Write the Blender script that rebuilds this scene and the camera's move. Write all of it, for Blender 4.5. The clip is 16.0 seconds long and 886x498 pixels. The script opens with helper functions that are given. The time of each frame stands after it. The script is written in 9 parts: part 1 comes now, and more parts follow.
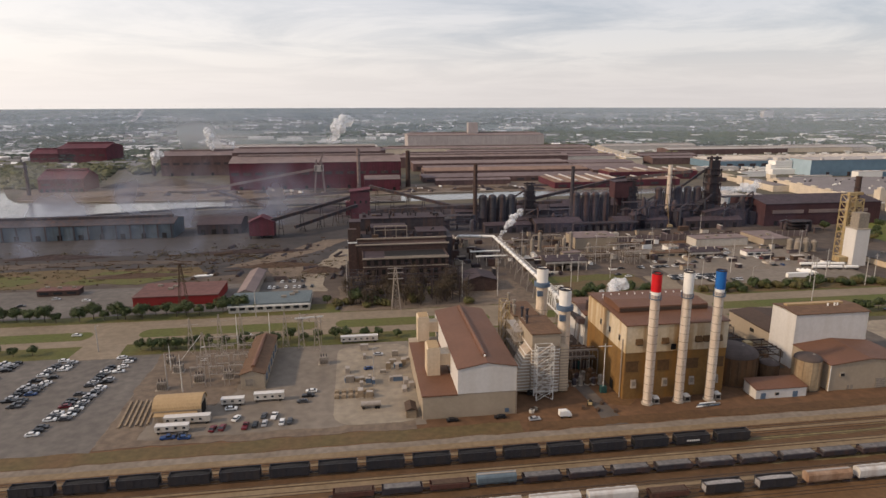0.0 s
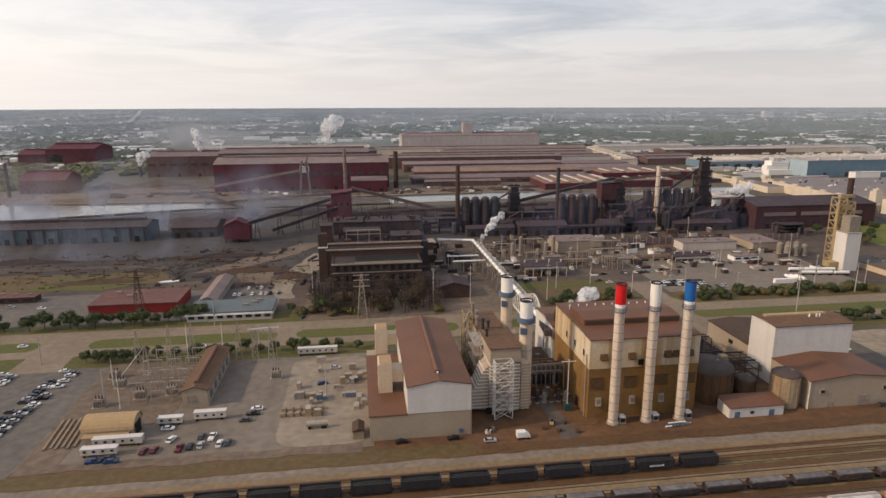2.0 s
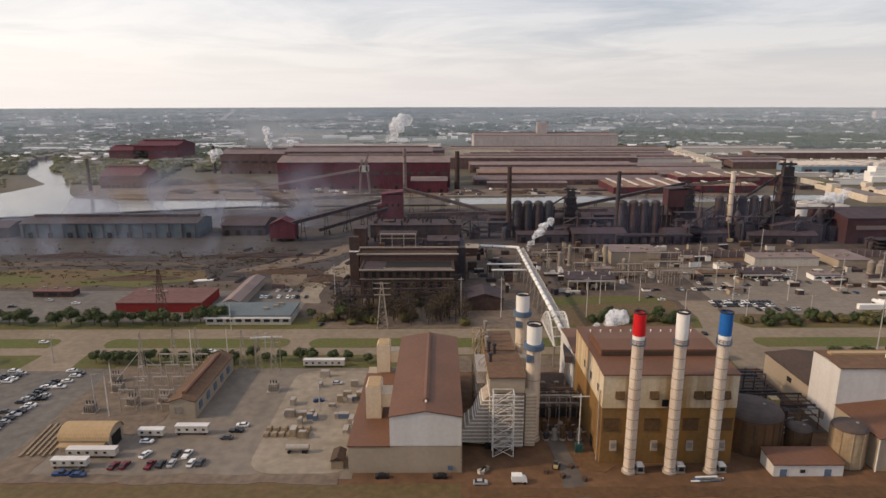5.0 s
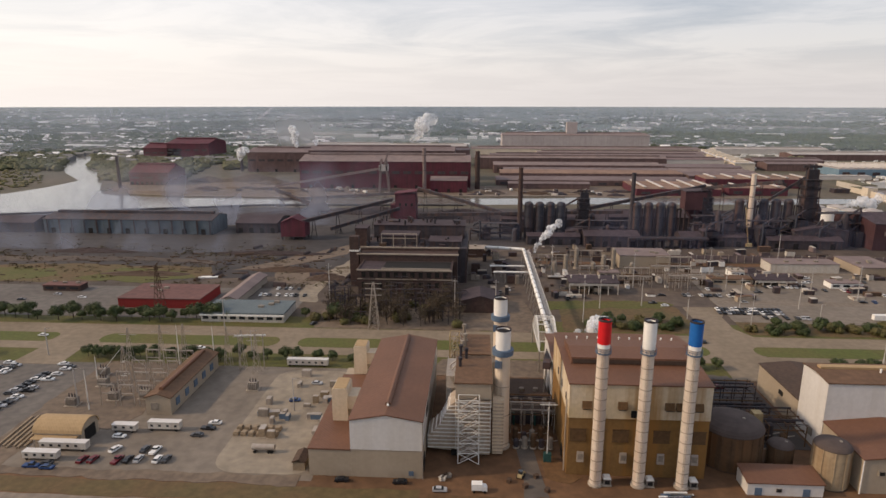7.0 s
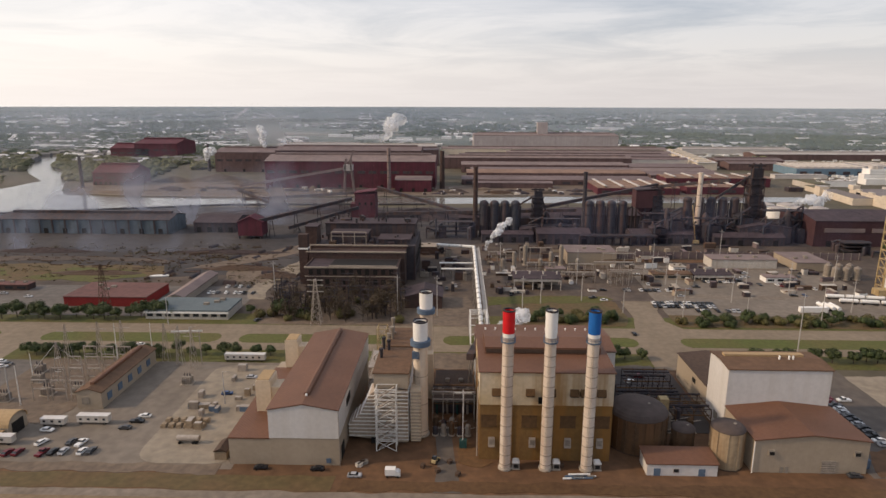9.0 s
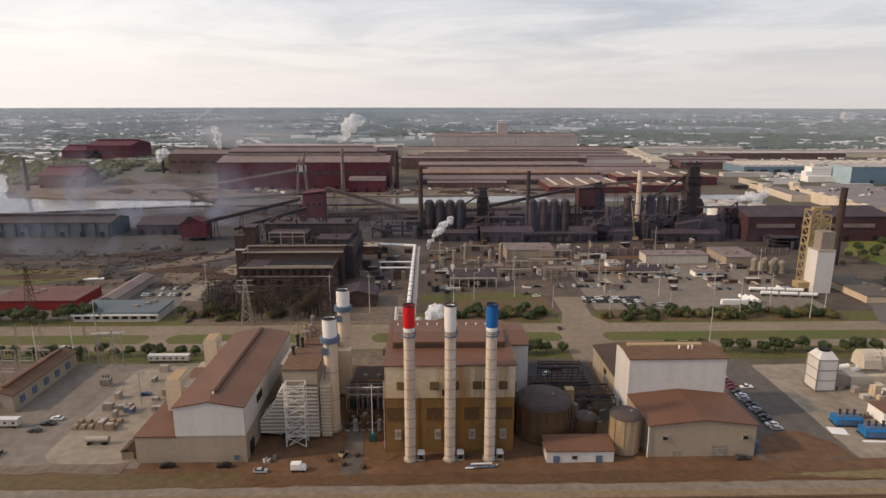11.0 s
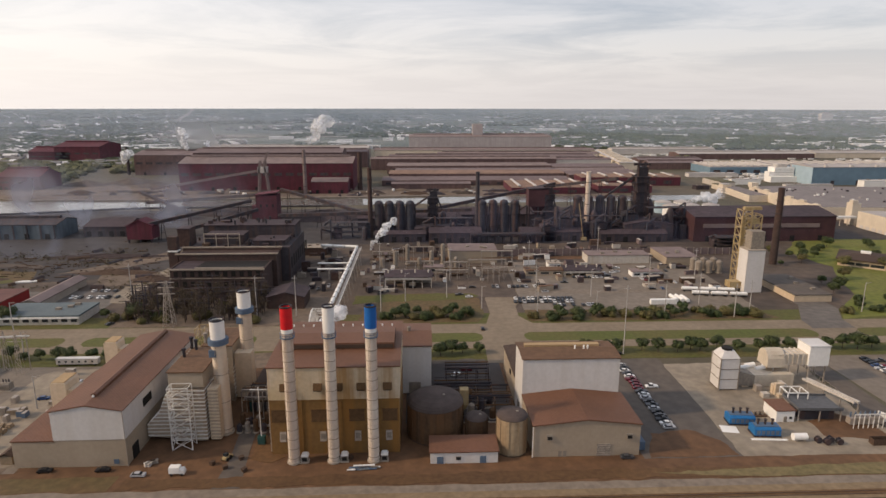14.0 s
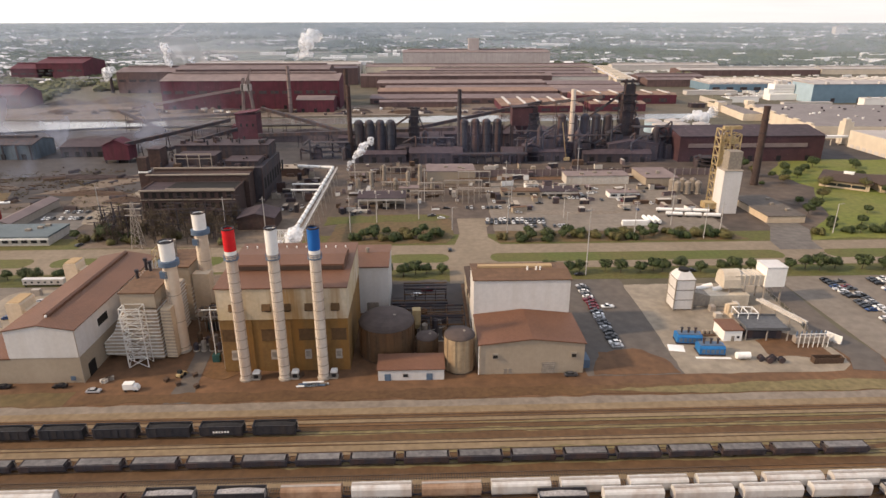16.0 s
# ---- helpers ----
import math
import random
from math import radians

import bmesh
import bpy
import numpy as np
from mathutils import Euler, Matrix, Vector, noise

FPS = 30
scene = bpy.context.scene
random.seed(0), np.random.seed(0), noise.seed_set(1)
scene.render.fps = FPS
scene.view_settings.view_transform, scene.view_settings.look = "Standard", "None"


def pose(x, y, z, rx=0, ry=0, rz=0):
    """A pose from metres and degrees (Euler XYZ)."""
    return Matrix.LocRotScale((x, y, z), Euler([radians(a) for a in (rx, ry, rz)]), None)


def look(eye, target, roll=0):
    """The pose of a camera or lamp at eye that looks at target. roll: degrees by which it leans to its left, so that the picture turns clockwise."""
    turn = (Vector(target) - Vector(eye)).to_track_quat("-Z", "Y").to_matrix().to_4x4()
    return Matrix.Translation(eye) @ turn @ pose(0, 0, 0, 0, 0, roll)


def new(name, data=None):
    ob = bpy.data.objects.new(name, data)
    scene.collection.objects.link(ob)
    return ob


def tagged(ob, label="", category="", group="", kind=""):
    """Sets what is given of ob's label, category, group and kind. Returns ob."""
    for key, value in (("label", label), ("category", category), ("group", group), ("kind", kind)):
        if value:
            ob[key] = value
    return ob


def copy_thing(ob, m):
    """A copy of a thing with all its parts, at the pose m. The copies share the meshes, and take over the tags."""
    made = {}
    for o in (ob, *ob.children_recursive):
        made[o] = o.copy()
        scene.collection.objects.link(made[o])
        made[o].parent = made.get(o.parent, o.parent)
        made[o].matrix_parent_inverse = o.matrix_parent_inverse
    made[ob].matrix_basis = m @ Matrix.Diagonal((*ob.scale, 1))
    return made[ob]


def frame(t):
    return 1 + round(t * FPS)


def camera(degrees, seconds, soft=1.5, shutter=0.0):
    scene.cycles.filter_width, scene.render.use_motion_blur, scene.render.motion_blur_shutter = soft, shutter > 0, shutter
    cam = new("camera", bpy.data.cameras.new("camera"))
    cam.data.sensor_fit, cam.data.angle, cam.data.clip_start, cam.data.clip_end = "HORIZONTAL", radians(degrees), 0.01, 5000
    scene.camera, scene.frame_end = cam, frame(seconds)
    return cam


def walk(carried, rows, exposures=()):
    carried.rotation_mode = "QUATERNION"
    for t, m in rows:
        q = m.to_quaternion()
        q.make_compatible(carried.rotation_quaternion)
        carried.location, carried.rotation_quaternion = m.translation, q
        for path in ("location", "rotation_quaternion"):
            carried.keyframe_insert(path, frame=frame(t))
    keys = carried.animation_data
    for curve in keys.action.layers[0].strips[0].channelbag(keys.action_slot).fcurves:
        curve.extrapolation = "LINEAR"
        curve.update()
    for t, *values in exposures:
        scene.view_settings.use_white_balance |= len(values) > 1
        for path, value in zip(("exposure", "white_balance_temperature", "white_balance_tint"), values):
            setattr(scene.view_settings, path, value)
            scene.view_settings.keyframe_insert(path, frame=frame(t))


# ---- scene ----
cam = camera(71.2, 16.0)
METRES, EYE, TILT, LEAN, TURN = 192.0, 120.3, 0.0, 0.0, -8.0
ROWS = [
    (0.0, 0.0, 0.0, 0.0, -0.02, -13.2, 0.09),
    (0.5, 0.024, 0.0207, -0.0002, 0.1, -13.2, 0.08),
    (1.0, 0.0498, 0.0418, -0.0008, 0.14, -13.19, 0.09),
    (1.5, 0.0751, 0.0633, -0.0011, 0.12, -13.21, 0.13),
    (2.0, 0.1007, 0.0851, -0.0016, 0.15, -13.2, 0.14),
    (2.5, 0.1251, 0.1082, -0.0025, 2.01, -13.2, 0.11),
    (3.0, 0.1508, 0.1302, -0.0029, 4.14, -13.21, 0.07),
    (5.5, 0.2759, 0.2454, -0.0059, 8.85, -13.24, 0.06),
    (6.0, 0.3045, 0.2581, -0.0057, 10.14, -13.26, 0.03),
    (6.5, 0.3356, 0.2654, -0.0057, 10.79, -13.28, 0.02),
    (7.0, 0.3659, 0.2664, -0.0055, 11.23, -13.29, -0.03),
    (7.5, 0.3957, 0.2625, -0.0056, 11.69, -13.32, -0.08),
    (8.0, 0.4267, 0.2554, -0.0056, 11.97, -13.33, -0.11),
    (8.5, 0.4572, 0.2492, -0.0058, 11.75, -13.3, -0.15),
    (9.0, 0.4877, 0.2449, -0.0056, 9.46, -13.26, -0.14),
    (9.5, 0.5174, 0.2418, -0.0054, 8.31, -13.26, -0.12),
    (12.0, 0.6732, 0.2382, -0.0062, 6.07, -13.15, -0.05),
    (12.5, 0.7041, 0.2418, -0.0063, 5.92, -13.13, -0.08),
    (13.0, 0.7356, 0.247, -0.0066, 5.83, -13.12, -0.08),
    (13.5, 0.7663, 0.2533, -0.0069, 5.79, -13.12, -0.08),
    (14.0, 0.7976, 0.2599, -0.0072, 5.71, -13.1, -0.06),
    (14.5, 0.8278, 0.2666, -0.0072, 5.64, -13.08, -0.04),
    (15.0, 0.8577, 0.2728, -0.008, 5.78, -14.16, -0.02),
    (15.5, 0.8806, 0.277, -0.0081, 5.86, -17.28, 0.0),
    (16.0, 0.8965, 0.2792, -0.0073, 5.94, -20.46, 0.02),
]
walk(cam, [(t, pose(0, 0, EYE, TILT, LEAN, TURN) @ pose(METRES * x, METRES * y, METRES * z, 90 + pitch, roll, yaw)) for t, x, y, z, yaw, pitch, roll in ROWS],
     [(0.0, 0.0, 6500, 14), (15.0, 0.0, 6500, 14), (16.0, 0.57, 6600, 14)])

# ---- light ----
SUN_AZ, SUN_EL, GLOW_AZ = radians(-100), radians(31), radians(-50)      # azimuth from +y towards +x
scene.view_settings.exposure = 0.0
world = bpy.data.worlds.new("sky")
scene.world = world
world.use_nodes = True
wn, wl = world.node_tree.nodes, world.node_tree.links
wn.clear()
w_out = wn.new("ShaderNodeOutputWorld")
w_bg = wn.new("ShaderNodeBackground")
w_sky = wn.new("ShaderNodeTexSky")
w_sky.sky_type, w_sky.sun_disc = "NISHITA", False
w_sky.sun_elevation, w_sky.sun_rotation = SUN_EL, SUN_AZ
w_sky.air_density, w_sky.dust_density = 1.4, 3.0
w_tc = wn.new("ShaderNodeTexCoord")
w_sep = wn.new("ShaderNodeSeparateXYZ")
wl.new(w_tc.outputs["Generated"], w_sep.inputs[0])


def wmath(op, a, b=None, clamp=False):
    n = wn.new("ShaderNodeMath")
    n.operation, n.use_clamp = op, clamp
    for i, v in enumerate((a, b)):
        if v is None:
            continue
        if isinstance(v, (int, float)):
            n.inputs[i].default_value = v
        else:
            wl.new(v, n.inputs[i])
    return n.outputs[0]


def wramp(fac, stops):
    n = wn.new("ShaderNodeValToRGB")
    el = n.color_ramp.elements
    while len(el) < len(stops):
        el.new(0.5)
    for e, (p, c) in zip(el, stops):
        e.position, e.color = p, (*c, 1)
    wl.new(fac, n.inputs[0])
    return n.outputs[0]


def wmix(fac, a, b):
    n = wn.new("ShaderNodeMix")
    n.data_type = "RGBA"
    for s, v in ((n.inputs[0], fac), (n.inputs[6], a), (n.inputs[7], b)):
        if isinstance(v, (int, float)):
            s.default_value = v
        elif isinstance(v, tuple):
            s.default_value = (*v, 1)
        else:
            wl.new(v, s)
    return n.outputs[2]


# a high layer of streaky cloud, brighter towards the hidden sun and the horizon
zc = wmath("MAXIMUM", w_sep.outputs[2], 0.0)
zq = wmath("ADD", zc, 0.07)
comb = wn.new("ShaderNodeCombineXYZ")
wl.new(wmath("DIVIDE", w_sep.outputs[0], zq), comb.inputs[0])
wl.new(wmath("DIVIDE", w_sep.outputs[1], zq), comb.inputs[1])
cl = wn.new("ShaderNodeTexNoise")
cl.inputs["Scale"].default_value, cl.inputs["Detail"].default_value, cl.inputs["Roughness"].default_value = 0.55, 7, 0.6
cl.inputs["Distortion"].default_value = 0.5
wl.new(comb.outputs[0], cl.inputs["Vector"])
cloud_fac = wramp(cl.outputs[0], [(0.40, (0, 0, 0)), (0.58, (1, 1, 1))])
low = wramp(zc, [(0.0, (0.71, 0.68, 0.655)), (0.05, (0.64, 0.63, 0.63)), (0.10, (0.465, 0.495, 0.545)), (0.17, (0.36, 0.41, 0.485)), (1.0, (0.42, 0.48, 0.58))])
bright = wramp(zc, [(0.0, (0.73, 0.70, 0.675)), (0.08, (0.71, 0.70, 0.695)), (0.17, (0.585, 0.60, 0.645)), (1.0, (0.60, 0.60, 0.62))])
dot = wmath("ADD", wmath("MULTIPLY", w_sep.outputs[0], math.sin(GLOW_AZ)), wmath("MULTIPLY", w_sep.outputs[1], math.cos(GLOW_AZ)))
glow = wmath("MULTIPLY", wmath("POWER", wmath("MAXIMUM", dot, 0.0), 2.2), 0.36)
sky_col = wmix(cloud_fac, low, bright)
sky_col = wmix(glow, sky_col, (1.6, 1.5, 1.35))
w_str = wn.new("ShaderNodeMix")
w_str.data_type, w_str.blend_type = "RGBA", "ADD"
w_str.inputs[0].default_value = 0.035
wl.new(sky_col, w_str.inputs[6])
wl.new(w_sky.outputs[0], w_str.inputs[7])
wl.new(w_str.outputs[2], w_bg.inputs["Color"])
w_bg.inputs["Strength"].default_value = 0.92
wl.new(w_bg.outputs[0], w_out.inputs[0])

sun = new("sun", bpy.data.lights.new("sun", "SUN"))
sun.data.energy, sun.data.angle, sun.data.color = 2.55, radians(3.0), (1.0, 0.78, 0.53)
to_sun = Vector((math.sin(SUN_AZ) * math.cos(SUN_EL), math.cos(SUN_AZ) * math.cos(SUN_EL), math.sin(SUN_EL)))
sun.matrix_world = look(Vector((0, 0, 300)), Vector((0, 0, 300)) - to_sun)

# ---- materials ----


def surface(name, col, col2=None, rough=0.85, fine=0.8, coarse=0.06, var=0.3, mix=0.5, bump=0.25, metal=0.0, streak=None, streak_amt=0.5, ribs=0.0, rib_dir="X", spec=0.3):
    """Paint, earth or metal: two scales of mottling, optional run-down stains and optional ribs of sheet metal."""
    m = bpy.data.materials.new(name)
    m.use_nodes = True
    nt = m.node_tree
    n, l = nt.nodes, nt.links
    bs = n["Principled BSDF"]
    geo = n.new("ShaderNodeNewGeometry")
    pos = geo.outputs["Position"]

    def noise_tex(scale, detail=4, vec=None):
        t = n.new("ShaderNodeTexNoise")
        t.inputs["Scale"].default_value, t.inputs["Detail"].default_value = scale, detail
        l.new(vec or pos, t.inputs["Vector"])
        return t.outputs[0]

    def ramp(f, a, b):
        r = n.new("ShaderNodeMapRange")
        r.inputs[1].default_value, r.inputs[2].default_value = a, b
        l.new(f, r.inputs[0])
        return r.outputs[0]

    def mixc(f, a, b, blend="MIX"):
        x = n.new("ShaderNodeMix")
        x.data_type, x.blend_type = "RGBA", blend
        for s, v in ((x.inputs[0], f), (x.inputs[6], a), (x.inputs[7], b)):
            if isinstance(v, (int, float)):
                s.default_value = v
            elif isinstance(v, tuple):
                s.default_value = (*v, 1)
            else:
                l.new(v, s)
        return x.outputs[2]

    nf, nc = noise_tex(fine, 6), noise_tex(coarse, 5)
    c2 = col2 or tuple(v * 0.72 for v in col)
    colour = mixc(ramp(nc, 0.5 - 0.5 * mix * 0.6, 0.5 + 0.3), col, c2)
    dark = mixc(1.0, colour, (1 - var, 1 - var, 1 - var * 0.95), "MULTIPLY")
    colour = mixc(ramp(nf, 0.35, 0.7), dark, colour)
    if streak:
        mp = n.new("ShaderNodeMapping")
        mp.inputs["Scale"].default_value = (1, 1, 0.06)
        l.new(pos, mp.inputs[0])
        s1 = ramp(noise_tex(0.3, 5, mp.outputs[0]), 0.46, 0.68)
        mu = n.new("ShaderNodeMath")
        mu.operation = "MULTIPLY"
        mu.inputs[1].default_value = streak_amt
        l.new(s1, mu.inputs[0])
        colour = mixc(mu.outputs[0], colour, streak)
    l.new(colour, bs.inputs["Base Color"])
    bs.inputs["Roughness"].default_value, bs.inputs["Metallic"].default_value = rough, metal
    bs.inputs["Specular IOR Level"].default_value = spec
    height = nf
    strength = bump
    if ribs:
        sp = n.new("ShaderNodeSeparateXYZ")
        l.new(pos, sp.inputs[0])
        ad = n.new("ShaderNodeMath")
        ad.operation = "ADD"
        if rib_dir == "Z":
            l.new(sp.outputs[2], ad.inputs[0])
        else:
            l.new(sp.outputs[0], ad.inputs[0])
            l.new(sp.outputs[1], ad.inputs[1])
        sc = n.new("ShaderNodeMath")
        sc.operation = "MULTIPLY"
        sc.inputs[1].default_value = 2 * math.pi / ribs
        l.new(ad.outputs[0], sc.inputs[0])
        si = n.new("ShaderNodeMath")
        si.operation = "SINE"
        l.new(sc.outputs[0], si.inputs[0])
        height = si.outputs[0]
    bp = n.new("ShaderNodeBump")
    bp.inputs["Strength"].default_value = strength
    bp.inputs["Distance"].default_value = 0.12
    l.new(height, bp.inputs["Height"])
    l.new(bp.outputs[0], bs.inputs["Normal"])
    return m


RUST = (0.20, 0.085, 0.03)
M_ROOF = surface("brown_roof", (0.168, 0.080, 0.047), (0.128, 0.062, 0.036), ribs=1.2, bump=0.15, var=0.15, rough=0.6)
M_ROOF2 = surface("brown_flat_roof", (0.165, 0.095, 0.056), (0.118, 0.068, 0.040), var=0.25, fine=0.5)
M_WHITE = surface("white_siding", (0.63, 0.605, 0.58), (0.57, 0.54, 0.51), ribs=0.9, bump=0.03, var=0.08, rough=0.55, streak=(0.42, 0.37, 0.3), streak_amt=0.2)
M_BEIGE = surface("beige_siding", (0.37, 0.305, 0.23), (0.32, 0.26, 0.19), ribs=0.9, bump=0.03, var=0.1, rough=0.6, streak=(0.3, 0.24, 0.18), streak_amt=0.2)
M_CREAM = surface("cream_panel", (0.62, 0.50, 0.36), (0.55, 0.43, 0.30), var=0.12, rough=0.6, streak=(0.4, 0.3, 0.2), streak_amt=0.3)
M_BOIL_UP = surface("stained_white_siding", (0.62, 0.53, 0.40), (0.50, 0.37, 0.19), ribs=0.9, bump=0.05, var=0.15, streak=(0.30, 0.15, 0.035), streak_amt=0.75)
M_BOIL_LO = surface("stained_tan_siding", (0.250, 0.142, 0.046), (0.17, 0.098, 0.040), ribs=0.9, bump=0.05, var=0.2, streak=(0.26, 0.125, 0.03), streak_amt=0.8)
M_STACK = surface("weathered_white_stack", (0.68, 0.60, 0.51), (0.56, 0.46, 0.37), var=0.12, rough=0.6, streak=(0.36, 0.2, 0.12), streak_amt=0.5)
M_CREAMSTACK = surface("cream_stack", (0.66, 0.55, 0.43), (0.60, 0.48, 0.36), var=0.1, rough=0.6, streak=(0.4, 0.28, 0.18), streak_amt=0.3)
M_RED = surface("red_paint", (0.62, 0.015, 0.02), (0.52, 0.012, 0.016), var=0.12, rough=0.45)
M_BLUE = surface("blue_paint", (0.015, 0.13, 0.42), (0.012, 0.10, 0.34), var=0.12, rough=0.45)
M_WPAINT = surface("white_paint", (0.82, 0.80, 0.76), (0.74, 0.72, 0.68), var=0.08, rough=0.5)
M_BLUEGREY = surface("blue_grey_platform", (0.11, 0.16, 0.23), (0.09, 0.125, 0.18), var=0.2, rough=0.6)
M_STEEL = surface("galvanised_steel", (0.433, 0.382, 0.331), (0.350, 0.296, 0.244), var=0.2, rough=0.55, metal=0.3)
M_WSTEEL = surface("white_steel", (0.72, 0.70, 0.66), (0.62, 0.58, 0.52), var=0.15, rough=0.5)
# near-black paint stands in for shade inside openings, louvres and pits
M_DARK = surface("dark_void", (0.018, 0.016, 0.015), var=0.3)
M_DSTEEL = surface("sooty_steel", (0.042, 0.040, 0.048), (0.028, 0.026, 0.032), var=0.35, rough=0.8, fine=0.4, streak=(0.10, 0.045, 0.025), streak_amt=0.5)
M_DSTEEL2 = surface("sooty_plating", (0.066, 0.058, 0.066), (0.040, 0.035, 0.041), var=0.35, rough=0.75, fine=0.3, streak=(0.12, 0.06, 0.04), streak_amt=0.5)
M_STOVE = surface("stove_plating", (0.056, 0.060, 0.075), (0.038, 0.036, 0.044), var=0.3, rough=0.7, streak=(0.11, 0.05, 0.03), streak_amt=0.6)
M_BRICK = surface("sooty_brick", (0.092, 0.055, 0.046), (0.062, 0.040, 0.036), var=0.35, rough=0.9, fine=0.6, streak=(0.05, 0.04, 0.035), streak_amt=0.6)
M_CONC = surface("concrete", (0.412, 0.353, 0.287), (0.350, 0.296, 0.235), var=0.2)
M_BAND = surface("pale_coping", (0.36, 0.30, 0.24), (0.28, 0.23, 0.18), var=0.2)
# rust brown, darkened further to carry the boiler house's shade on the tank
M_RUSTTANK = surface("rusting_tank", (0.12, 0.07, 0.036), (0.08, 0.05, 0.03), var=0.3, streak=(0.14, 0.07, 0.03), streak_amt=0.85)
M_TANKTOP = surface("tank_dome", (0.10, 0.075, 0.066), (0.08, 0.06, 0.052), var=0.3, fine=0.3)
M_PALETANK = surface("stained_pale_tank", (0.40, 0.31, 0.2), (0.32, 0.24, 0.15), var=0.2, streak=(0.2, 0.12, 0.06), streak_amt=0.8)
M_MILLRED = surface("mill_red", (0.125, 0.030, 0.044), (0.10, 0.028, 0.040), var=0.25, fine=0.12, coarse=0.02, ribs=4, bump=0.3, streak=(0.05, 0.025, 0.025), streak_amt=0.5)
# brown lightened to take in the haze before the far mills
M_MILLBROWN = surface("mill_brown", (0.165, 0.105, 0.098), (0.13, 0.085, 0.08), var=0.25, fine=0.12, coarse=0.02, ribs=4, bump=0.3, streak=(0.06, 0.04, 0.035), streak_amt=0.5)
M_MILLROOF = surface("mill_roof", (0.25, 0.190, 0.175), (0.195, 0.148, 0.138), var=0.25, fine=0.1, coarse=0.015)
# roof brown lightened too, so the haze is part of its colour
M_MILLROOFD = surface("mill_roof_dark", (0.205, 0.155, 0.15), (0.155, 0.115, 0.112), var=0.25, fine=0.1, coarse=0.015)
M_FARWHITE = surface("pale_shed", (0.58, 0.54, 0.50), (0.50, 0.46, 0.43), var=0.15, fine=0.1, coarse=0.01)
M_FARROOF = surface("pale_roof", (0.44, 0.40, 0.37), (0.36, 0.325, 0.30), var=0.2, fine=0.06, coarse=0.01)
M_FARCREAM = surface("cream_shed", (0.66, 0.57, 0.45), (0.57, 0.49, 0.39), var=0.15, fine=0.1, coarse=0.01)
M_FARBLUE = surface("blue_shed", (0.16, 0.245, 0.31), (0.14, 0.215, 0.28), var=0.15, fine=0.1, coarse=0.01)
M_BLUESHED = surface("faded_blue_shed", (0.115, 0.150, 0.175), (0.080, 0.098, 0.115), var=0.25, fine=0.15, coarse=0.03, ribs=3, streak=(0.06, 0.06, 0.06), streak_amt=0.5)
M_REDWALL = surface("red_wall", (0.24, 0.024, 0.022), (0.19, 0.02, 0.02), var=0.15)
M_REDROOF = surface("dusty_red_roof", (0.172, 0.085, 0.074), (0.135, 0.068, 0.060), var=0.25, fine=0.3)
M_TEALROOF = surface("teal_roof", (0.135, 0.165, 0.175), (0.105, 0.13, 0.14), var=0.15, ribs=1.0)
M_GREYROOF = surface("grey_gravel_roof", (0.235, 0.205, 0.195), (0.19, 0.165, 0.155), var=0.2, fine=0.15, coarse=0.02)
M_TANSHED = surface("tan_shed_roof", (0.285, 0.185, 0.135), (0.215, 0.135, 0.10), var=0.25, fine=0.12, coarse=0.02)
M_PALEBLUE = surface("pale_blue_siding", (0.36, 0.47, 0.54), (0.31, 0.41, 0.48), var=0.12, fine=0.1, coarse=0.02)
M_OLIVEROOF = surface("olive_roof", (0.145, 0.13, 0.075), (0.11, 0.10, 0.06), var=0.2, fine=0.15)
M_TOWNWHITE = surface("town_white", (0.86, 0.85, 0.84), (0.60, 0.575, 0.56), var=0.15, fine=0.04, coarse=0.02, bump=0)
M_SLATE = surface("slate_grey_deck", (0.125, 0.128, 0.135), (0.095, 0.095, 0.10), var=0.25, fine=0.6)
M_WYARD = surface("dusty_grey_yard", (0.225, 0.188, 0.150), (0.165, 0.135, 0.105), var=0.25, fine=0.25, coarse=0.035)
M_MAUVE = surface("mauve_grey_siding", (0.46, 0.41, 0.40), (0.39, 0.345, 0.335), var=0.15, fine=0.1, coarse=0.01, streak=(0.25, 0.2, 0.19), streak_amt=0.3)
M_DUSKYARD = surface("trodden_brown_yard", (0.150, 0.112, 0.085), (0.092, 0.070, 0.056), var=0.35, fine=0.2, coarse=0.03)
M_PALECREAM = surface("pale_cream_panel", (0.62, 0.54, 0.43), (0.52, 0.45, 0.35), var=0.15, rough=0.6, streak=(0.38, 0.30, 0.22), streak_amt=0.4)
M_TANROOF = surface("tan_roof", (0.42, 0.29, 0.155), (0.35, 0.24, 0.13), var=0.12, ribs=1.0)
M_GLASS = surface("dark_window", (0.03, 0.035, 0.04), var=0.2, rough=0.12, spec=0.6, bump=0.0)
M_YELLOW = surface("ochre_steel", (0.46, 0.36, 0.19), (0.36, 0.26, 0.13), var=0.25, streak=(0.2, 0.1, 0.04), streak_amt=0.6)
M_TARP = surface("blue_machine", (0.02, 0.17, 0.42), (0.015, 0.12, 0.32), var=0.25, rough=0.5)
M_RUST = surface("rusty_scrap", (0.105, 0.065, 0.042), (0.075, 0.048, 0.035), var=0.4, fine=1.5)
M_EQUIP = surface("grey_equipment", (0.309, 0.267, 0.217), (0.227, 0.191, 0.157), var=0.3)
M_TIMBER = surface("stacked_timber", (0.33, 0.25, 0.165), (0.25, 0.19, 0.125), var=0.3)
M_GREENBOX = surface("green_valve", (0.03, 0.09, 0.08), var=0.3)
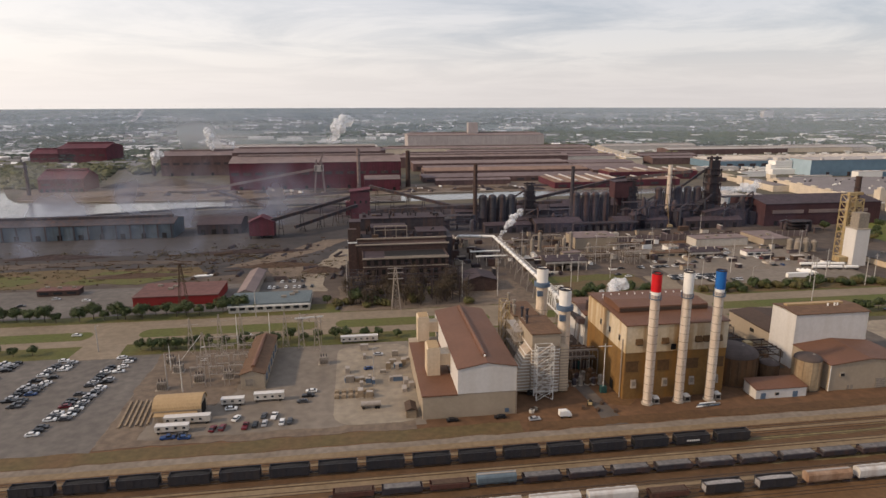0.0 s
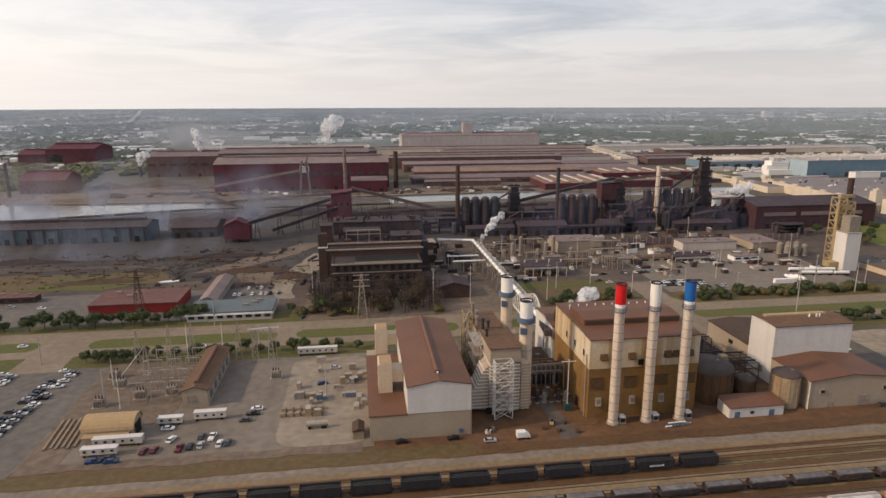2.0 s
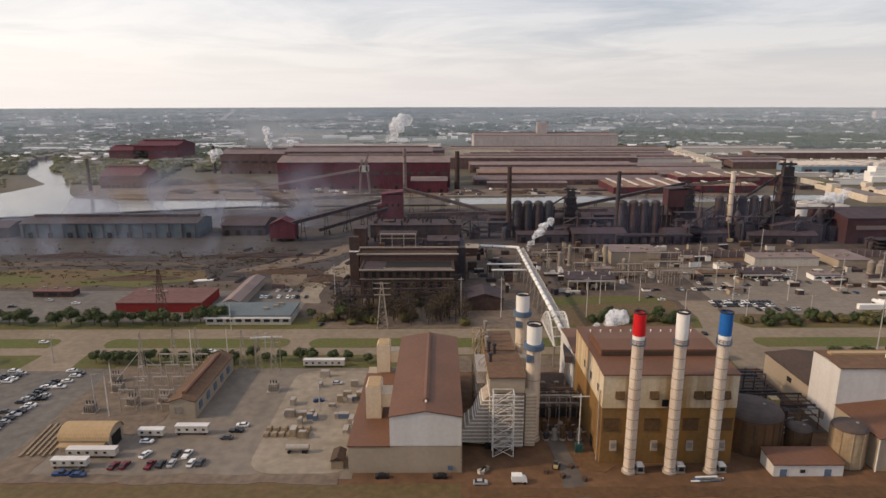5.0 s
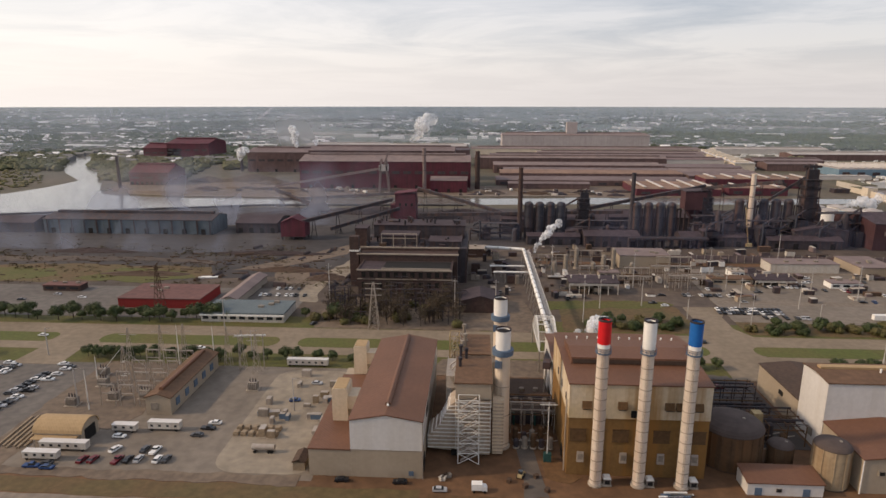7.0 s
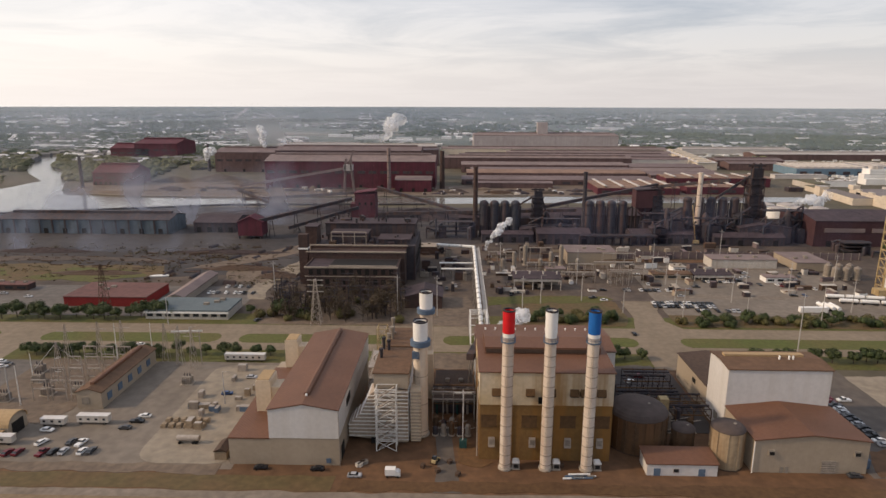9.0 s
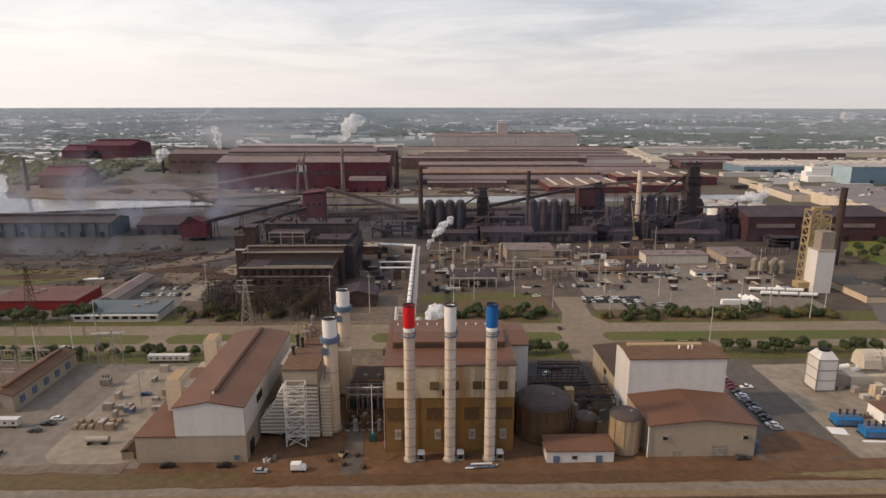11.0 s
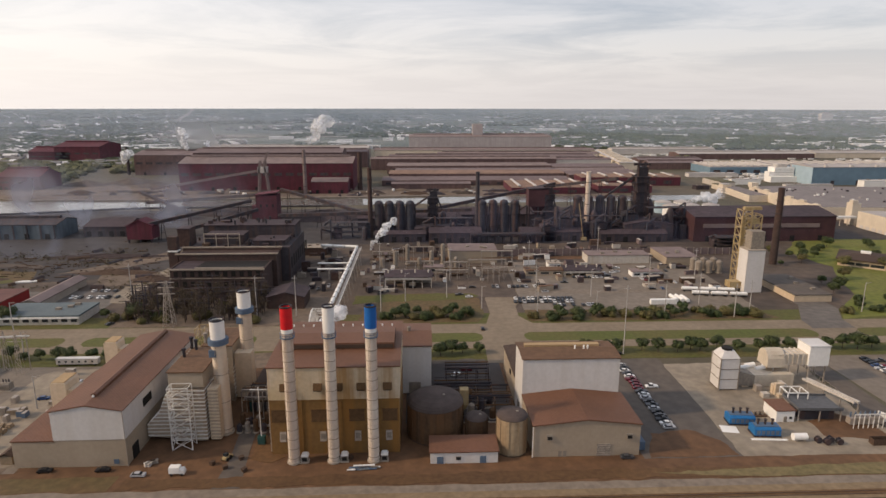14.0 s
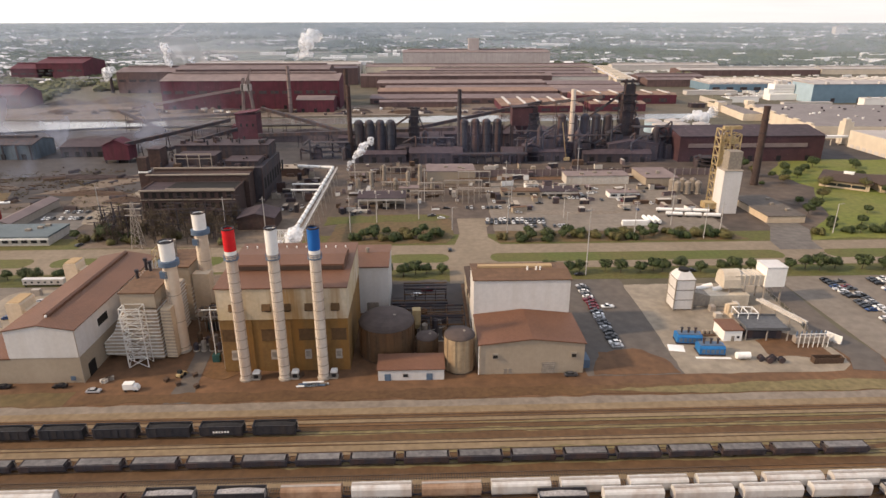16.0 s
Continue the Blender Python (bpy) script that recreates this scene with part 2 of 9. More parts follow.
# low-contrast grey with the distance haze worked into the roof colour
M_FARHOUSE = surface("hazed_far_roofs", (0.21, 0.205, 0.20), (0.17, 0.165, 0.165), var=0.15, fine=0.02, coarse=0.004, bump=0)
M_LAWN2 = surface("bright_lawn", (0.150, 0.175, 0.030), (0.185, 0.170, 0.045), var=0.3, fine=0.3, coarse=0.03, bump=0.6)
M_BROWNBUSH = surface("brown_thicket", (0.095, 0.072, 0.044), (0.125, 0.088, 0.05), var=0.5, fine=0.8, bump=0)
M_DARKBALLAST = surface("dark_ballast", (0.108, 0.059, 0.028), (0.154, 0.086, 0.039), var=0.3, fine=0.5, coarse=0.05)
M_LOUVRE = surface("brown_louvre", (0.15, 0.085, 0.038), var=0.3, ribs=0.4, rib_dir="Z", bump=0.4)
M_SOOTROOF = surface("sooty_roof", (0.078, 0.055, 0.060), (0.052, 0.039, 0.044), var=0.35, fine=0.2, coarse=0.03)
M_STOCKWALL = surface("maroon_brown_wall", (0.080, 0.034, 0.037), (0.060, 0.030, 0.032), var=0.25, fine=0.15, coarse=0.02, ribs=3, bump=0.2)
M_DARKROOF = surface("dark_brown_roof", (0.085, 0.055, 0.04), (0.065, 0.044, 0.034), var=0.25)
M_DUSTYWHITE = surface("dusty_white_panel", (0.58, 0.54, 0.48), (0.48, 0.43, 0.37), var=0.2, rough=0.6, streak=(0.35, 0.26, 0.18), streak_amt=0.4)
M_SAND = surface("dull_sand", (0.20, 0.15, 0.11), (0.14, 0.105, 0.08), var=0.35, fine=0.1, coarse=0.02)
M_SUBST = surface("substation_earth", (0.200, 0.150, 0.108), (0.140, 0.104, 0.076), var=0.35, fine=0.3, coarse=0.04)
M_NEARWOOD = surface("olive_woods", (0.110, 0.118, 0.055), (0.15, 0.135, 0.07), var=0.45, fine=0.06, coarse=0.01, bump=0)
M_LID = surface("dull_grey_lid", (0.21, 0.195, 0.185), (0.12, 0.11, 0.105), var=0.45)
M_POLE = surface("pole_grey", (0.48, 0.45, 0.42), var=0.15)

M_GRASS = surface("grass", (0.098, 0.104, 0.025), (0.135, 0.105, 0.036), var=0.3, fine=0.5, coarse=0.05, bump=0.6)
M_LAWN = surface("lawn", (0.098, 0.112, 0.026), (0.135, 0.110, 0.038), var=0.25, fine=0.5, coarse=0.04, bump=0.6)
M_DRYGRASS = surface("dry_grass", (0.122, 0.094, 0.040), (0.160, 0.090, 0.046), var=0.3, fine=0.4, coarse=0.05, bump=0.6)
M_ROAD = surface("worn_concrete_road", (0.258, 0.203, 0.144), (0.185, 0.143, 0.097), var=0.22, fine=0.3, coarse=0.03)
M_LOT = surface("grey_lot", (0.172, 0.152, 0.133), (0.118, 0.101, 0.088), var=0.3, fine=0.25, coarse=0.02)
M_LOT2 = surface("dark_asphalt", (0.112, 0.096, 0.083), (0.145, 0.116, 0.092), var=0.25, fine=0.25, coarse=0.04)
M_PAD = surface("pale_pad", (0.325, 0.272, 0.205), (0.22, 0.178, 0.13), var=0.28, fine=0.25, coarse=0.05)
M_GRAVEL = surface("pale_gravel", (0.255, 0.21, 0.165), (0.185, 0.145, 0.108), var=0.3, fine=0.4, coarse=0.04)
M_DIRT = surface("brown_dirt", (0.176, 0.094, 0.047), (0.110, 0.061, 0.033), var=0.35, fine=0.25, coarse=0.04)
M_YARD = surface("works_yard", (0.135, 0.10, 0.075), (0.060, 0.048, 0.040), var=0.4, fine=0.12, coarse=0.015)
M_SOOT = surface("sooty_ground", (0.078, 0.067, 0.062), (0.040, 0.035, 0.035), var=0.35, fine=0.1, coarse=0.012)
M_COAL = surface("ore_pile", (0.062, 0.042, 0.040), (0.045, 0.034, 0.034), var=0.35, fine=0.3, bump=0.6)
M_BALLAST = surface("brown_ballast", (0.139, 0.073, 0.030), (0.185, 0.105, 0.049), var=0.3, fine=0.5, coarse=0.08)
M_BALLAST2 = surface("pale_ballast", (0.255, 0.185, 0.110), (0.19, 0.132, 0.073), var=0.25, fine=0.5, coarse=0.08)
M_RAIL = surface("rail_steel", (0.22, 0.16, 0.12), var=0.2, rough=0.45, metal=0.5)
M_TIE = surface("timber_tie", (0.085, 0.065, 0.05), var=0.4)


def stretched_ground():
    """Open ground out to the horizon: earth and dry grass near, mixed woods, fields and suburbs far off."""
    m = surface("open_ground", (0.135, 0.108, 0.075), (0.09, 0.085, 0.05), var=0.3, fine=0.05, coarse=0.006)
    nt = m.node_tree
    n, l = nt.nodes, nt.links
    bs = n["Principled BSDF"]
    old = bs.inputs["Base Color"].links[0].from_socket
    geo = n.new("ShaderNodeNewGeometry")
    sp = n.new("ShaderNodeSeparateXYZ")
    l.new(geo.outputs["Position"], sp.inputs[0])
    mr = n.new("ShaderNodeMapRange")
    mr.inputs[1].default_value, mr.inputs[2].default_value = 1300, 2100
    l.new(sp.outputs[1], mr.inputs[0])
    t = n.new("ShaderNodeTexNoise")
    t.inputs["Scale"].default_value, t.inputs["Detail"].default_value = 0.0022, 9
    spread = n.new("ShaderNodeMath")      # the swell stands in for a plain that runs much farther
    spread.operation = "SUBTRACT"
    spread.inputs[0].default_value = 120.3
    l.new(sp.outputs[2], spread.inputs[1])
    ratio = n.new("ShaderNodeMath")
    ratio.operation = "DIVIDE"
    ratio.inputs[0].default_value = 120.3
    l.new(spread.outputs[0], ratio.inputs[1])
    far = n.new("ShaderNodeVectorMath")
    far.operation = "SCALE"
    l.new(geo.outputs["Position"], far.inputs[0])
    l.new(ratio.outputs[0], far.inputs["Scale"])
    l.new(far.outputs[0], t.inputs["Vector"])
    cr = n.new("ShaderNodeValToRGB")
    e = cr.color_ramp.elements
    e[0].position, e[0].color = 0.40, (0.085, 0.105, 0.085, 1)
    e[1].position, e[1].color = 0.66, (0.28, 0.26, 0.23, 1)
    x = e.new(0.54)
    x.color = (0.125, 0.140, 0.115, 1)
    l.new(t.outputs[0], cr.inputs[0])
    mx = n.new("ShaderNodeMix")
    mx.data_type = "RGBA"
    l.new(mr.outputs[0], mx.inputs[0])
    l.new(old, mx.inputs[6])
    l.new(cr.outputs[0], mx.inputs[7])
    l.new(mx.outputs[2], bs.inputs["Base Color"])
    return m


M_GROUND = stretched_ground()


def leaf_material(name, a, b):
    m = surface(name, a, b, rough=0.7, fine=0.9, coarse=0.15, var=0.5, bump=0.0)
    return m


M_LEAF = leaf_material("green_leaves", (0.060, 0.088, 0.028), (0.088, 0.102, 0.035))
M_LEAF2 = leaf_material("olive_leaves", (0.14, 0.135, 0.044), (0.17, 0.13, 0.05))
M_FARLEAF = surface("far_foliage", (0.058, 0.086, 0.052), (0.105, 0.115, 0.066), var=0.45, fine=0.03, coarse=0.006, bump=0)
M_BARK = surface("bark", (0.10, 0.075, 0.055), var=0.4)


def water_material():
    m = surface("river_water", (0.20, 0.19, 0.17), (0.17, 0.165, 0.15), rough=0.16, fine=0.15, var=0.1, bump=0.12, spec=0.6)
    return m


M_WATER = water_material()


def steam_material(name, opacity, scale=0.25):
    m = bpy.data.materials.new(name)
    m.use_nodes = True
    n, l = m.node_tree.nodes, m.node_tree.links
    n.clear()
    out = n.new("ShaderNodeOutputMaterial")
    tr = n.new("ShaderNodeBsdfTransparent")
    df = n.new("ShaderNodeBsdfDiffuse")
    tl = n.new("ShaderNodeBsdfTranslucent")
    df.inputs[0].default_value = tl.inputs[0].default_value = (0.95, 0.965, 0.985, 1)
    m1, m2 = n.new("ShaderNodeMixShader"), n.new("ShaderNodeMixShader")
    m1.inputs[0].default_value = 0.5
    l.new(df.outputs[0], m1.inputs[1])
    l.new(tl.outputs[0], m1.inputs[2])
    geo = n.new("ShaderNodeNewGeometry")
    t = n.new("ShaderNodeTexNoise")
    t.inputs["Scale"].default_value, t.inputs["Detail"].default_value = scale, 4
    l.new(geo.outputs["Position"], t.inputs["Vector"])
    mr = n.new("ShaderNodeMapRange")
    mr.inputs[1].default_value, mr.inputs[2].default_value = 0.35, 0.65
    mr.inputs[3].default_value, mr.inputs[4].default_value = opacity * 0.1, opacity
    l.new(t.outputs[0], mr.inputs[0])
    l.new(mr.outputs[0], m2.inputs[0])
    l.new(tr.outputs[0], m2.inputs[1])
    l.new(m1.outputs[0], m2.inputs[2])
    l.new(m2.outputs[0], out.inputs[0])
    return m


M_STEAM = steam_material("white_steam", 0.66)
M_SOFTSTEAM = steam_material("soft_steam", 0.6, 0.05)


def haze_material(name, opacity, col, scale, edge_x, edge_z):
    """Thin smoke or haze for upright sheets: see-through, thinning towards edges and in wisps."""
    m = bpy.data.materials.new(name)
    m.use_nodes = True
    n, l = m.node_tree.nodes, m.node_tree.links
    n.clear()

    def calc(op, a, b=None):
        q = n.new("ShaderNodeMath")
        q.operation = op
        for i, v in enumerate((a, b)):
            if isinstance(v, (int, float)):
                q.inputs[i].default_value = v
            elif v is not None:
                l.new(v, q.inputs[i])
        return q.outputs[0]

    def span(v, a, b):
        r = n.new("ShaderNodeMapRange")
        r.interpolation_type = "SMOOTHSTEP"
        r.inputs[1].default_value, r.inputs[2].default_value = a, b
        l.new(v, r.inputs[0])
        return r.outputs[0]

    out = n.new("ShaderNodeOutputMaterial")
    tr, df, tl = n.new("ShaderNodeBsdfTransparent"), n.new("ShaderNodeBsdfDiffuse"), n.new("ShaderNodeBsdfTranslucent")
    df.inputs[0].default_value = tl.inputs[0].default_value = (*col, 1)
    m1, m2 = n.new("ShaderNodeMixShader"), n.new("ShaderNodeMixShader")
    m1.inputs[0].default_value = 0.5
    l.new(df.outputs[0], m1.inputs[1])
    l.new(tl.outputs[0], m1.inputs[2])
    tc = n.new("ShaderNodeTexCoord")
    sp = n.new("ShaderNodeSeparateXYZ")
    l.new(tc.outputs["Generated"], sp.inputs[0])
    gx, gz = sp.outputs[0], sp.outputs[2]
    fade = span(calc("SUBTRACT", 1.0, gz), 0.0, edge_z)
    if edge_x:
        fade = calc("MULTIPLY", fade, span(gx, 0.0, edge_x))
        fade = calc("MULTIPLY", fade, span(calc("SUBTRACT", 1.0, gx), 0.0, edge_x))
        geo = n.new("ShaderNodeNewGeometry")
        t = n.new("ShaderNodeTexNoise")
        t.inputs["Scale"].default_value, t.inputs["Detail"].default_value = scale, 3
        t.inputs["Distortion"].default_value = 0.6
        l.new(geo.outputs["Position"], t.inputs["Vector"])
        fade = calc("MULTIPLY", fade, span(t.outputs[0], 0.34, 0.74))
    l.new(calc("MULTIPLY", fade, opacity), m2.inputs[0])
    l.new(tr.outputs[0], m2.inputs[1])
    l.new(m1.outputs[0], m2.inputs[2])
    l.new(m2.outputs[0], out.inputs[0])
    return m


M_SMOKE = haze_material("blue_grey_smoke", 0.52, (0.62, 0.66, 0.80), 0.02, 0.3, 0.8)
M_DUST = haze_material("pale_dust", 0.26, (0.78, 0.72, 0.70), 0.015, 0.3, 0.8)
M_FUME = haze_material("furnace_fume", 0.09, (0.55, 0.55, 0.80), 0.02, 0.2, 0.8)
# pale sheet colour that imitates sun glare in the haze on the left
M_GLARE = haze_material("haze_glare", 0.7, (0.88, 0.85, 0.86), 0.0011, 0.35, 0.4)
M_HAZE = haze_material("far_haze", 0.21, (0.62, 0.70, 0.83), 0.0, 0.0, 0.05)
M_CASING = surface("dusty_ribbed_casing", (0.47, 0.40, 0.32), (0.36, 0.28, 0.20), var=0.25, rough=0.6, streak=(0.25, 0.15, 0.08), streak_amt=0.6)
M_WEEDY = surface("weedy_gravel", (0.215, 0.165, 0.080), (0.165, 0.135, 0.058), var=0.35, fine=0.4, coarse=0.06, bump=0.5)
M_SCRUB = leaf_material("waste_scrub", (0.115, 0.095, 0.042), (0.15, 0.10, 0.05))


def paint(name, col, rough=0.35):
    return surface(name, col, tuple(v * 0.9 for v in col), rough=rough, var=0.08, fine=1.5, bump=0.0, spec=0.5)


CAR_PAINTS = [("white", (0.75, 0.74, 0.72)), ("silver", (0.42, 0.42, 0.43)), ("black", (0.015, 0.015, 0.018)), ("dark grey", (0.06, 0.06, 0.065)),
              ("red", (0.135, 0.012, 0.02)), ("blue", (0.02, 0.055, 0.16))]
CAR_MATS = {c: paint("car_paint_" + c.replace(" ", "_"), v) for c, v in CAR_PAINTS}
M_TYRE = surface("tyre", (0.02, 0.02, 0.02), var=0.2)

# ---- mesh helpers ----


class Solid:
    """Gathers closed pieces of one mesh."""

    def __init__(self):
        self.v, self.f, self.smooth = [], [], False

    def add(self, verts, faces):
        k = len(self.v)
        self.v += [tuple(p) for p in verts]
        self.f += [tuple(i + k for i in f) for f in faces]
        return self

    def box(self, x0, x1, y0, y1, z0, z1):
        return self.add([(x0, y0, z0), (x1, y0, z0), (x1, y1, z0), (x0, y1, z0), (x0, y0, z1), (x1, y0, z1), (x1, y1, z1), (x0, y1, z1)],
                        [(3, 2, 1, 0), (4, 5, 6, 7), (0, 1, 5, 4), (1, 2, 6, 5), (2, 3, 7, 6), (3, 0, 4, 7)])

    def rings(self, rings, cap=True):
        n = len(rings[0])
        verts = [p for r in rings for p in r]
        faces = []
        for k in range(len(rings) - 1):
            for i in range(n):
                j = (i + 1) % n
                faces.append((k * n + i, k * n + j, (k + 1) * n + j, (k + 1) * n + i))
        if cap:
            faces.append(tuple(range(n - 1, -1, -1)))
            faces.append(tuple((len(rings) - 1) * n + i for i in range(n)))
        return self.add(verts, faces)

    def cyl(self, x, y, prof, n=20, cap=True):
        """Turned shape: prof is a list of (z, radius)."""
        return self.rings([[(x + r * math.cos(2 * math.pi * i / n), y + r * math.sin(2 * math.pi * i / n), z) for i in range(n)] for z, r in prof], cap)

    def ext_y(self, prof, y0, y1):
        """An (x, z) outline, counter-clockwise seen from -y, drawn out along y."""
        return self.rings([[(x, y0, z) for x, z in prof], [(x, y1, z) for x, z in prof]])

    def ext_x(self, prof, x0, x1):
        return self.rings([[(x0, y, z) for y, z in prof], [(x1, y, z) for y, z in prof]])

    def ext_z(self, prof, z0, z1):
        return self.rings([[(x, y, z0) for x, y in prof], [(x, y, z1) for x, y in prof]])

    def bar(self, p, q, w=0.3, h=None, n=4):
        p, q = Vector(p), Vector(q)
        d = (q - p).normalized()
        s = d.cross(Vector((0, 0, 1)))
        s = s.normalized() if s.length > 1e-4 else Vector((1, 0, 0))
        u = s.cross(d)
        h = h or w
        if n == 4:
            off = [s * (a * w / 2) + u * (b * h / 2) for a, b in ((-1, -1), (1, -1), (1, 1), (-1, 1))]
        else:
            off = [s * (w / 2 * math.cos(2 * math.pi * i / n)) + u * (h / 2 * math.sin(2 * math.pi * i / n)) for i in range(n)]
        return self.rings([[p + o for o in off], [q + o for o in off]])

    def mesh(self, name, mat):
        me = bpy.data.meshes.new(name)
        me.from_pydata(self.v, [], self.f)
        bm = bmesh.new()
        bm.from_mesh(me)
        bmesh.ops.recalc_face_normals(bm, faces=bm.faces)
        bm.to_mesh(me)
        bm.free()
        if self.smooth:
            me.polygons.foreach_set("use_smooth", [True] * len(me.polygons))
        me.materials.append(mat)
        return me


def S():
    return Solid()


def thing(name, label, category, x=0.0, y=0.0, z=0.0, rz=0.0, group="", kind=""):
    ob = new(name)
    ob.matrix_basis = pose(x, y, z, 0, 0, rz)
    return tagged(ob, label, category, group, kind)


def part(name, solid, mat, parent, label=""):
    ob = new(name, solid.mesh(name, mat))
    ob.parent = parent
    return tagged(ob, label)


def setting(name, solid, mat, label, category):
    return tagged(new(name, solid.mesh(name, mat)), label, category, "", "structure")


def single(name, solid, mat, label, category, group="", x=0.0, y=0.0, z=0.0, rz=0.0, kind=""):
    ob = new(name, solid.mesh(name, mat))
    ob.matrix_basis = pose(x, y, z, 0, 0, rz)
    return tagged(ob, label, category, group, kind)


SHEETS = [0]


def slab(pts, z, t=0.06):
    """A thin sheet; each one lies a few millimetres above the last, so that none share a plane."""
    SHEETS[0] += 1
    z += 0.0012 * SHEETS[0]
    return S().ext_z(pts, -0.25, z)


def ragged(pts, amp=1.0, step=6.0, seed=0):
    """An outline with a worn, uneven edge."""
    out = []
    for (x0, y0), (x1, y1) in zip(pts, pts[1:] + pts[:1]):
        n = max(1, int(math.hypot(x1 - x0, y1 - y0) / step))
        for k in range(n):
            x, y = x0 + (x1 - x0) * k / n, y0 + (y1 - y0) * k / n
            out.append((x + amp * noise.noise(Vector((x * 0.21, y * 0.21, seed + 1.5))), y + amp * noise.noise(Vector((x * 0.21, y * 0.21, seed + 8.5)))))
    return out


def rect(x0, x1, y0, y1):
    return [(x0, y0), (x1, y0), (x1, y1), (x0, y1)]


def rounded(x0, x1, y0, y1, r):
    pts = []
    for cx, cy, a in ((x1 - r, y0 + r, -90), (x1 - r, y1 - r, 0), (x0 + r, y1 - r, 90), (x0 + r, y0 + r, 180)):
        pts += [(cx + r * math.cos(radians(a + k * 22.5)), cy + r * math.sin(radians(a + k * 22.5))) for k in range(5)]
    return pts


def rise(x, y):
    """Height of the open ground: level near the works, a low swell towards the horizon."""
    r = math.hypot(x - 100, y)
    return 0.0 if r < 2200 else 90.0 * ((r - 2200) / 2650) ** 2


# ---- ground ----
def build_ground():
    s = S()
    n = 96
    radii = [0.1, 300, 800, 1500, 2200] + [2200 + 2650 * k / 14 for k in range(1, 15)]
    rings = []
    for r in radii:
        rings.append([(100 + r * math.sin(2 * math.pi * i / n), r * math.cos(2 * math.pi * i / n), 0) for i in range(n)])
    s.rings([[(x, y, rise(x, y) - 0.1) for x, y, z in ring] for ring in rings], cap=False)
    s.smooth = True
    return setting("ground", s, M_GROUND, "open earth and woodland ground reaching the horizon", "ground")


build_ground()
# paved and planted areas, each a thin sheet on the ground
setting("works_yard_ground", slab(rect(-700, 760, 368, 740), -0.06, 0.03), M_YARD, "dusty grey-brown works yard", "ground")
setting("soot_ground", slab(ragged([(-420, 470), (-140, 440), (10, 470), (60, 500), (60, 560), (420, 560), (600, 560), (600, 760), (-440, 740)], 5.0, 12.0), -0.03, 0.03), M_SOOT, "soot-black ground round the furnaces", "ground")
setting("dirt_strip", slab(ragged(rect(-400, 600, 203, 232), 1.2, 7.0), -0.05, 0.03), M_DIRT, "brown dirt strip beside the railway", "ground")
setting("plant_yard_ground", slab(rect(58, 200, 210, 300), -0.045, 0.03), M_DIRT, "brown dirt yard of the power plant", "ground")
setting("west_yard_ground", slab(rect(-98, 24, 216, 306), -0.04, 0.03), M_WYARD, "worn grey yard with pale patches", "ground")
setting("pavement", slab(rect(-420, -97, 212, 307), -0.02, 0.03), M_LOT, "worn grey asphalt car park", "pavement")
setting("grass_strip_west", slab(ragged(rect(-420, 60, 205, 213), 1.2, 6.0), 0.0, 0.03), M_DRYGRASS, "dry grass verge by the tracks", "grass")
setting("gravel_track", slab(ragged(rect(-420, 620, 197, 204.5), 0.9, 6.0), 0.0, 0.03), M_GRAVEL, "pale gravel service track", "road")
setting("loop_pad", slab(rounded(-12, 24, 219, 300, 9), 0.0, 0.03), M_PAD, "pale concrete pad with rounded kerb", "pavement")
setting("timber_pad", slab(ragged(rect(-97, -83, 219, 303), 1.2, 3.0), 0.0, 0.03), M_SUBST, "brown storage strip", "ground")
setting("east_lot", slab(ragged(rect(236, 273, 217, 303), 0.8, 4.0), 0.0, 0.03), M_LOT2, "dark asphalt parking strip", "pavement")
setting("turbine_pad", slab(ragged([(273, 296), (271, 217), (329, 217), (334, 221), (336, 228), (333, 245), (338, 296)], 1.0, 4.0), 0.0, 0.03), M_PAD, "pale concrete turbine pad", "pavement")
setting("east_drive", slab([(338, 300), (338.2, 270), (334, 246), (337, 226), (333, 218), (345, 216), (350, 228), (347, 246), (350, 300)], 0.02, 0.03), M_LOT2, "dark asphalt drive curving round the pad", "road")
setting("far_east_lot", slab(rect(350, 560, 222, 303), 0.0, 0.03), M_WYARD, "grey asphalt car park", "pavement")
# boulevard
setting("verge", slab(rect(-600, 700, 303, 372), -0.03, 0.03), M_GRASS, "rough grass verge", "grass")
setting("road_far_carriageway", slab(rect(-600, 700, 340, 354), 0.0, 0.03), M_ROAD, "worn pale concrete carriageway", "road")
setting("road_near_carriageway", slab(rect(-600, 700, 318.5, 327.5), 0.0, 0.03), M_ROAD, "worn pale concrete carriageway", "road")
for i, (a, b) in enumerate(((-400, -142), (-118, -24), (-14, 74), (92, 118), (160, 192), (214, 372), (396, 640))):
    setting("median_island", slab(rounded(a, b, 327.5, 340, 5.5), 0.05, 0.08), M_LAWN, "kerbed green median island", "grass")
for a, b in ((-142, -118), (-24, -14), (74, 92), (118, 160), (192, 214), (372, 396)):
    setting("median_gap", slab(rect(a - 3, b + 3, 327, 340.5), 0.01, 0.03), M_ROAD, "paved gap in the median", "road")
setting("cross_street", slab([(191, 300), (213, 300), (212, 330), (222, 354), (216, 366), (217, 384), (226, 404), (252, 412), (252, 418), (206, 420), (200, 400), (200, 372), (196, 354), (192, 330)], 0.02, 0.03), M_ROAD, "worn concrete cross street", "road")
setting("west_street", slab([(-142, 300), (-118, 300), (-120, 327), (-118, 342), (-104, 352), (-150, 352), (-146, 342), (-140, 327)], 0.02, 0.03), M_ROAD, "worn concrete side street", "road")
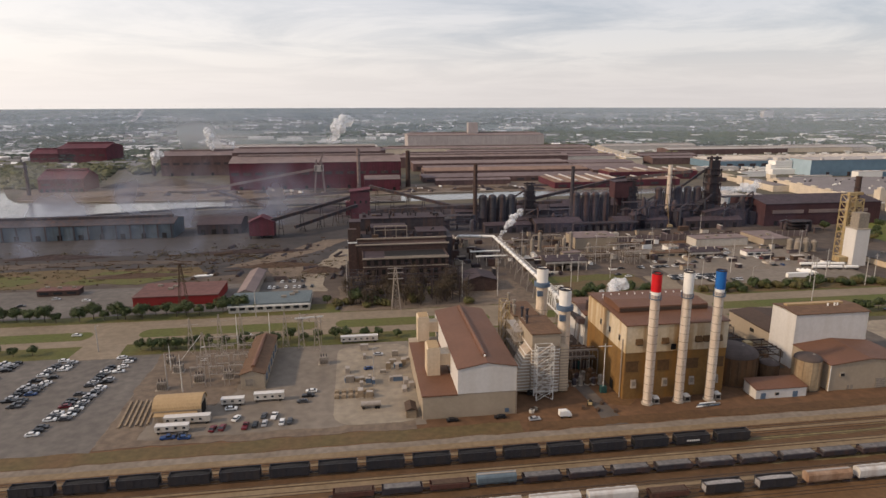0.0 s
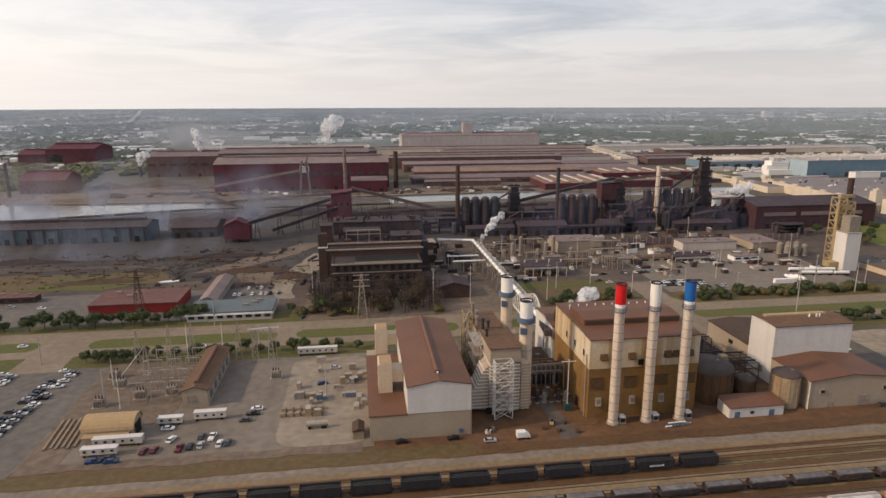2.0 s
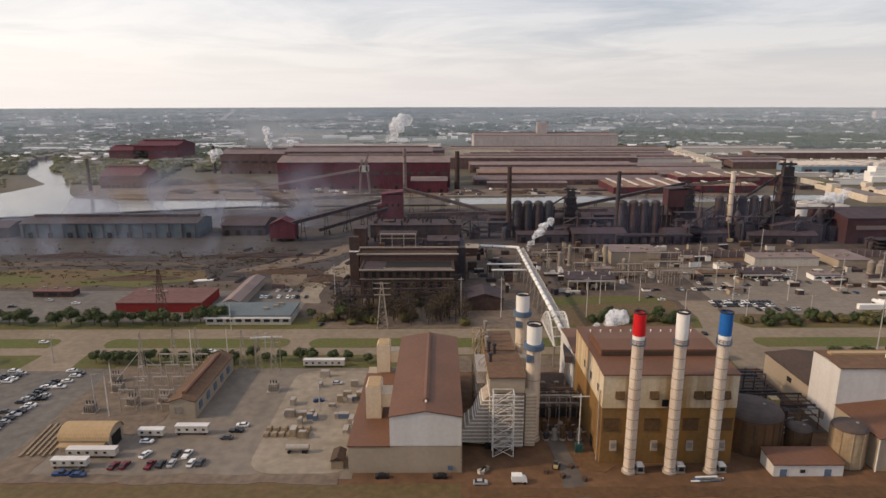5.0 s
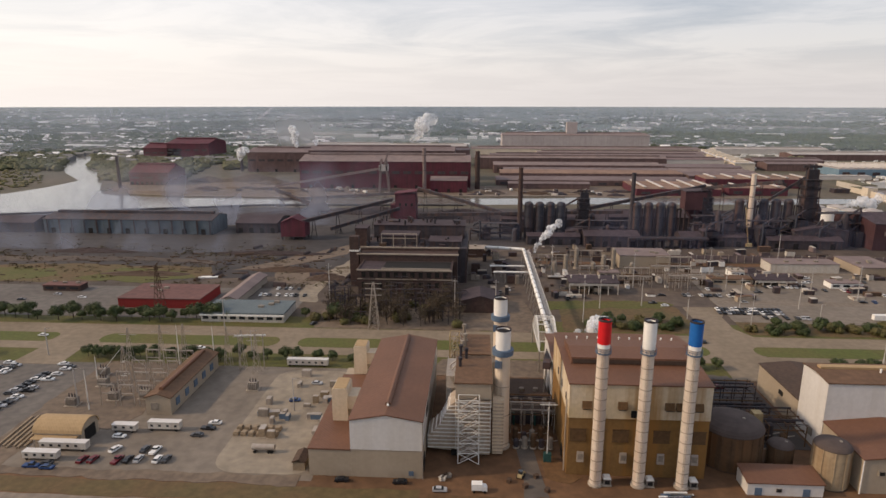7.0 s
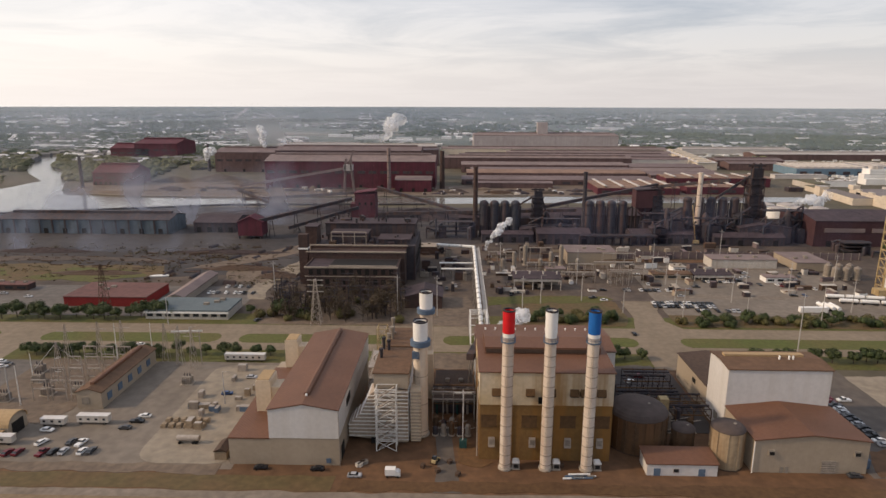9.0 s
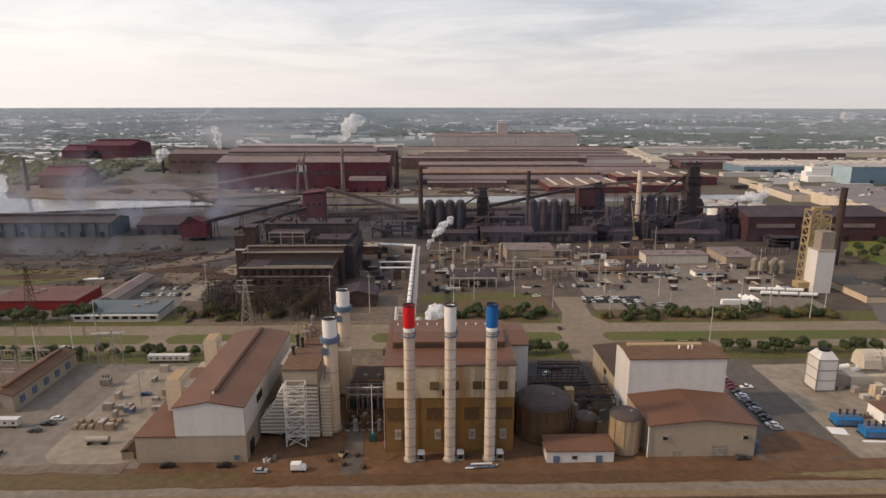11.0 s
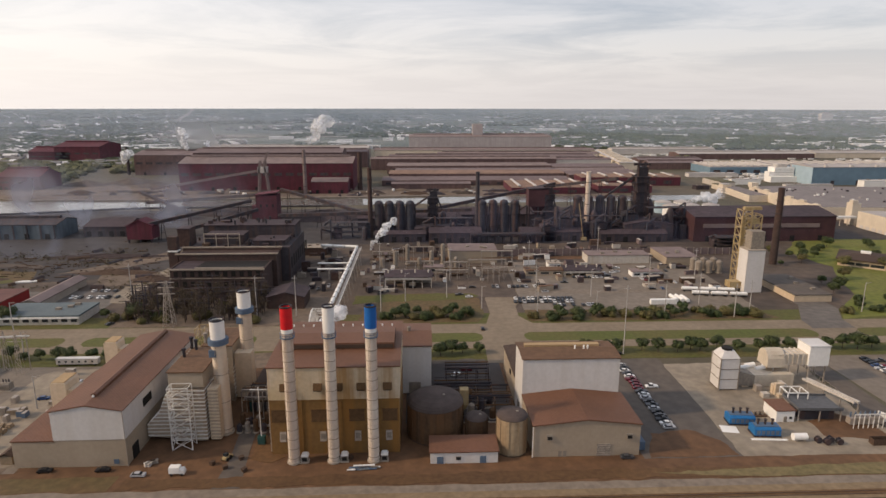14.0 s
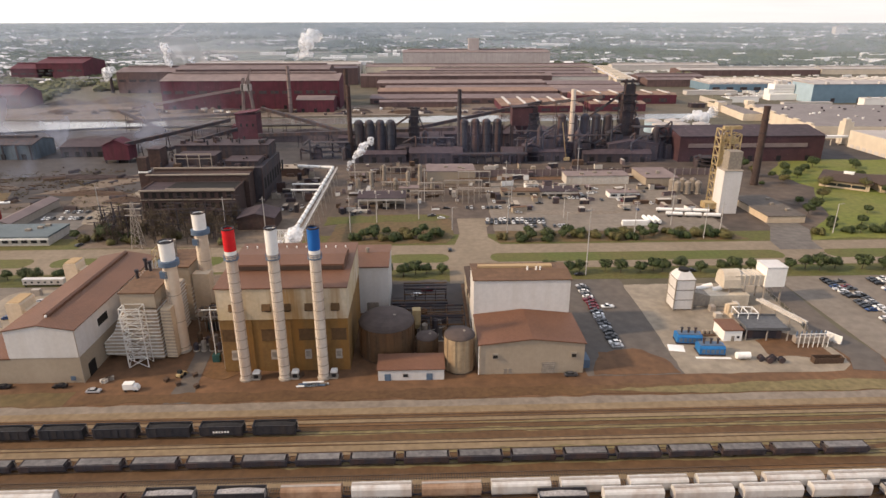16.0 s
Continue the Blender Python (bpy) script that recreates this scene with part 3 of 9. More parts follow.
setting("east_street", slab([(374, 340), (398, 340), (400, 354), (410, 372), (412, 420), (392, 420), (390, 380), (376, 354)], 0.02, 0.03), M_LOT, "grey asphalt entrance road", "road")
setting("plant_drive", slab([(92, 205), (101, 205), (99, 222), (97, 245), (91, 245), (93, 222)], 0.0, 0.03), M_LOT2, "dark drive between the plant buildings", "road")
setting("west_front_lot", slab(rect(-330, -30, 366, 425), 0.0, 0.03), M_LOT, "grey asphalt lot before the low buildings", "pavement")
setting("meadow_west", slab(ragged([(-330, 428), (-210, 432), (-150, 440), (-100, 452), (-120, 475), (-230, 480), (-340, 470)], 5.0, 12.0), 0.0, 0.03), M_DRYGRASS, "patchy dry meadow", "grass")
setting("grass_bank_north", slab(ragged([(124, 357), (192, 357), (197, 372), (196, 400), (188, 412), (150, 412), (126, 398)], 1.0, 4.0), 0.02, 0.03), M_DRYGRASS, "dry grass bank with bushes", "grass")
setting("grass_bank_east", slab(ragged([(221, 357), (366, 357), (362, 366), (350, 372), (300, 374), (221, 377)], 1.0, 4.0), 0.02, 0.03), M_DRYGRASS, "grass bank with bushes", "grass")
setting("lawn_east", slab(ragged([(402, 356), (640, 356), (640, 560), (500, 566), (466, 520), (470, 470), (440, 400), (412, 372)], 5.0, 12.0), 0.02, 0.03), M_LAWN2, "bright green lawn", "grass")
for pts, m, lab in (([(-97, 246), (-60, 244), (-54, 256), (-54, 304), (-97, 305)], M_SUBST, "brown earth of the substation"), ([(-12, 354.5), (108, 354.5), (112, 372), (106, 408), (-14, 408)], M_SUBST, "dark brown earth before the powerhouse"),
                    ([(238, 217.5), (270, 217.5), (268, 228), (258, 236), (244, 233)], M_DIRT, "brown earth washed over the lot"), ([(309, 228), (331, 226), (333, 240), (322, 246), (308, 240)], M_DIRT, "brown stain round the switchgear"),
                    ([(-96, 214), (-40, 213.5), (20, 213), (20, 218.5), (-60, 219), (-96, 219)], M_SUBST, "dusty worn lane"), ([(62, 205.5), (330, 205.5), (330, 210.5), (240, 211.5), (150, 210.8), (62, 211.5)], M_DARKBALLAST, "dark wheel-worn lane"),
                    ([(100, 222), (108, 219.5), (112, 222.5), (106, 232), (101, 240), (99, 232)], M_BALLAST, "rust-orange spill of earth"), ([(124, 300), (190, 300), (190, 304.5), (124, 304.5)], M_LOT2, "dark service lane"), ([(56, 298), (116, 298), (118, 316.5), (60, 316.5)], M_SUBST, "brown worn earth behind the plant")):
    setting("ground_patch", slab(ragged(pts, 1.6, 3.0), 0.03, 0.03), m, lab, "ground")
setting("mid_yard_lot", slab([(221, 377), (362, 374), (366, 470), (350, 480), (225, 480)], 0.01, 0.03), M_WYARD, "grey asphalt works lot", "pavement")
setting("mid_yard_west", slab(rect(118, 222, 402, 500), 0.0, 0.03), M_DUSKYARD, "cluttered grey yard", "ground")
for pts, m, lab in (([(-330, 436), (-262, 430), (-215, 446), (-236, 466), (-300, 468)], M_GRASS, "olive grass patch"), ([(-205, 440), (-150, 434), (-120, 448), (-136, 466), (-186, 470)], M_GRASS, "olive grass patch beside rubble"),
                    ([(-420, 500), (-300, 484), (-180, 492), (-120, 486), (-126, 494), (-190, 504), (-310, 500), (-420, 512)], M_YARD, "bare earth track"), ([(-34, 400), (-22, 398), (-24, 440), (-8, 470), (-4, 520), (-18, 520), (-30, 470), (-40, 440)], M_PAD, "pale dirt road"),
                    ([(-62, 440), (-34, 436), (-20, 462), (-44, 478), (-70, 466)], M_SUBST, "brown earth pad"), ([(-100, 470), (-70, 476), (-30, 520), (-8, 560), (-30, 560), (-60, 520)], M_SUBST, "brown haul road"),
                    ([(118, 392), (150, 396), (186, 398), (196, 404), (190, 412), (150, 410), (118, 408)], M_GRASS, "weedy grass patch"), ([(226, 410), (300, 408), (350, 412), (350, 418), (290, 416), (226, 420)], M_GRAVEL, "pale gravel lane"),
                    ([(224, 482), (362, 480), (362, 488), (224, 492)], M_GRAVEL, "pale gravel lane"), ([(120, 500), (380, 500), (380, 508), (120, 510)], M_DIRT, "brown dirt lane")):
    setting("ground_patch", slab(ragged(pts, 3.5), 0.03, 0.03), m, lab + " in the works", "ground")
setting("sand_ground", slab(ragged([(60, 850), (420, 850), (460, 905), (380, 960), (80, 950), (-200, 900), (-240, 860)], 5.0, 12.0), 0.0, 0.03), M_SAND, "pale sandy ground beyond the river", "ground")
setting("sand_bank_west", slab(ragged([(-430, 850), (-170, 815), (60, 850), (-60, 905), (-330, 1010), (-470, 960)], 5.0, 12.0), 0.0, 0.03), M_SAND, "pale sandy scrap yard", "ground")

# river
RIVER = [(-900, 640), (-700, 655), (-445, 684), (-338, 716), (-172, 764), (60, 776), (182, 788), (430, 800), (560, 815), (560, 850), (190, 842), (-40, 826), (-172, 812), (-330, 815), (-425, 838), (-455, 880), (-500, 960), (-560, 1060), (-640, 1150),
                             (-695, 1248), (-800, 1420), (-840, 1410), (-742, 1222), (-640, 1080), (-549, 978), (-545, 900), (-557, 830), (-700, 790), (-900, 770)]
setting("river_water", slab(RIVER, 0.03, 0.06), M_WATER, "calm grey river reflecting the bright sky", "river")
setting("quay_wall", slab([(-425, 842), (-330, 820), (-172, 815), (-40, 829), (190, 845), (190, 852), (-40, 835), (-172, 821), (-330, 826), (-423, 848)], 1.6, 1.6), M_GRAVEL, "pale stone river bank", "quay")
setting("near_quay", slab([(-445, 676), (-338, 708), (-172, 756), (60, 768), (60, 774), (-172, 762), (-338, 714), (-445, 682)], 1.4, 1.4), M_SOOT, "dark river bank", "quay")

# weedy strips of the eastern yard
for xa, xb, ya, yb in ((236, 620, 205, 211.5), (120, 620, 171.6, 174.8), (160, 620, 177.0, 179.6), (90, 620, 186.6, 188.8), (180, 620, 190.8, 192.4)):
    setting("weedy_strip", slab(ragged([(xa, (ya + yb) / 2), (xa + 40, ya), (xb, ya), (xb, yb), (xa + 60, yb)], 1.1, 4.0), 0.05, 0.03), M_WEEDY, "yellowish weedy gravel beside the tracks", "ground")

# railway
setting("railway_bed", slab(rect(-420, 620, 120, 199), 0.02, 0.05), M_BALLAST, "rust-brown railway ballast", "ground")
for yb in (166.2, 199.5):
    setting("ballast_strip", slab(rect(-420, 620, yb - 2.4, yb + 1.0), 0.04, 0.03), M_BALLAST2, "pale ballast strip", "ground")
for yb, wb, mb in ((193.4, 1.0, M_BALLAST2), (189.7, 1.2, M_DARKBALLAST), (185.2, 1.6, M_DARKBALLAST), (180.3, 1.3, M_BALLAST2), (176.0, 0.9, M_DARKBALLAST), (170.4, 1.6, M_DARKBALLAST), (183.0, 0.7, M_BALLAST2), (195.6, 0.9, M_DARKBALLAST), (178.2, 0.8, M_BALLAST2)):
    pts = [(-420 + 40 * k, yb - wb + 0.5 * noise.noise(Vector((k * 0.9, yb, 0)))) for k in range(27)]
    pts += [(620 - 40 * k, yb + wb + 0.5 * noise.noise(Vector((k * 0.9, yb, 5)))) for k in range(27)]
    setting("ballast_strip", slab(pts, 0.03, 0.03), mb, "uneven strip of ballast between tracks", "ground")
TRACKS = [195.3, 191.6, 187.8, 182.6, 178.0, 173.4, 167.6, 163.4, 159.6, 155.7]
for yt in TRACKS:
    tr = thing("railway_track", "rusty steel railway track on timber ties", "track", 80, yt, 0.02, group="tracks")
    for dy in (-0.75, 0.75):
        part("rail", S().box(-330, 420, dy - 0.05, dy + 0.05, 0.16, 0.34), M_RAIL, tr)
    ties = S()
    if yt in (167.6, 163.4):
        for k in range(520):
            x = -200 + k * 0.75
            ties.box(x - 0.14, x + 0.14, -1.3, 1.3, 0.0, 0.17)
        o = part("ties", ties, M_TIE, tr)
        tagged(o, "", "", "", "stuff")
# ---- power plant ----
def siding_window(parent, x, y, z, w, h, axis="y"):
    """A framed window on a wall that faces -y (or -x)."""
    f = S()
    if axis == "y":
        f.box(x - w / 2 - 0.15, x + w / 2 + 0.15, y - 0.18, y, z - 0.15, z + h + 0.15)
        g = S().box(x - w / 2, x + w / 2, y - 0.24, y - 0.16, z, z + h)
    else:
        f.box(y - 0.18, y, x - w / 2 - 0.15, x + w / 2 + 0.15, z - 0.15, z + h + 0.15)
        g = S().box(y - 0.24, y - 0.16, x - w / 2, x + w / 2, z, z + h)
    fr = part("window", f, M_STEEL, parent)
    part("pane", g, M_GLASS, fr)


def turbine_hall():
    """The long brown-roofed hall with a low annexe and two rooftop boxes."""
    h = thing("turbine_hall", "white and grey metal-sided hall with brown ribbed roof", "hall", 36.7, 219.3)
    w, d = 23.2, 69.5
    part("lower_wall", S().box(0, w, 0, d, 0, 10), M_BEIGE, h, "grey-beige lower siding")
    part("upper_wall", S().ext_y([(-0.15, 10), (w + 0.15, 10), (w + 0.15, 20.2), (w / 2, 22.3), (-0.15, 20.2)], -0.15, d + 0.1), M_WHITE, h, "white upper siding")
    part("roof", S().ext_y([(-0.5, 20.25), (w / 2, 22.35), (w + 0.5, 20.25), (w + 0.5, 20.6), (w / 2, 22.75), (-0.5, 20.6)], -0.5, d + 0.5), M_ROOF, h)
    v = part("ridge_vent", S().ext_y([(w / 2 - 0.9, 22.3), (w / 2 + 0.9, 22.3), (w / 2 + 0.9, 23.5), (w / 2, 24.0), (w / 2 - 0.9, 23.5)], 6, d - 2), M_ROOF, h, "brown ridge ventilator")
    part("vent_cap", S().cyl(w / 2, 5.6, [(22.4, 0.4), (23.3, 0.4), (23.5, 0.2)], 10), M_WPAINT, v)
    part("annexe_wall", S().box(-14, -0.02, 0.02, 56, 0, 9.5), M_BEIGE, h, "grey-beige annexe siding")
    part("annexe_roof", S().box(-14.3, -0.05, -0.2, 56.3, 9.5, 10.0), M_ROOF, h)
    for y0, y1 in ((18, 27), (56.8, 64)):
        b = part("rooftop_box", S().ext_y([(-10.0, 10.0), (-4.6, 10.0), (-4.6, 21.6), (-5.2, 22.2), (-9.4, 22.2), (-10.0, 21.6)], y0, y1), M_CREAM, h, "tall cream duct box")
        part("box_cap", S().box(-9.5, -5.0, y0 + 0.3, y1 - 0.3, 22.15, 22.4), M_TANROOF, b)
        part("duct", S().box(-4.6, 0.2, y0 + 1, y1 - 1, 14, 19), M_CREAM, b)
    part("annexe_link", S().box(-14, -0.02, 56.05, 64, 0, 9.3), M_BEIGE, h)
    part("side_door", S().box(w, w + 0.25, 4, 8.5, 0, 5), M_DARK, h, "dark open loading door")
    part("louvre", S().box(w, w + 0.3, 15, 22, 14, 17), M_DARK, h)
    part("blue_board", S().box(w - 4.4, w - 2.8, -0.25, 0.0, 1.0, 2.6), M_BLUEGREY, h)
    part("downpipe", S().bar((w + 0.2, -0.3, 0), (w + 0.2, -0.3, 20), 0.2), M_STEEL, h)
    return h


turbine_hall()


def lattice(parent, x0, x1, y0, y1, z0, z1, levels, w=0.35, mat=None, floors=True):
    """Braced steel tower: posts, rings, braces and stair flights, each kind its own part."""
    mat = mat or M_WSTEEL
    for x, y in ((x0, y0), (x1, y0), (x1, y1), (x0, y1)):
        part("post", S().bar((x, y, z0), (x, y, z1), w), mat, parent)
    dz = (z1 - z0) / levels
    for k in range(levels):
        za, zb = z0 + k * dz, z0 + (k + 1) * dz
        r = S()
        for p, q in (((x0, y0), (x1, y0)), ((x1, y0), (x1, y1)), ((x1, y1), (x0, y1)), ((x0, y1), (x0, y0))):
            r.bar((*p, zb), (*q, zb), w * 0.8)
        part("ring_beam", r, mat, parent)
        b = S()
        b.bar((x0, y0, za), (x1, y0, zb), w * 0.6).bar((x1, y0, za), (x0, y0, zb), w * 0.6)
        b.bar((x0, y0, za), (x0, y1, zb), w * 0.6).bar((x1, y1, za), (x1, y0, zb), w * 0.6)
        part("cross_brace", b, mat, parent)
        if floors:
            part("stair_flight", S().bar((x0 + 0.8, (y0 + y1) / 2, za), (x1 - 0.8, (y0 + y1) / 2, zb), 1.2, 0.25), M_STEEL, parent)


def ringed_stack(name, label, x, y, h, r, top_mat, group, rings=12, base_r=None, body=None, band="slim"):
    st = thing(name, label, "chimney", x, y, 0, group=group)
    br = base_r or r
    ro = 0.55 if band == "slim" else 1.1
    zt = h - 8.8 if band == "slim" else h - 7.0
    part("shaft", S().cyl(0, 0, [(0, br), (zt, r)], 28), body or M_STACK, st)
    part("top_section", S().cyl(0, 0, [(zt + 1.1, r + 0.12), (h - 0.6, r + 0.12), (h - 0.45, r + 0.2), (h - 0.45, r - 0.3), (h - 2, r - 0.3)], 28, cap=False), top_mat, st, "painted top section")
    part("flue_mouth", S().cyl(0, 0, [(h - 1.2, r - 0.28), (h - 0.9, r - 0.28)], 20), M_DARK, st)
    part("sooty_rim", S().cyl(0, 0, [(h - 0.44, r + 0.24), (h, r + 0.24), (h, r - 0.25), (h - 0.44, r - 0.25)], 28, cap=False), M_DSTEEL, st, "soot-blackened rim")
    if band:
        part("white_collar", S().cyl(0, 0, [(zt - 0.2, r + 0.06), (zt + 1.1, r + 0.06)], 28), M_WPAINT, st)
        p = part("platform", S().cyl(0, 0, [(zt - 2.0, r + 0.1), (zt - 2.0, r + ro), (zt - 1.7, r + ro), (zt - 1.7, r + 0.1)], 24, cap=False), M_BLUEGREY, st, "blue-grey ring platform")
        if band == "wide":
            part("skirt", S().cyl(0, 0, [(zt - 2.6, r + 0.1), (zt - 2.2, r + 1.15), (zt - 0.4, r + 1.15), (zt - 0.2, r + 0.1)], 24, cap=False), M_BLUEGREY, st, "blue-grey skirt")
            part("blue_patch", S().box(-r - 0.3, -0.2, -r - 0.25, -r + 1.2, zt - 6.6, zt - 4.0), M_BLUEGREY, st)
        rail = S()
        for z in (zt - 0.9, zt - 0.3):
            rail.cyl(0, 0, [(z, r + ro - 0.08), (z, r + ro), (z + 0.1, r + ro), (z + 0.1, r + ro - 0.08)], 24, cap=False)
        for k in range(12):
            a = k * math.pi / 6
            rail.bar(((r + ro - 0.05) * math.cos(a), (r + ro - 0.05) * math.sin(a), zt - 1.7), ((r + ro - 0.05) * math.cos(a), (r + ro - 0.05) * math.sin(a), zt - 0.2), 0.1)
        part("handrail", rail, M_BLUEGREY, p)
    for k in range(rings):
        z = 2 + k * (zt - 5) / rings
        rr = br + (r - br) * z / zt
        part("flange", S().cyl(0, 0, [(z, rr), (z, rr + 0.13), (z + 0.22, rr + 0.13), (z + 0.22, rr)], 24, cap=False), M_BAND, st)
    lad = S()
    for dx in (-0.25, 0.25):
        lad.bar((dx - 0.5, -br - 0.25, 1), (dx - 0.5, -r - 0.25, zt - 2), 0.08)
    for k in range(30):
        z = 1 + k * (zt - 3) / 30
        lad.bar((-0.75, -br - 0.25, z), (-0.25, -br - 0.25, z), 0.06)
    part("ladder", lad, M_STEEL, st)
    part("foot", S().cyl(0, 0, [(0, br + 0.5), (0.6, br + 0.5), (0.8, br + 0.1)], 20), M_CONC, st)
    return st


for sx, mat, word in ((115.6, M_RED, "red"), (129.1, M_WPAINT, "white"), (142.7, M_BLUE, "blue")):
    ringed_stack("chimney", "slim ringed white chimney with a %s painted top" % word, sx, 219.6, 56.0, 1.85, mat, "row of three chimneys")
    fan = thing("fan_unit", "small grey fan housing beside a chimney foot", "fan unit", sx + 3.6, 219.6, 0, group="fan units")
    part("casing", S().box(-1.2, 1.2, -1, 1, 0.4, 2.4), M_EQUIP, fan)
    part("hood", S().ext_y([(-1.3, 2.4), (1.3, 2.4), (0.9, 3.1), (-0.9, 3.1)], -1.1, 1.1), M_WPAINT, fan)
    part("skid", S().box(-1.4, 1.4, -1.2, 1.2, 0, 0.4), M_CONC, fan)
    part("grille", S().box(-0.8, 0.8, -1.1, -0.98, 0.7, 2.0), M_DARK, fan)


def boiler_house():
    b = thing("boiler_house", "rust-streaked boiler house with white upper siding and brown roof", "boiler house", 107, 224.5)
    w, d, h = 44.5, 42.0, 32.3
    part("lower_wall", S().box(0, w, 0, d, 0, 20.5), M_BOIL_LO, b, "tan lower siding stained by rust")
    part("upper_wall", S().box(-0.12, w + 0.12, -0.12, d + 0.12, 20.5, h), M_BOIL_UP, b, "white upper siding with rust runs")
    part("roof", S().ext_x([(-0.5, h), (14, h + 0.9), (d + 0.4, h + 0.9), (d + 0.4, h + 1.3), (14, h + 1.3), (-0.5, h + 0.4)], -0.5, w + 0.5), M_ROOF, b)
    m = part("roof_monitor", S().ext_x([(13, h + 1.3), (30, h + 1.3), (30, h + 3.6), (21.5, h + 4.4), (13, h + 3.6)], 2, w - 2), M_ROOF, b, "raised brown roof monitor")
    part("monitor_gap", S().box(2.5, w - 2.5, 12.8, 13.05, h + 1.6, h + 3.0), M_DARKROOF, m)
    for k in range(11):
        x = 3 + k * 3.8
        part("roof_vent", S().cyl(x, 33, [(h + 1.2, 0.22), (h + 3.0, 0.22), (h + 3.1, 0.36), (h + 3.4, 0.3)], 8), M_WPAINT, b)
    # bays of the front
    for k, x in enumerate((5.5, 16.8, 23.8, 31.5, 35, 40.5)):
        hood = part("hooded_vent", S().ext_x([(-1.3, 24.4), (0, 24.0), (0, 26.6), (-0.3, 26.6)], x - 1.5, x + 1.5), M_LOUVRE, b)
        part("vent_mouth", S().box(x - 1.3, x + 1.3, -1.2, -0.2, 24.1, 24.3), M_DARK, hood)
    part("open_louvre", S().box(19.6, 21.8, -0.3, 0, 21.2, 23.6), M_DARK, b, "dark open louvre")
    for x in (3.2, 16.8, 29.8, 41.2):
        lw = part("louvre_panel", S().box(x - 2.6, x + 2.6, -0.2, 0, 12.6, 16.6), M_LOUVRE, b, "brown wall louvre")
        part("louvre_frame", S().box(x - 2.8, x + 2.8, -0.26, -0.2, 16.6, 16.9).box(x - 2.8, x + 2.8, -0.26, -0.2, 12.3, 12.6), M_LOUVRE, lw)
    for x in (4.2, 18.0, 30.0, 40.8):
        lv = part("lower_hood", S().ext_x([(-0.9, 5.2), (0, 5.0), (0, 8.6), (-0.3, 8.6)], x - 1.1, x + 1.1), M_STEEL, b)
        part("hood_grille", S().box(x - 0.8, x + 0.8, -0.75, -0.6, 5.6, 8.0), M_EQUIP, lv)
    for x in (11, 24.6, 38.2):
        part("pilaster", S().box(x - 0.2, x + 0.2, -0.25, 0, 0, 20.3), M_BOIL_LO, b)
    part("drip_band", S().box(-0.2, w + 0.2, -0.22, -0.12, 20.35, 20.6), M_BOIL_LO, b)
    part("corner_pipe", S().bar((-0.6, 2, 0), (-0.6, 2, 26), 0.5, n=8), M_STEEL, b)
    part("side_door", S().box(-0.25, 0, 10, 13, 0, 4), M_DARK, b)
    for y in (6, 16, 26):
        siding_window(b, y, -0.12, 24, 1.5, 2.4, axis="x")
    g = thing("plant_annexe", "white-sided hall behind the boiler house with brown roof", "hall", 107, 270)
    part("wall", S().box(0, 56.5, 0, 27, 0, 21.0), M_WHITE, g)
    part("roof", S().ext_x([(-0.4, 21.0), (13.5, 22.6), (27.4, 21.0), (27.4, 21.4), (13.5, 23.0), (-0.4, 21.4)], -0.4, 56.9), M_ROOF, g)
    for k in range(4):
        part("roof_vent", S().cyl(8 + k * 13, 13.5, [(22.4, 0.7), (24.2, 0.7), (24.5, 1.0), (25, 0.6)], 10), M_EQUIP, g)
    part("flue", S().cyl(3, 5, [(21, 1.0), (27, 1.0)], 12), M_DSTEEL, g)
    part("loading_door", S().box(47, 52, -0.2, 0, 0, 5), M_EQUIP, g)


boiler_house()


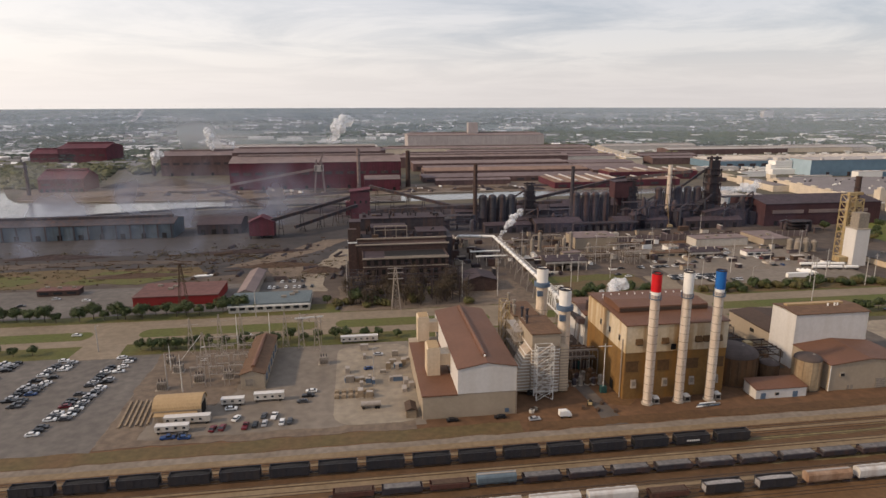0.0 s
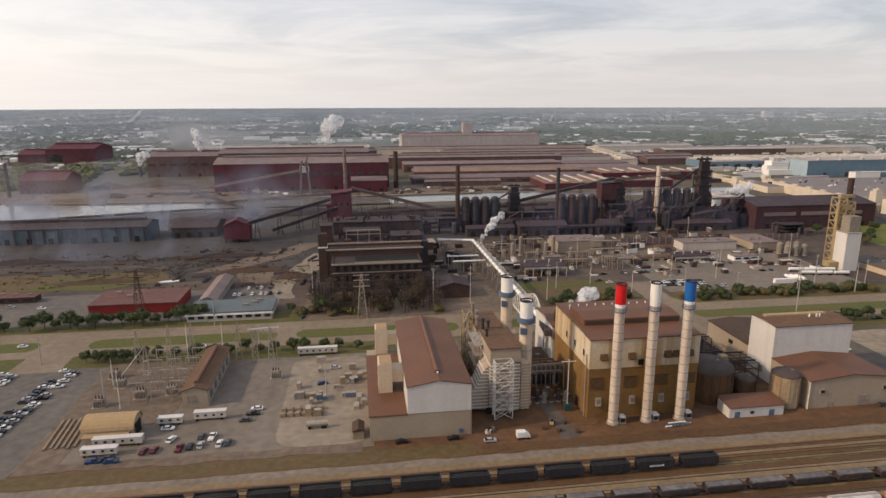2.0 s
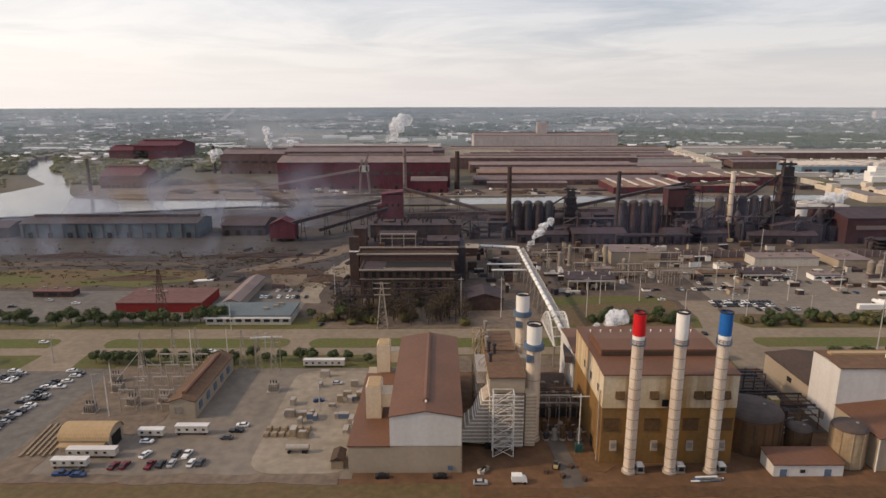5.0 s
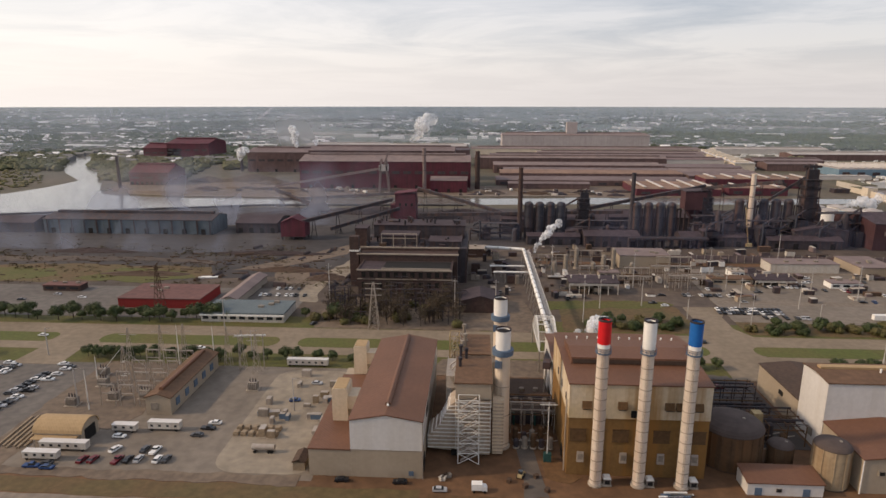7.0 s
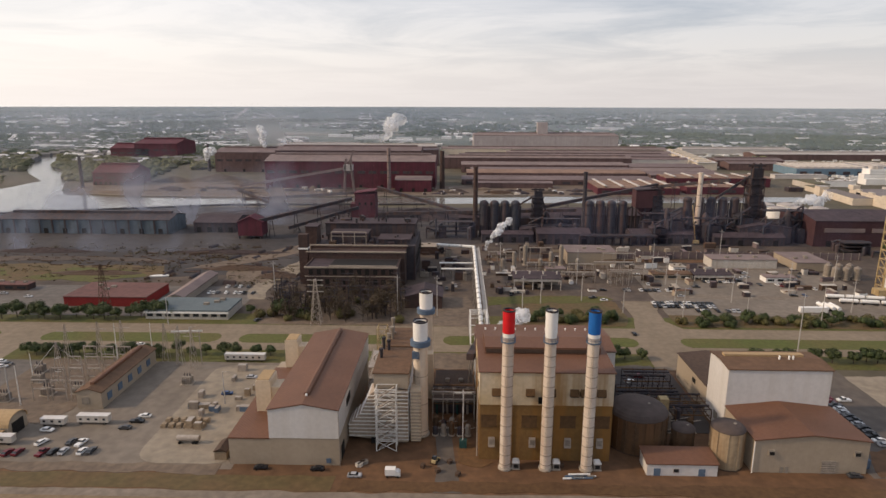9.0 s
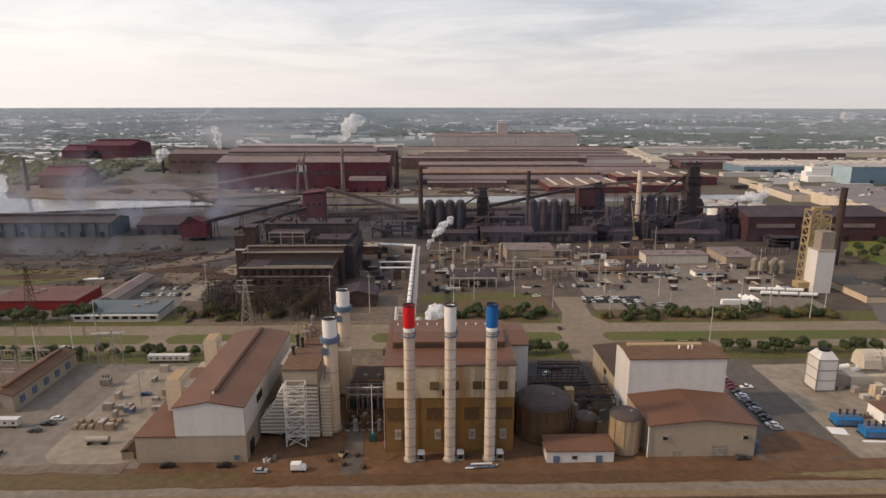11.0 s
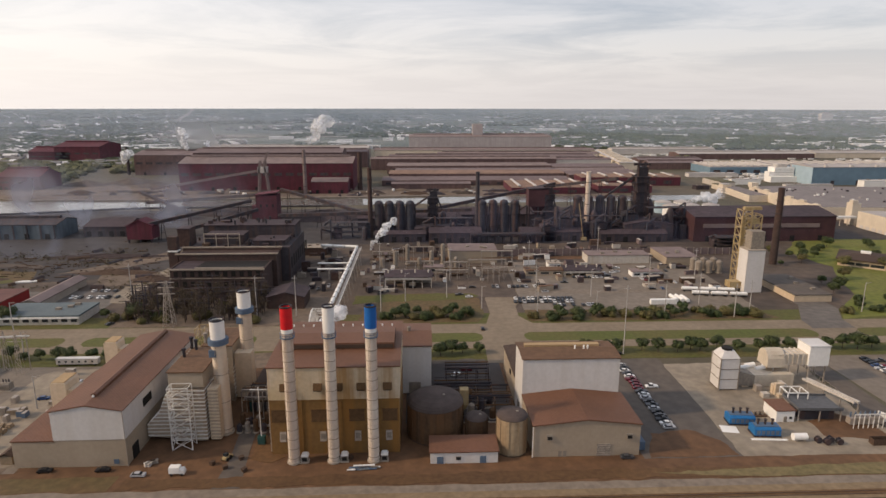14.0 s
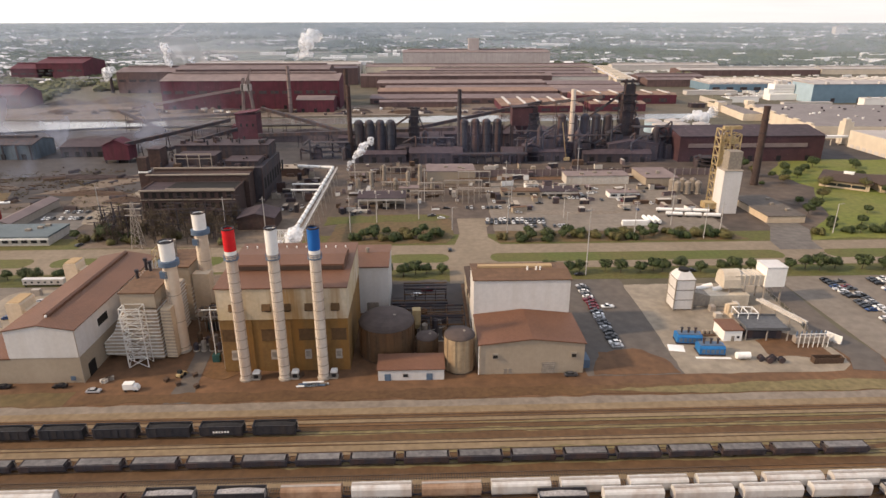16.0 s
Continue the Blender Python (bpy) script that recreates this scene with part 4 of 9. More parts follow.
def heat_recovery():
    """Ribbed boiler casing with sloped inlet duct, rooftop block and stair tower in front."""
    t = thing("heat_recovery_boiler", "white ribbed boiler casing with brown-topped block", "boiler", 70.3, 233.5)
    part("casing", S().box(0, 11.7, 0, 28, 0.8, 21.0), M_CASING, t)
    for k in range(14):
        z = 1.6 + k * 1.42
        part("rib", S().box(-0.25, 11.95, -0.3, 28.2, z, z + 0.34), M_WSTEEL, t)
    part("upper_block", S().box(-0.2, 11.9, -0.2, 22, 21.6, 27.2), M_BEIGE, t, "beige upper block")
    part("block_roof", S().box(-0.6, 12.3, -0.6, 22.4, 27.2, 27.7), M_ROOF2, t)
    part("inlet_duct", S().ext_y([(-9.8, 2.0), (0, 1.0), (0, 20.0), (-2.4, 18.0), (-5.4, 11.0), (-9.8, 6.6)], 1.5, 11), M_CASING, t, "sloped white inlet duct")
    for k in range(12):
        z = 2.2 + k * 1.42
        xl = -9.9 if z < 6.6 else (-9.9 + (z - 6.6) if z < 11 else -5.5 + (z - 11) * 0.43)
        part("duct_rib", S().box(xl, -0.3, 1.2, 11.2, z, z + 0.3), M_WSTEEL, t)
    part("mouth", S().box(-1.6, 0.8, -0.3, 0.1, 0.3, 2.5), M_DARK, t)
    for k, (x, y) in enumerate(((1, 13), (3, 20), (1, 21))):
        part("roof_silencer", S().cyl(x, y, [(27.7, 0.55), (30.0 + k * 0.7, 0.55), (30.2 + k * 0.7, 0.8), (31.1 + k * 0.7, 0.8)], 10), M_DSTEEL, t)
    pipes = S()
    for k in range(4):
        pipes.bar((-0.9 - 0.6 * k, 14 + k * 2, 0), (-0.9 - 0.6 * k, 14 + k * 2, 22 + k), 0.5, n=8)
        pipes.bar((-0.9 - 0.6 * k, 14 + k * 2, 22 + k), (1, 14 + k * 2, 27.9), 0.5, n=8)
    part("riser_pipes", pipes, M_STEEL, t)
    for z in (14.5, 19, 23.5):
        plat = S()
        plat.box(-4, 0, 13, 29, z, z + 0.25)
        plat.bar((-4, 13, z + 1.1), (-4, 29, z + 1.1), 0.12)
        for k in range(6):
            plat.bar((-4, 13 + k * 3.2, z - 4.5), (-4, 13 + k * 3.2, z + 1.1), 0.15)
        part("access_platform", plat, M_STEEL, t)
    s = thing("stair_tower", "white cross-braced steel stair tower", "stair tower", 71.2, 228.6)
    lattice(s, 0, 7.0, 0, 4.2, 0, 23.4, 6, 0.3)
    # casing on the stack's foot and the twin unit behind
    c = thing("stack_casing", "cream ribbed casing round the chimney foot", "casing", 82.9, 234.5)
    part("body", S().box(0, 3.6, 0, 6, 0.6, 20.5), M_CREAM, c)
    for k in range(15):
        part("rib", S().box(-0.15, 3.7, -0.3, 0, 1.2 + k * 1.3, 1.65 + k * 1.3), M_CASING, c)
    ringed_stack("boiler_stack", "cream boiler stack with blue-grey platform rings", 86.1, 240.8, 44.4, 2.5, M_WPAINT, "boiler stacks", rings=3, base_r=2.75, body=M_CREAMSTACK, band="wide")
    ringed_stack("boiler_stack", "cream boiler stack with blue-grey platform rings", 86.4, 274.6, 44.8, 2.6, M_WPAINT, "boiler stacks", rings=3, base_r=2.8, body=M_CREAMSTACK, band="wide")
    t2 = thing("heat_recovery_boiler", "beige boiler block with brown flat roof", "boiler", 70.5, 266)
    part("casing", S().box(0, 12.0, 0, 22, 0, 16), M_CASING, t2)
    part("upper_block", S().box(0.2, 12, 0.5, 21, 16, 23.6), M_BEIGE, t2)
    part("block_roof", S().box(0, 12.3, 0.2, 21.3, 23.6, 24.1), M_ROOF2, t2)
    for k in range(8):
        part("rib", S().box(12.0, 12.25, 0, 22, 1.5 + k * 1.8, 1.9 + k * 1.8), M_WSTEEL, t2)
    part("side_casing", S().box(12.3, 19, 2, 7, 0.5, 20), M_CREAM, t2)
    lattice(t2, -4.2, -0.4, 6, 12, 0, 29, 6, 0.28, M_YELLOW, True)
    for k in range(4):
        part("steam_riser", S().bar((-3.2 + k * 0.9, 13.2, 0), (-3.2 + k * 0.9, 13.2, 22 + 2 * k), 0.45, n=8), (M_STEEL, M_RUSTTANK)[k % 2], t2)
        part("riser_elbow", S().bar((-3.2 + k * 0.9, 13.2, 22 + 2 * k), (3, 13.2, 24.6), 0.45, n=8), M_STEEL, t2)
    for k, (x, y) in enumerate(((1, 3), (2, 8), (1.5, 16))):
        part("roof_silencer", S().cyl(x, y, [(24, 0.6), (27 + k, 0.6), (27.3 + k, 0.9), (28.5 + k, 0.9)], 10), M_EQUIP, t2)


heat_recovery()


def pipe_rack(name, label, x0, x1, y0, y1, h, npipes, mat=None, cat="pipe rack", bents=5, levels=2):
    t = thing(name, label, cat, x0, y0)
    w, d = x1 - x0, y1 - y0
    for k in range(bents):
        f = k / (bents - 1)
        for yy in (0, d):
            part("post", S().bar((w * f, yy, 0), (w * f, yy, h), 0.3), mat or M_STEEL, t)
        b = S()
        for q in range(levels):
            b.bar((w * f, 0, h - q * h * 0.4), (w * f, d, h - q * h * 0.4), 0.3)
        part("cross_beam", b, mat or M_STEEL, t)
    for k in range(npipes):
        yy = d * (k + 0.5) / npipes
        z = h + 0.3 - (k % levels) * h * 0.4
        part("pipe", S().bar((-0.5, yy, z), (w + 0.5, yy, z), 0.3 + 0.25 * (k % 3), n=8), ((M_DSTEEL2, M_RUSTTANK, M_DSTEEL) if mat in (M_RUSTTANK, M_DSTEEL2) else (M_EQUIP, M_RUSTTANK, M_STEEL))[k % 3], t)
    return t


pipe_rack("pipe_rack", "grey steel pipe rack between the boilers", 90, 106, 250, 256, 11, 7)
pipe_rack("pipe_rack", "low sooty pipe rack between the boilers", 90, 106, 262, 268, 7, 6, M_DSTEEL2)
ax = thing("pump_house", "dark pump house between the boilers", "pump house", 90.5, 257)
part("wall", S().box(0, 15, 0, 26, 0, 6), M_DSTEEL2, ax)
part("roof", S().box(-0.3, 15.3, -0.3, 26.3, 6, 6.4), M_DARKROOF, ax)
for k in range(5):
    part("roof_fan", S().cyl(2 + k * 2.8, 6 + (k % 2) * 9, [(6.4, 1.0), (7.6, 1.0), (7.8, 0.6)], 10), M_EQUIP, ax)
for k in range(4):
    part("wall_duct", S().bar((1 + k * 4, -0.8, 0), (1 + k * 4, -0.8, 5 + k % 2), 0.9, n=8), (M_GREENBOX, M_STEEL)[k % 2], ax)
gp = thing("lamp_post", "slim white lamp post with cross arms", "lamp post", 101.5, 232)
part("post", S().bar((0, 0, 0), (0, 0, 22), 0.3), M_WSTEEL, gp)
part("arm", S().bar((-3, 0, 21), (3, 0, 21), 0.25), M_WSTEEL, gp)
part("valve_box", S().box(-1.2, 1.4, -1, 1, 0, 3), M_GREENBOX, gp, "dark green valve box")
for k in range(9):
    jr = random.Random(k)
    v = thing("plant_vessel", "dark vessel and pipework in the shaded plant gap", "vessel", 91.5 + (k % 5) * 3, 240 + (k // 5) * 5, 0, group="plant vessels")
    part("shell", S().cyl(0, 0, [(0.6, 1.0), (3 + k % 3, 1.0), (3.6 + k % 3, 0.4)], 12), (M_DSTEEL2, M_EQUIP, M_RUSTTANK)[k % 3], v)
    part("stand", S().cyl(0, 0, [(0, 1.2), (0.6, 1.2)], 12), M_CONC, v)
    part("outlet_pipe", S().bar((0, 0, 2.5), (2.6, 0.8, 2.8), 0.3, n=6), M_STEEL, v)
pipe_rack("pipe_rack", "rusty pipe rack behind the tanks", 168, 194, 246, 260, 8, 9, M_RUSTTANK)
pipe_rack("pipe_rack", "low pipe rack behind the tanks", 165, 188, 262, 272, 6, 7, M_DSTEEL2)
pipe_rack("pipe_rack", "sooty pipe rack beside the workshop wing", 170, 188, 274, 282, 9, 6, M_DSTEEL2)
for k in range(10):
    v = thing("plant_vessel", "dark vessel behind the rusting tanks", "vessel", 170 + (k % 5) * 4.2, 247 + (k // 5) * 9 + (k % 2) * 2, 0, group="plant vessels")
    part("shell", S().cyl(0, 0, [(0.6, 1.3), (4 + k % 4, 1.3), (4.7 + k % 4, 0.5)], 12), (M_DSTEEL2, M_RUSTTANK, M_EQUIP)[k % 3], v)
    part("stand", S().cyl(0, 0, [(0, 1.5), (0.6, 1.5)], 12), M_CONC, v)
    part("outlet_pipe", S().bar((0, 0, 3), (4.2, 0.6, 3.4), 0.35, n=6), M_STEEL, v)
yd = thing("tank_yard_slab", "dark slab round the tanks", "slab", 166, 244)
part("slab", S().box(-13, 30, 0, 56, 0, 0.12), M_SOOT, yd)
part("kerb", S().box(-0.3, 22.3, -0.3, 0, 0, 0.4), M_CONC, yd)


def tank(x, y, r, h, dome, mat, label, group="storage tanks"):
    t = thing("storage_tank", label, "tank", x, y, 0, group=group)
    s = S().cyl(0, 0, [(0, r), (h, r)], 40)
    s.smooth = False
    part("shell", s, mat, t)
    part("dome", S().cyl(0, 0, [(h, r + 0.15), (h + 0.25, r + 0.15)] + [(h + 0.25 + dome * math.sin(a), r * math.cos(a)) for a in (0.25, 0.5, 0.8, 1.1, 1.35, 1.5)], 40), M_TANKTOP, t)
    for k in range(int(2 * r)):
        a = 2 * math.pi * k / int(2 * r)
        part("stiffener", S().bar(((r + 0.08) * math.cos(a), (r + 0.08) * math.sin(a), 0), ((r + 0.08) * math.cos(a), (r + 0.08) * math.sin(a), h), 0.3), mat, t)
    part("base_ring", S().cyl(0, 0, [(0, r + 0.35), (0.25, r + 0.35)], 32), M_RUST, t)
    part("manhole", S().cyl(0.3 * r, -0.2 * r, [(h + dome * 0.8, 0.5), (h + dome * 0.95 + 0.4, 0.5)], 10), M_EQUIP, t)
    return t


tank(164.2, 238.0, 10.3, 12.5, 3.4, M_RUSTTANK, "large rusting steel tank with a shallow dome")
tank(190.8, 225.0, 5.4, 13.2, 1.9, M_PALETANK, "tall stained tank with a low dome")
tank(179.2, 233.5, 4.0, 8.0, 1.4, M_RUSTTANK, "small rusting tank between larger ones")
bt = thing("silo_box", "ochre hopper on steel legs", "hopper", 173.8, 243)
part("bin", S().box(0, 3.2, 0, 3.2, 8, 14), M_YELLOW, bt)
part("cone", S().rings([[(0, 0, 8), (3.2, 0, 8), (3.2, 3.2, 8), (0, 3.2, 8)], [(1.2, 1.2, 5.5), (2, 1.2, 5.5), (2, 2, 5.5), (1.2, 2, 5.5)]]), M_YELLOW, bt)
for x, y in ((0.2, 0.2), (3, 0.2), (3, 3), (0.2, 3)):
    part("leg", S().bar((x, y, 0), (x, y, 8), 0.3), M_STEEL, bt)


def white_shed():
    t = thing("white_shed", "long low white shed with a brown roof", "shed", 162, 216.6)
    part("wall", S().ext_x([(0, 0), (8.4, 0), (8.4, 5.4), (0, 4.2)], 0, 23), M_WHITE, t)
    part("roof", S().ext_x([(-0.4, 4.15), (8.7, 5.4), (8.7, 5.75), (-0.4, 4.5)], -0.4, 23.4), M_ROOF, t)
    for x in (2.2, 16.8):
        d = part("door", S().box(x, x + 2.2, -0.15, 0, 0, 2.6), M_BLUEGREY, t, "grey-blue door")
        part("handle", S().box(x + 1.9, x + 2.0, -0.22, -0.15, 1.1, 1.3), M_STEEL, d)
    siding_window(t, 9.5, 0, 1.4, 1.6, 1.1)


white_shed()


def east_building():
    b = thing("workshop_building", "beige workshop with brown gabled roof and tall white rear block", "workshop", 197.6, 219.4)
    w = 37.2
    part("front_wall", S().ext_y([(0, 0), (w, 0), (w, 11.8), (w / 2, 13.7), (0, 11.8)], 0, 23.6), M_BEIGE, b)
    part("front_roof", S().ext_y([(-0.5, 11.7), (w / 2, 13.75), (w + 0.5, 11.7), (w + 0.5, 12.1), (w / 2, 14.15), (-0.5, 12.1)], -0.5, 23.6), M_ROOF, b)
    part("rear_block", S().box(-0.3, w - 0.6, 23.6, 40.2, 0, 26.0), M_WHITE, b, "tall white sided block")
    part("rear_roof", S().ext_x([(23.2, 26.0), (31.9, 26.9), (40.6, 26.0), (40.6, 26.4), (31.9, 27.3), (23.2, 26.4)], -0.7, w - 0.2), M_ROOF2, b)
    vent = part("roof_ridge_vent", S().box(2, w - 6, 33.5, 36, 26.6, 27.9), M_TANROOF, b)
    for k, x in enumerate((21, 24.5, 26)):
        part("vent_pipe", S().cyl(x, 31, [(26.5, 0.35), (28.6, 0.35)], 8), M_WPAINT, b)
    part("rear_wing", S().box(-0.2, 24, 40.25, 73.5, 0, 11.2), M_BEIGE, b, "low beige rear wing")
    part("wing_roof", S().ext_y([(-0.6, 11.2), (12, 12.4), (24.4, 11.2), (24.4, 11.6), (12, 12.9), (-0.6, 11.6)], 40.3, 73.9), M_DARKROOF, b)
    part("wing_louvre", S().box(-0.5, -0.2, 52, 55, 7.0, 8.8), M_DARK, b)
    part("side_louvre", S().box(-0.6, -0.3, 29, 32, 3, 6), M_EQUIP, b)
    d = part("roller_door", S().box(22.2, 27, -0.2, 0, 0, 4.6), M_EQUIP, b, "grey roller door")
    for k in range(5):
        part("door_slat", S().box(22.3, 26.9, -0.28, -0.2, 0.5 + k * 0.85, 0.65 + k * 0.85), M_STEEL, d)
    for x in (5.5, 33.4):
        v = part("wall_vent", S().ext_x([(-0.7, 6.6), (0, 6.4), (0, 8.4), (-0.2, 8.4)], x - 1, x + 1), M_EQUIP, b)
        part("vent_mouth", S().box(x - 0.8, x + 0.8, -0.66, -0.5, 6.7, 7.9), M_DARK, v)
    for x in (10.5, 8.8):
        part("door", S().box(x, x + 1.1, -0.12, 0, 0, 2.2), M_EQUIP, b)
    part("downpipe", S().bar((-0.3, -0.3, 0), (-0.3, -0.3, 11.8), 0.25), M_WPAINT, b)
    part("lean_to", S().box(w, w + 3.2, 3, 9, 0, 3.2), M_BLUEGREY, b)


east_building()
# ---- gas turbine yard ----
def turbine_yard():
    c = thing("cooling_stack", "white panelled square exhaust stack with steel edges", "exhaust stack", 286.2, 267.5)
    for k in range(3):
        part("panel_tier", S().box(0, 8.2, 0, 8.2, 0.6 + k * 4.6, 4.9 + k * 4.6), M_WHITE, c)
        part("tier_band", S().box(-0.15, 8.35, -0.15, 8.35, 4.9 + k * 4.6, 5.2 + k * 4.6), M_EQUIP, c)
    part("hood", S().rings([[(0, 0, 14.4), (8.2, 0, 14.4), (8.2, 8.2, 14.4), (0, 8.2, 14.4)], [(1.8, 1.8, 17.2), (6.4, 1.8, 17.2), (6.4, 6.4, 17.2), (1.8, 6.4, 17.2)]]), M_WHITE, c)
    part("mouth", S().cyl(4.1, 4.1, [(17.2, 2.2), (18.2, 2.2)], 16), M_DARK, c)
    for x, y in ((0, 0), (8.2, 0), (8.2, 8.2), (0, 8.2)):
        part("corner_post", S().bar((x, y, 0), (x, y, 14.6), 0.4), M_EQUIP, c)
    g = thing("gas_turbine", "cream gas turbine intake with round hood and white filter house", "gas turbine", 312, 266)
    part("intake_duct", S().box(3, 16, 8, 15, 8.5, 13.2), M_PALECREAM, g)
    for k in range(5):
        part("duct_rib", S().box(5 + k * 2.2, 5.4 + k * 2.2, 7.7, 15.3, 8.2, 13.6), M_DUSTYWHITE, g)
    hood = S()
    hood.rings([[(-2 + 7.5 * u, 7.5 + 4 - 4.2 * math.cos(a), 7.5 + 5.5 * max(0, math.sin(a)) + (2 if math.sin(a) > 0.2 else 0)) for a in [math.pi * i / 9 for i in range(10)]] for u in (0, 0.35, 0.7, 1)])
    part("hood", hood, M_PALECREAM, g, "rounded cream hood")
    part("filter_house", S().box(16, 25, 7, 16, 8, 17), M_WPAINT, g, "white filter house")
    part("filter_roof", S().box(15.8, 25.2, 6.8, 16.2, 17, 17.3), M_WHITE, g)
    for x in (1, 8, 17, 24.4):
        for y in (8, 15):
            part("leg", S().bar((x, y, 0), (x, y, 8.4), 0.5), M_STEEL, g)
    part("enclosure", S().box(-9, 9, 5, 13, 0, 5.2), M_PALECREAM, g)
    part("exhaust_duct", S().ext_y([(-18, 1), (-9, 0.6), (-9, 5.4), (-18, 8)], 4, 10), M_EQUIP, g)
    for k, (x, y) in enumerate(((-12, 12), (-8, 14), (-5, 11), (0, 14))):
        part("silencer", S().bar((x, y, 5.5), (x + 4, y, 6.2), 2.0 + 0.3 * (k % 2), n=12), M_WPAINT, g)
    p = thing("roofed_platform", "grey flat-decked equipment platform on steel legs", "platform", 304, 240, 0, -3)
    part("deck", S().box(0, 17, 0, 12, 4.6, 5.1), M_SLATE, p)
    ed = S()
    ed.bar((0, 0, 5.4), (17, 0, 5.4), 0.3, 1.0).bar((0, 12, 5.4), (17, 12, 5.4), 0.3, 1.0).bar((0, 0, 5.4), (0, 12, 5.4), 0.3, 1.0)
    part("parapet", ed, M_SLATE, p)
    for x in (0.4, 8.5, 16.6):
        for y in (0.4, 11.6):
            part("leg", S().bar((x, y, 0), (x, y, 4.6), 0.4), M_STEEL, p)
    part("stored_box", S().box(2, 15, 2, 10, 0, 3.4), M_DSTEEL2, p)
    fr = S()
    for x in (0.4, 4.4, 8.4):
        fr.bar((x, 9, 5), (x, 9, 7.6), 0.3).bar((x, 15, 5), (x, 15, 7.6), 0.3).bar((x, 9, 7.6), (x, 15, 7.6), 0.3)
    fr.bar((0.4, 9, 7.6), (8.4, 9, 7.6), 0.3).bar((0.4, 15, 7.6), (8.4, 15, 7.6), 0.3)
    part("pipe_frame", fr, M_WPAINT, p)
    d = thing("bus_duct", "long cream bus duct on legs", "duct", 322, 240)
    part("duct", S().bar((0, 24, 6.5), (7, 2, 6.5), 1.1, 1.0), M_DUSTYWHITE, d)
    part("duct", S().bar((-1.8, 24, 6.5), (5.2, 2, 6.5), 0.9, 0.8), M_DUSTYWHITE, d)
    for k in range(4):
        part("leg", S().bar((k * 2.2 + 0.2, 23 - k * 7, 0), (k * 2.2 + 0.2, 23 - k * 7, 5.9), 0.35), M_STEEL, d)
    h = thing("control_hut", "small white hut with a brown roof", "hut", 295.5, 240)
    part("wall", S().box(0, 7.2, 0, 9, 0, 4.6), M_WPAINT, h)
    part("roof", S().box(-0.4, 7.6, -0.4, 9.4, 4.6, 5.0), M_ROOF, h)
    part("door", S().box(3, 4.2, -0.15, 0, 0, 2.3), M_EQUIP, h)
    part("window", S().box(5.2, 6.2, -0.12, 0, 1.2, 2.2), M_GLASS, h)
    sk = thing("pipe_skid", "rusty pipe skid on the pad", "skid", 288.5, 244)
    part("frame", S().box(0, 6, 0, 3.5, 0, 0.5), M_RUST, sk)
    for k in range(3):
        part("pump", S().cyl(1.2 + k * 1.8, 1.7, [(0.5, 0.6), (1.8, 0.6), (2.2, 0.3)], 10), M_EQUIP, sk)
    for x, y, rz in ((276.5, 238.5, -6), (281.5, 229.5, -4)):
        b = thing("generator_unit", "bright blue mobile generator unit on pads", "generator", x, y, 0, rz, group="blue generators")
        part("body", S().ext_x([(0, 0.6), (5.2, 0.6), (5.2, 3.0), (4.6, 3.6), (0.6, 3.6), (0, 3.0)], 0, 9.5), M_TARP, b)
        part("top_panel", S().box(0.6, 8.9, 1.0, 4.2, 3.6, 3.9), M_BLUEGREY, b)
        for k in range(3):
            part("exhaust", S().cyl(2 + k * 2.6, 2.6, [(3.6, 0.4), (5.6, 0.4), (5.7, 0.6), (6, 0.6)], 10), M_DSTEEL, b)
        for k in range(5):
            part("side_louvre", S().box(0.8 + k * 1.7, 2.0 + k * 1.7, -0.1, 0, 1.0, 2.6), M_BLUEGREY, b)
        part("skid", S().box(-0.2, 9.7, -0.2, 5.4, 0, 0.6), M_DSTEEL, b)
    single("spread_sheet", S().box(0, 6, 0, 5, 0, 0.1), M_WPAINT, "white sheeting laid on the pad", "sheet", x=271.5, y=233.5, rz=-12)
    single("spread_sheet", S().box(0, 13, 0, 1.2, 0, 0.1), M_WPAINT, "white sheeting laid on the pad", "sheet", x=279.5, y=227.4, rz=-4)
    tk = thing("white_tank", "white horizontal tank on saddles", "tank", 294, 226.5)
    part("shell", S().bar((0, 0, 1.6), (5, 0, 1.6), 2.6, n=16), M_WPAINT, tk)
    for x in (1, 4):
        part("saddle", S().box(x - 0.3, x + 0.3, -1, 1, 0, 0.9), M_CONC, tk)
    for k in range(4):
        r = thing("cable_reel", "dark cable reel lying on its side", "reel", 302.5 + (k % 2) * 2.4 + (k // 2) * 4.5, 225 - (k % 2) * 1.5, 0, group="cable reels")
        part("flange", S().bar((0, -0.8, 1.2), (0, -0.6, 1.2), 2.4, n=14), M_DSTEEL2, r)
        part("flange", S().bar((0, 0.6, 1.2), (0, 0.8, 1.2), 2.4, n=14), M_DSTEEL2, r)
        part("drum", S().bar((0, -0.6, 1.2), (0, 0.6, 1.2), 1.6, n=12), M_DSTEEL, r)
    bx = thing("open_skip", "rusty open-topped skip container", "skip", 321, 222)
    part("base", S().box(0, 11, 0, 2.6, 0, 0.3), M_RUST, bx)
    for a in ((0, 11, 0, 0.15), (0, 11, 2.45, 2.6), (0, 0.15, 0.15, 2.45), (10.85, 11, 0.15, 2.45)):
        part("side", S().box(*a, 0.3, 2.3), M_RUST, bx)
    # open-air switchgear
    sg = thing("switchgear", "white and grey outdoor switchgear with bushings", "switchgear", 322, 236)
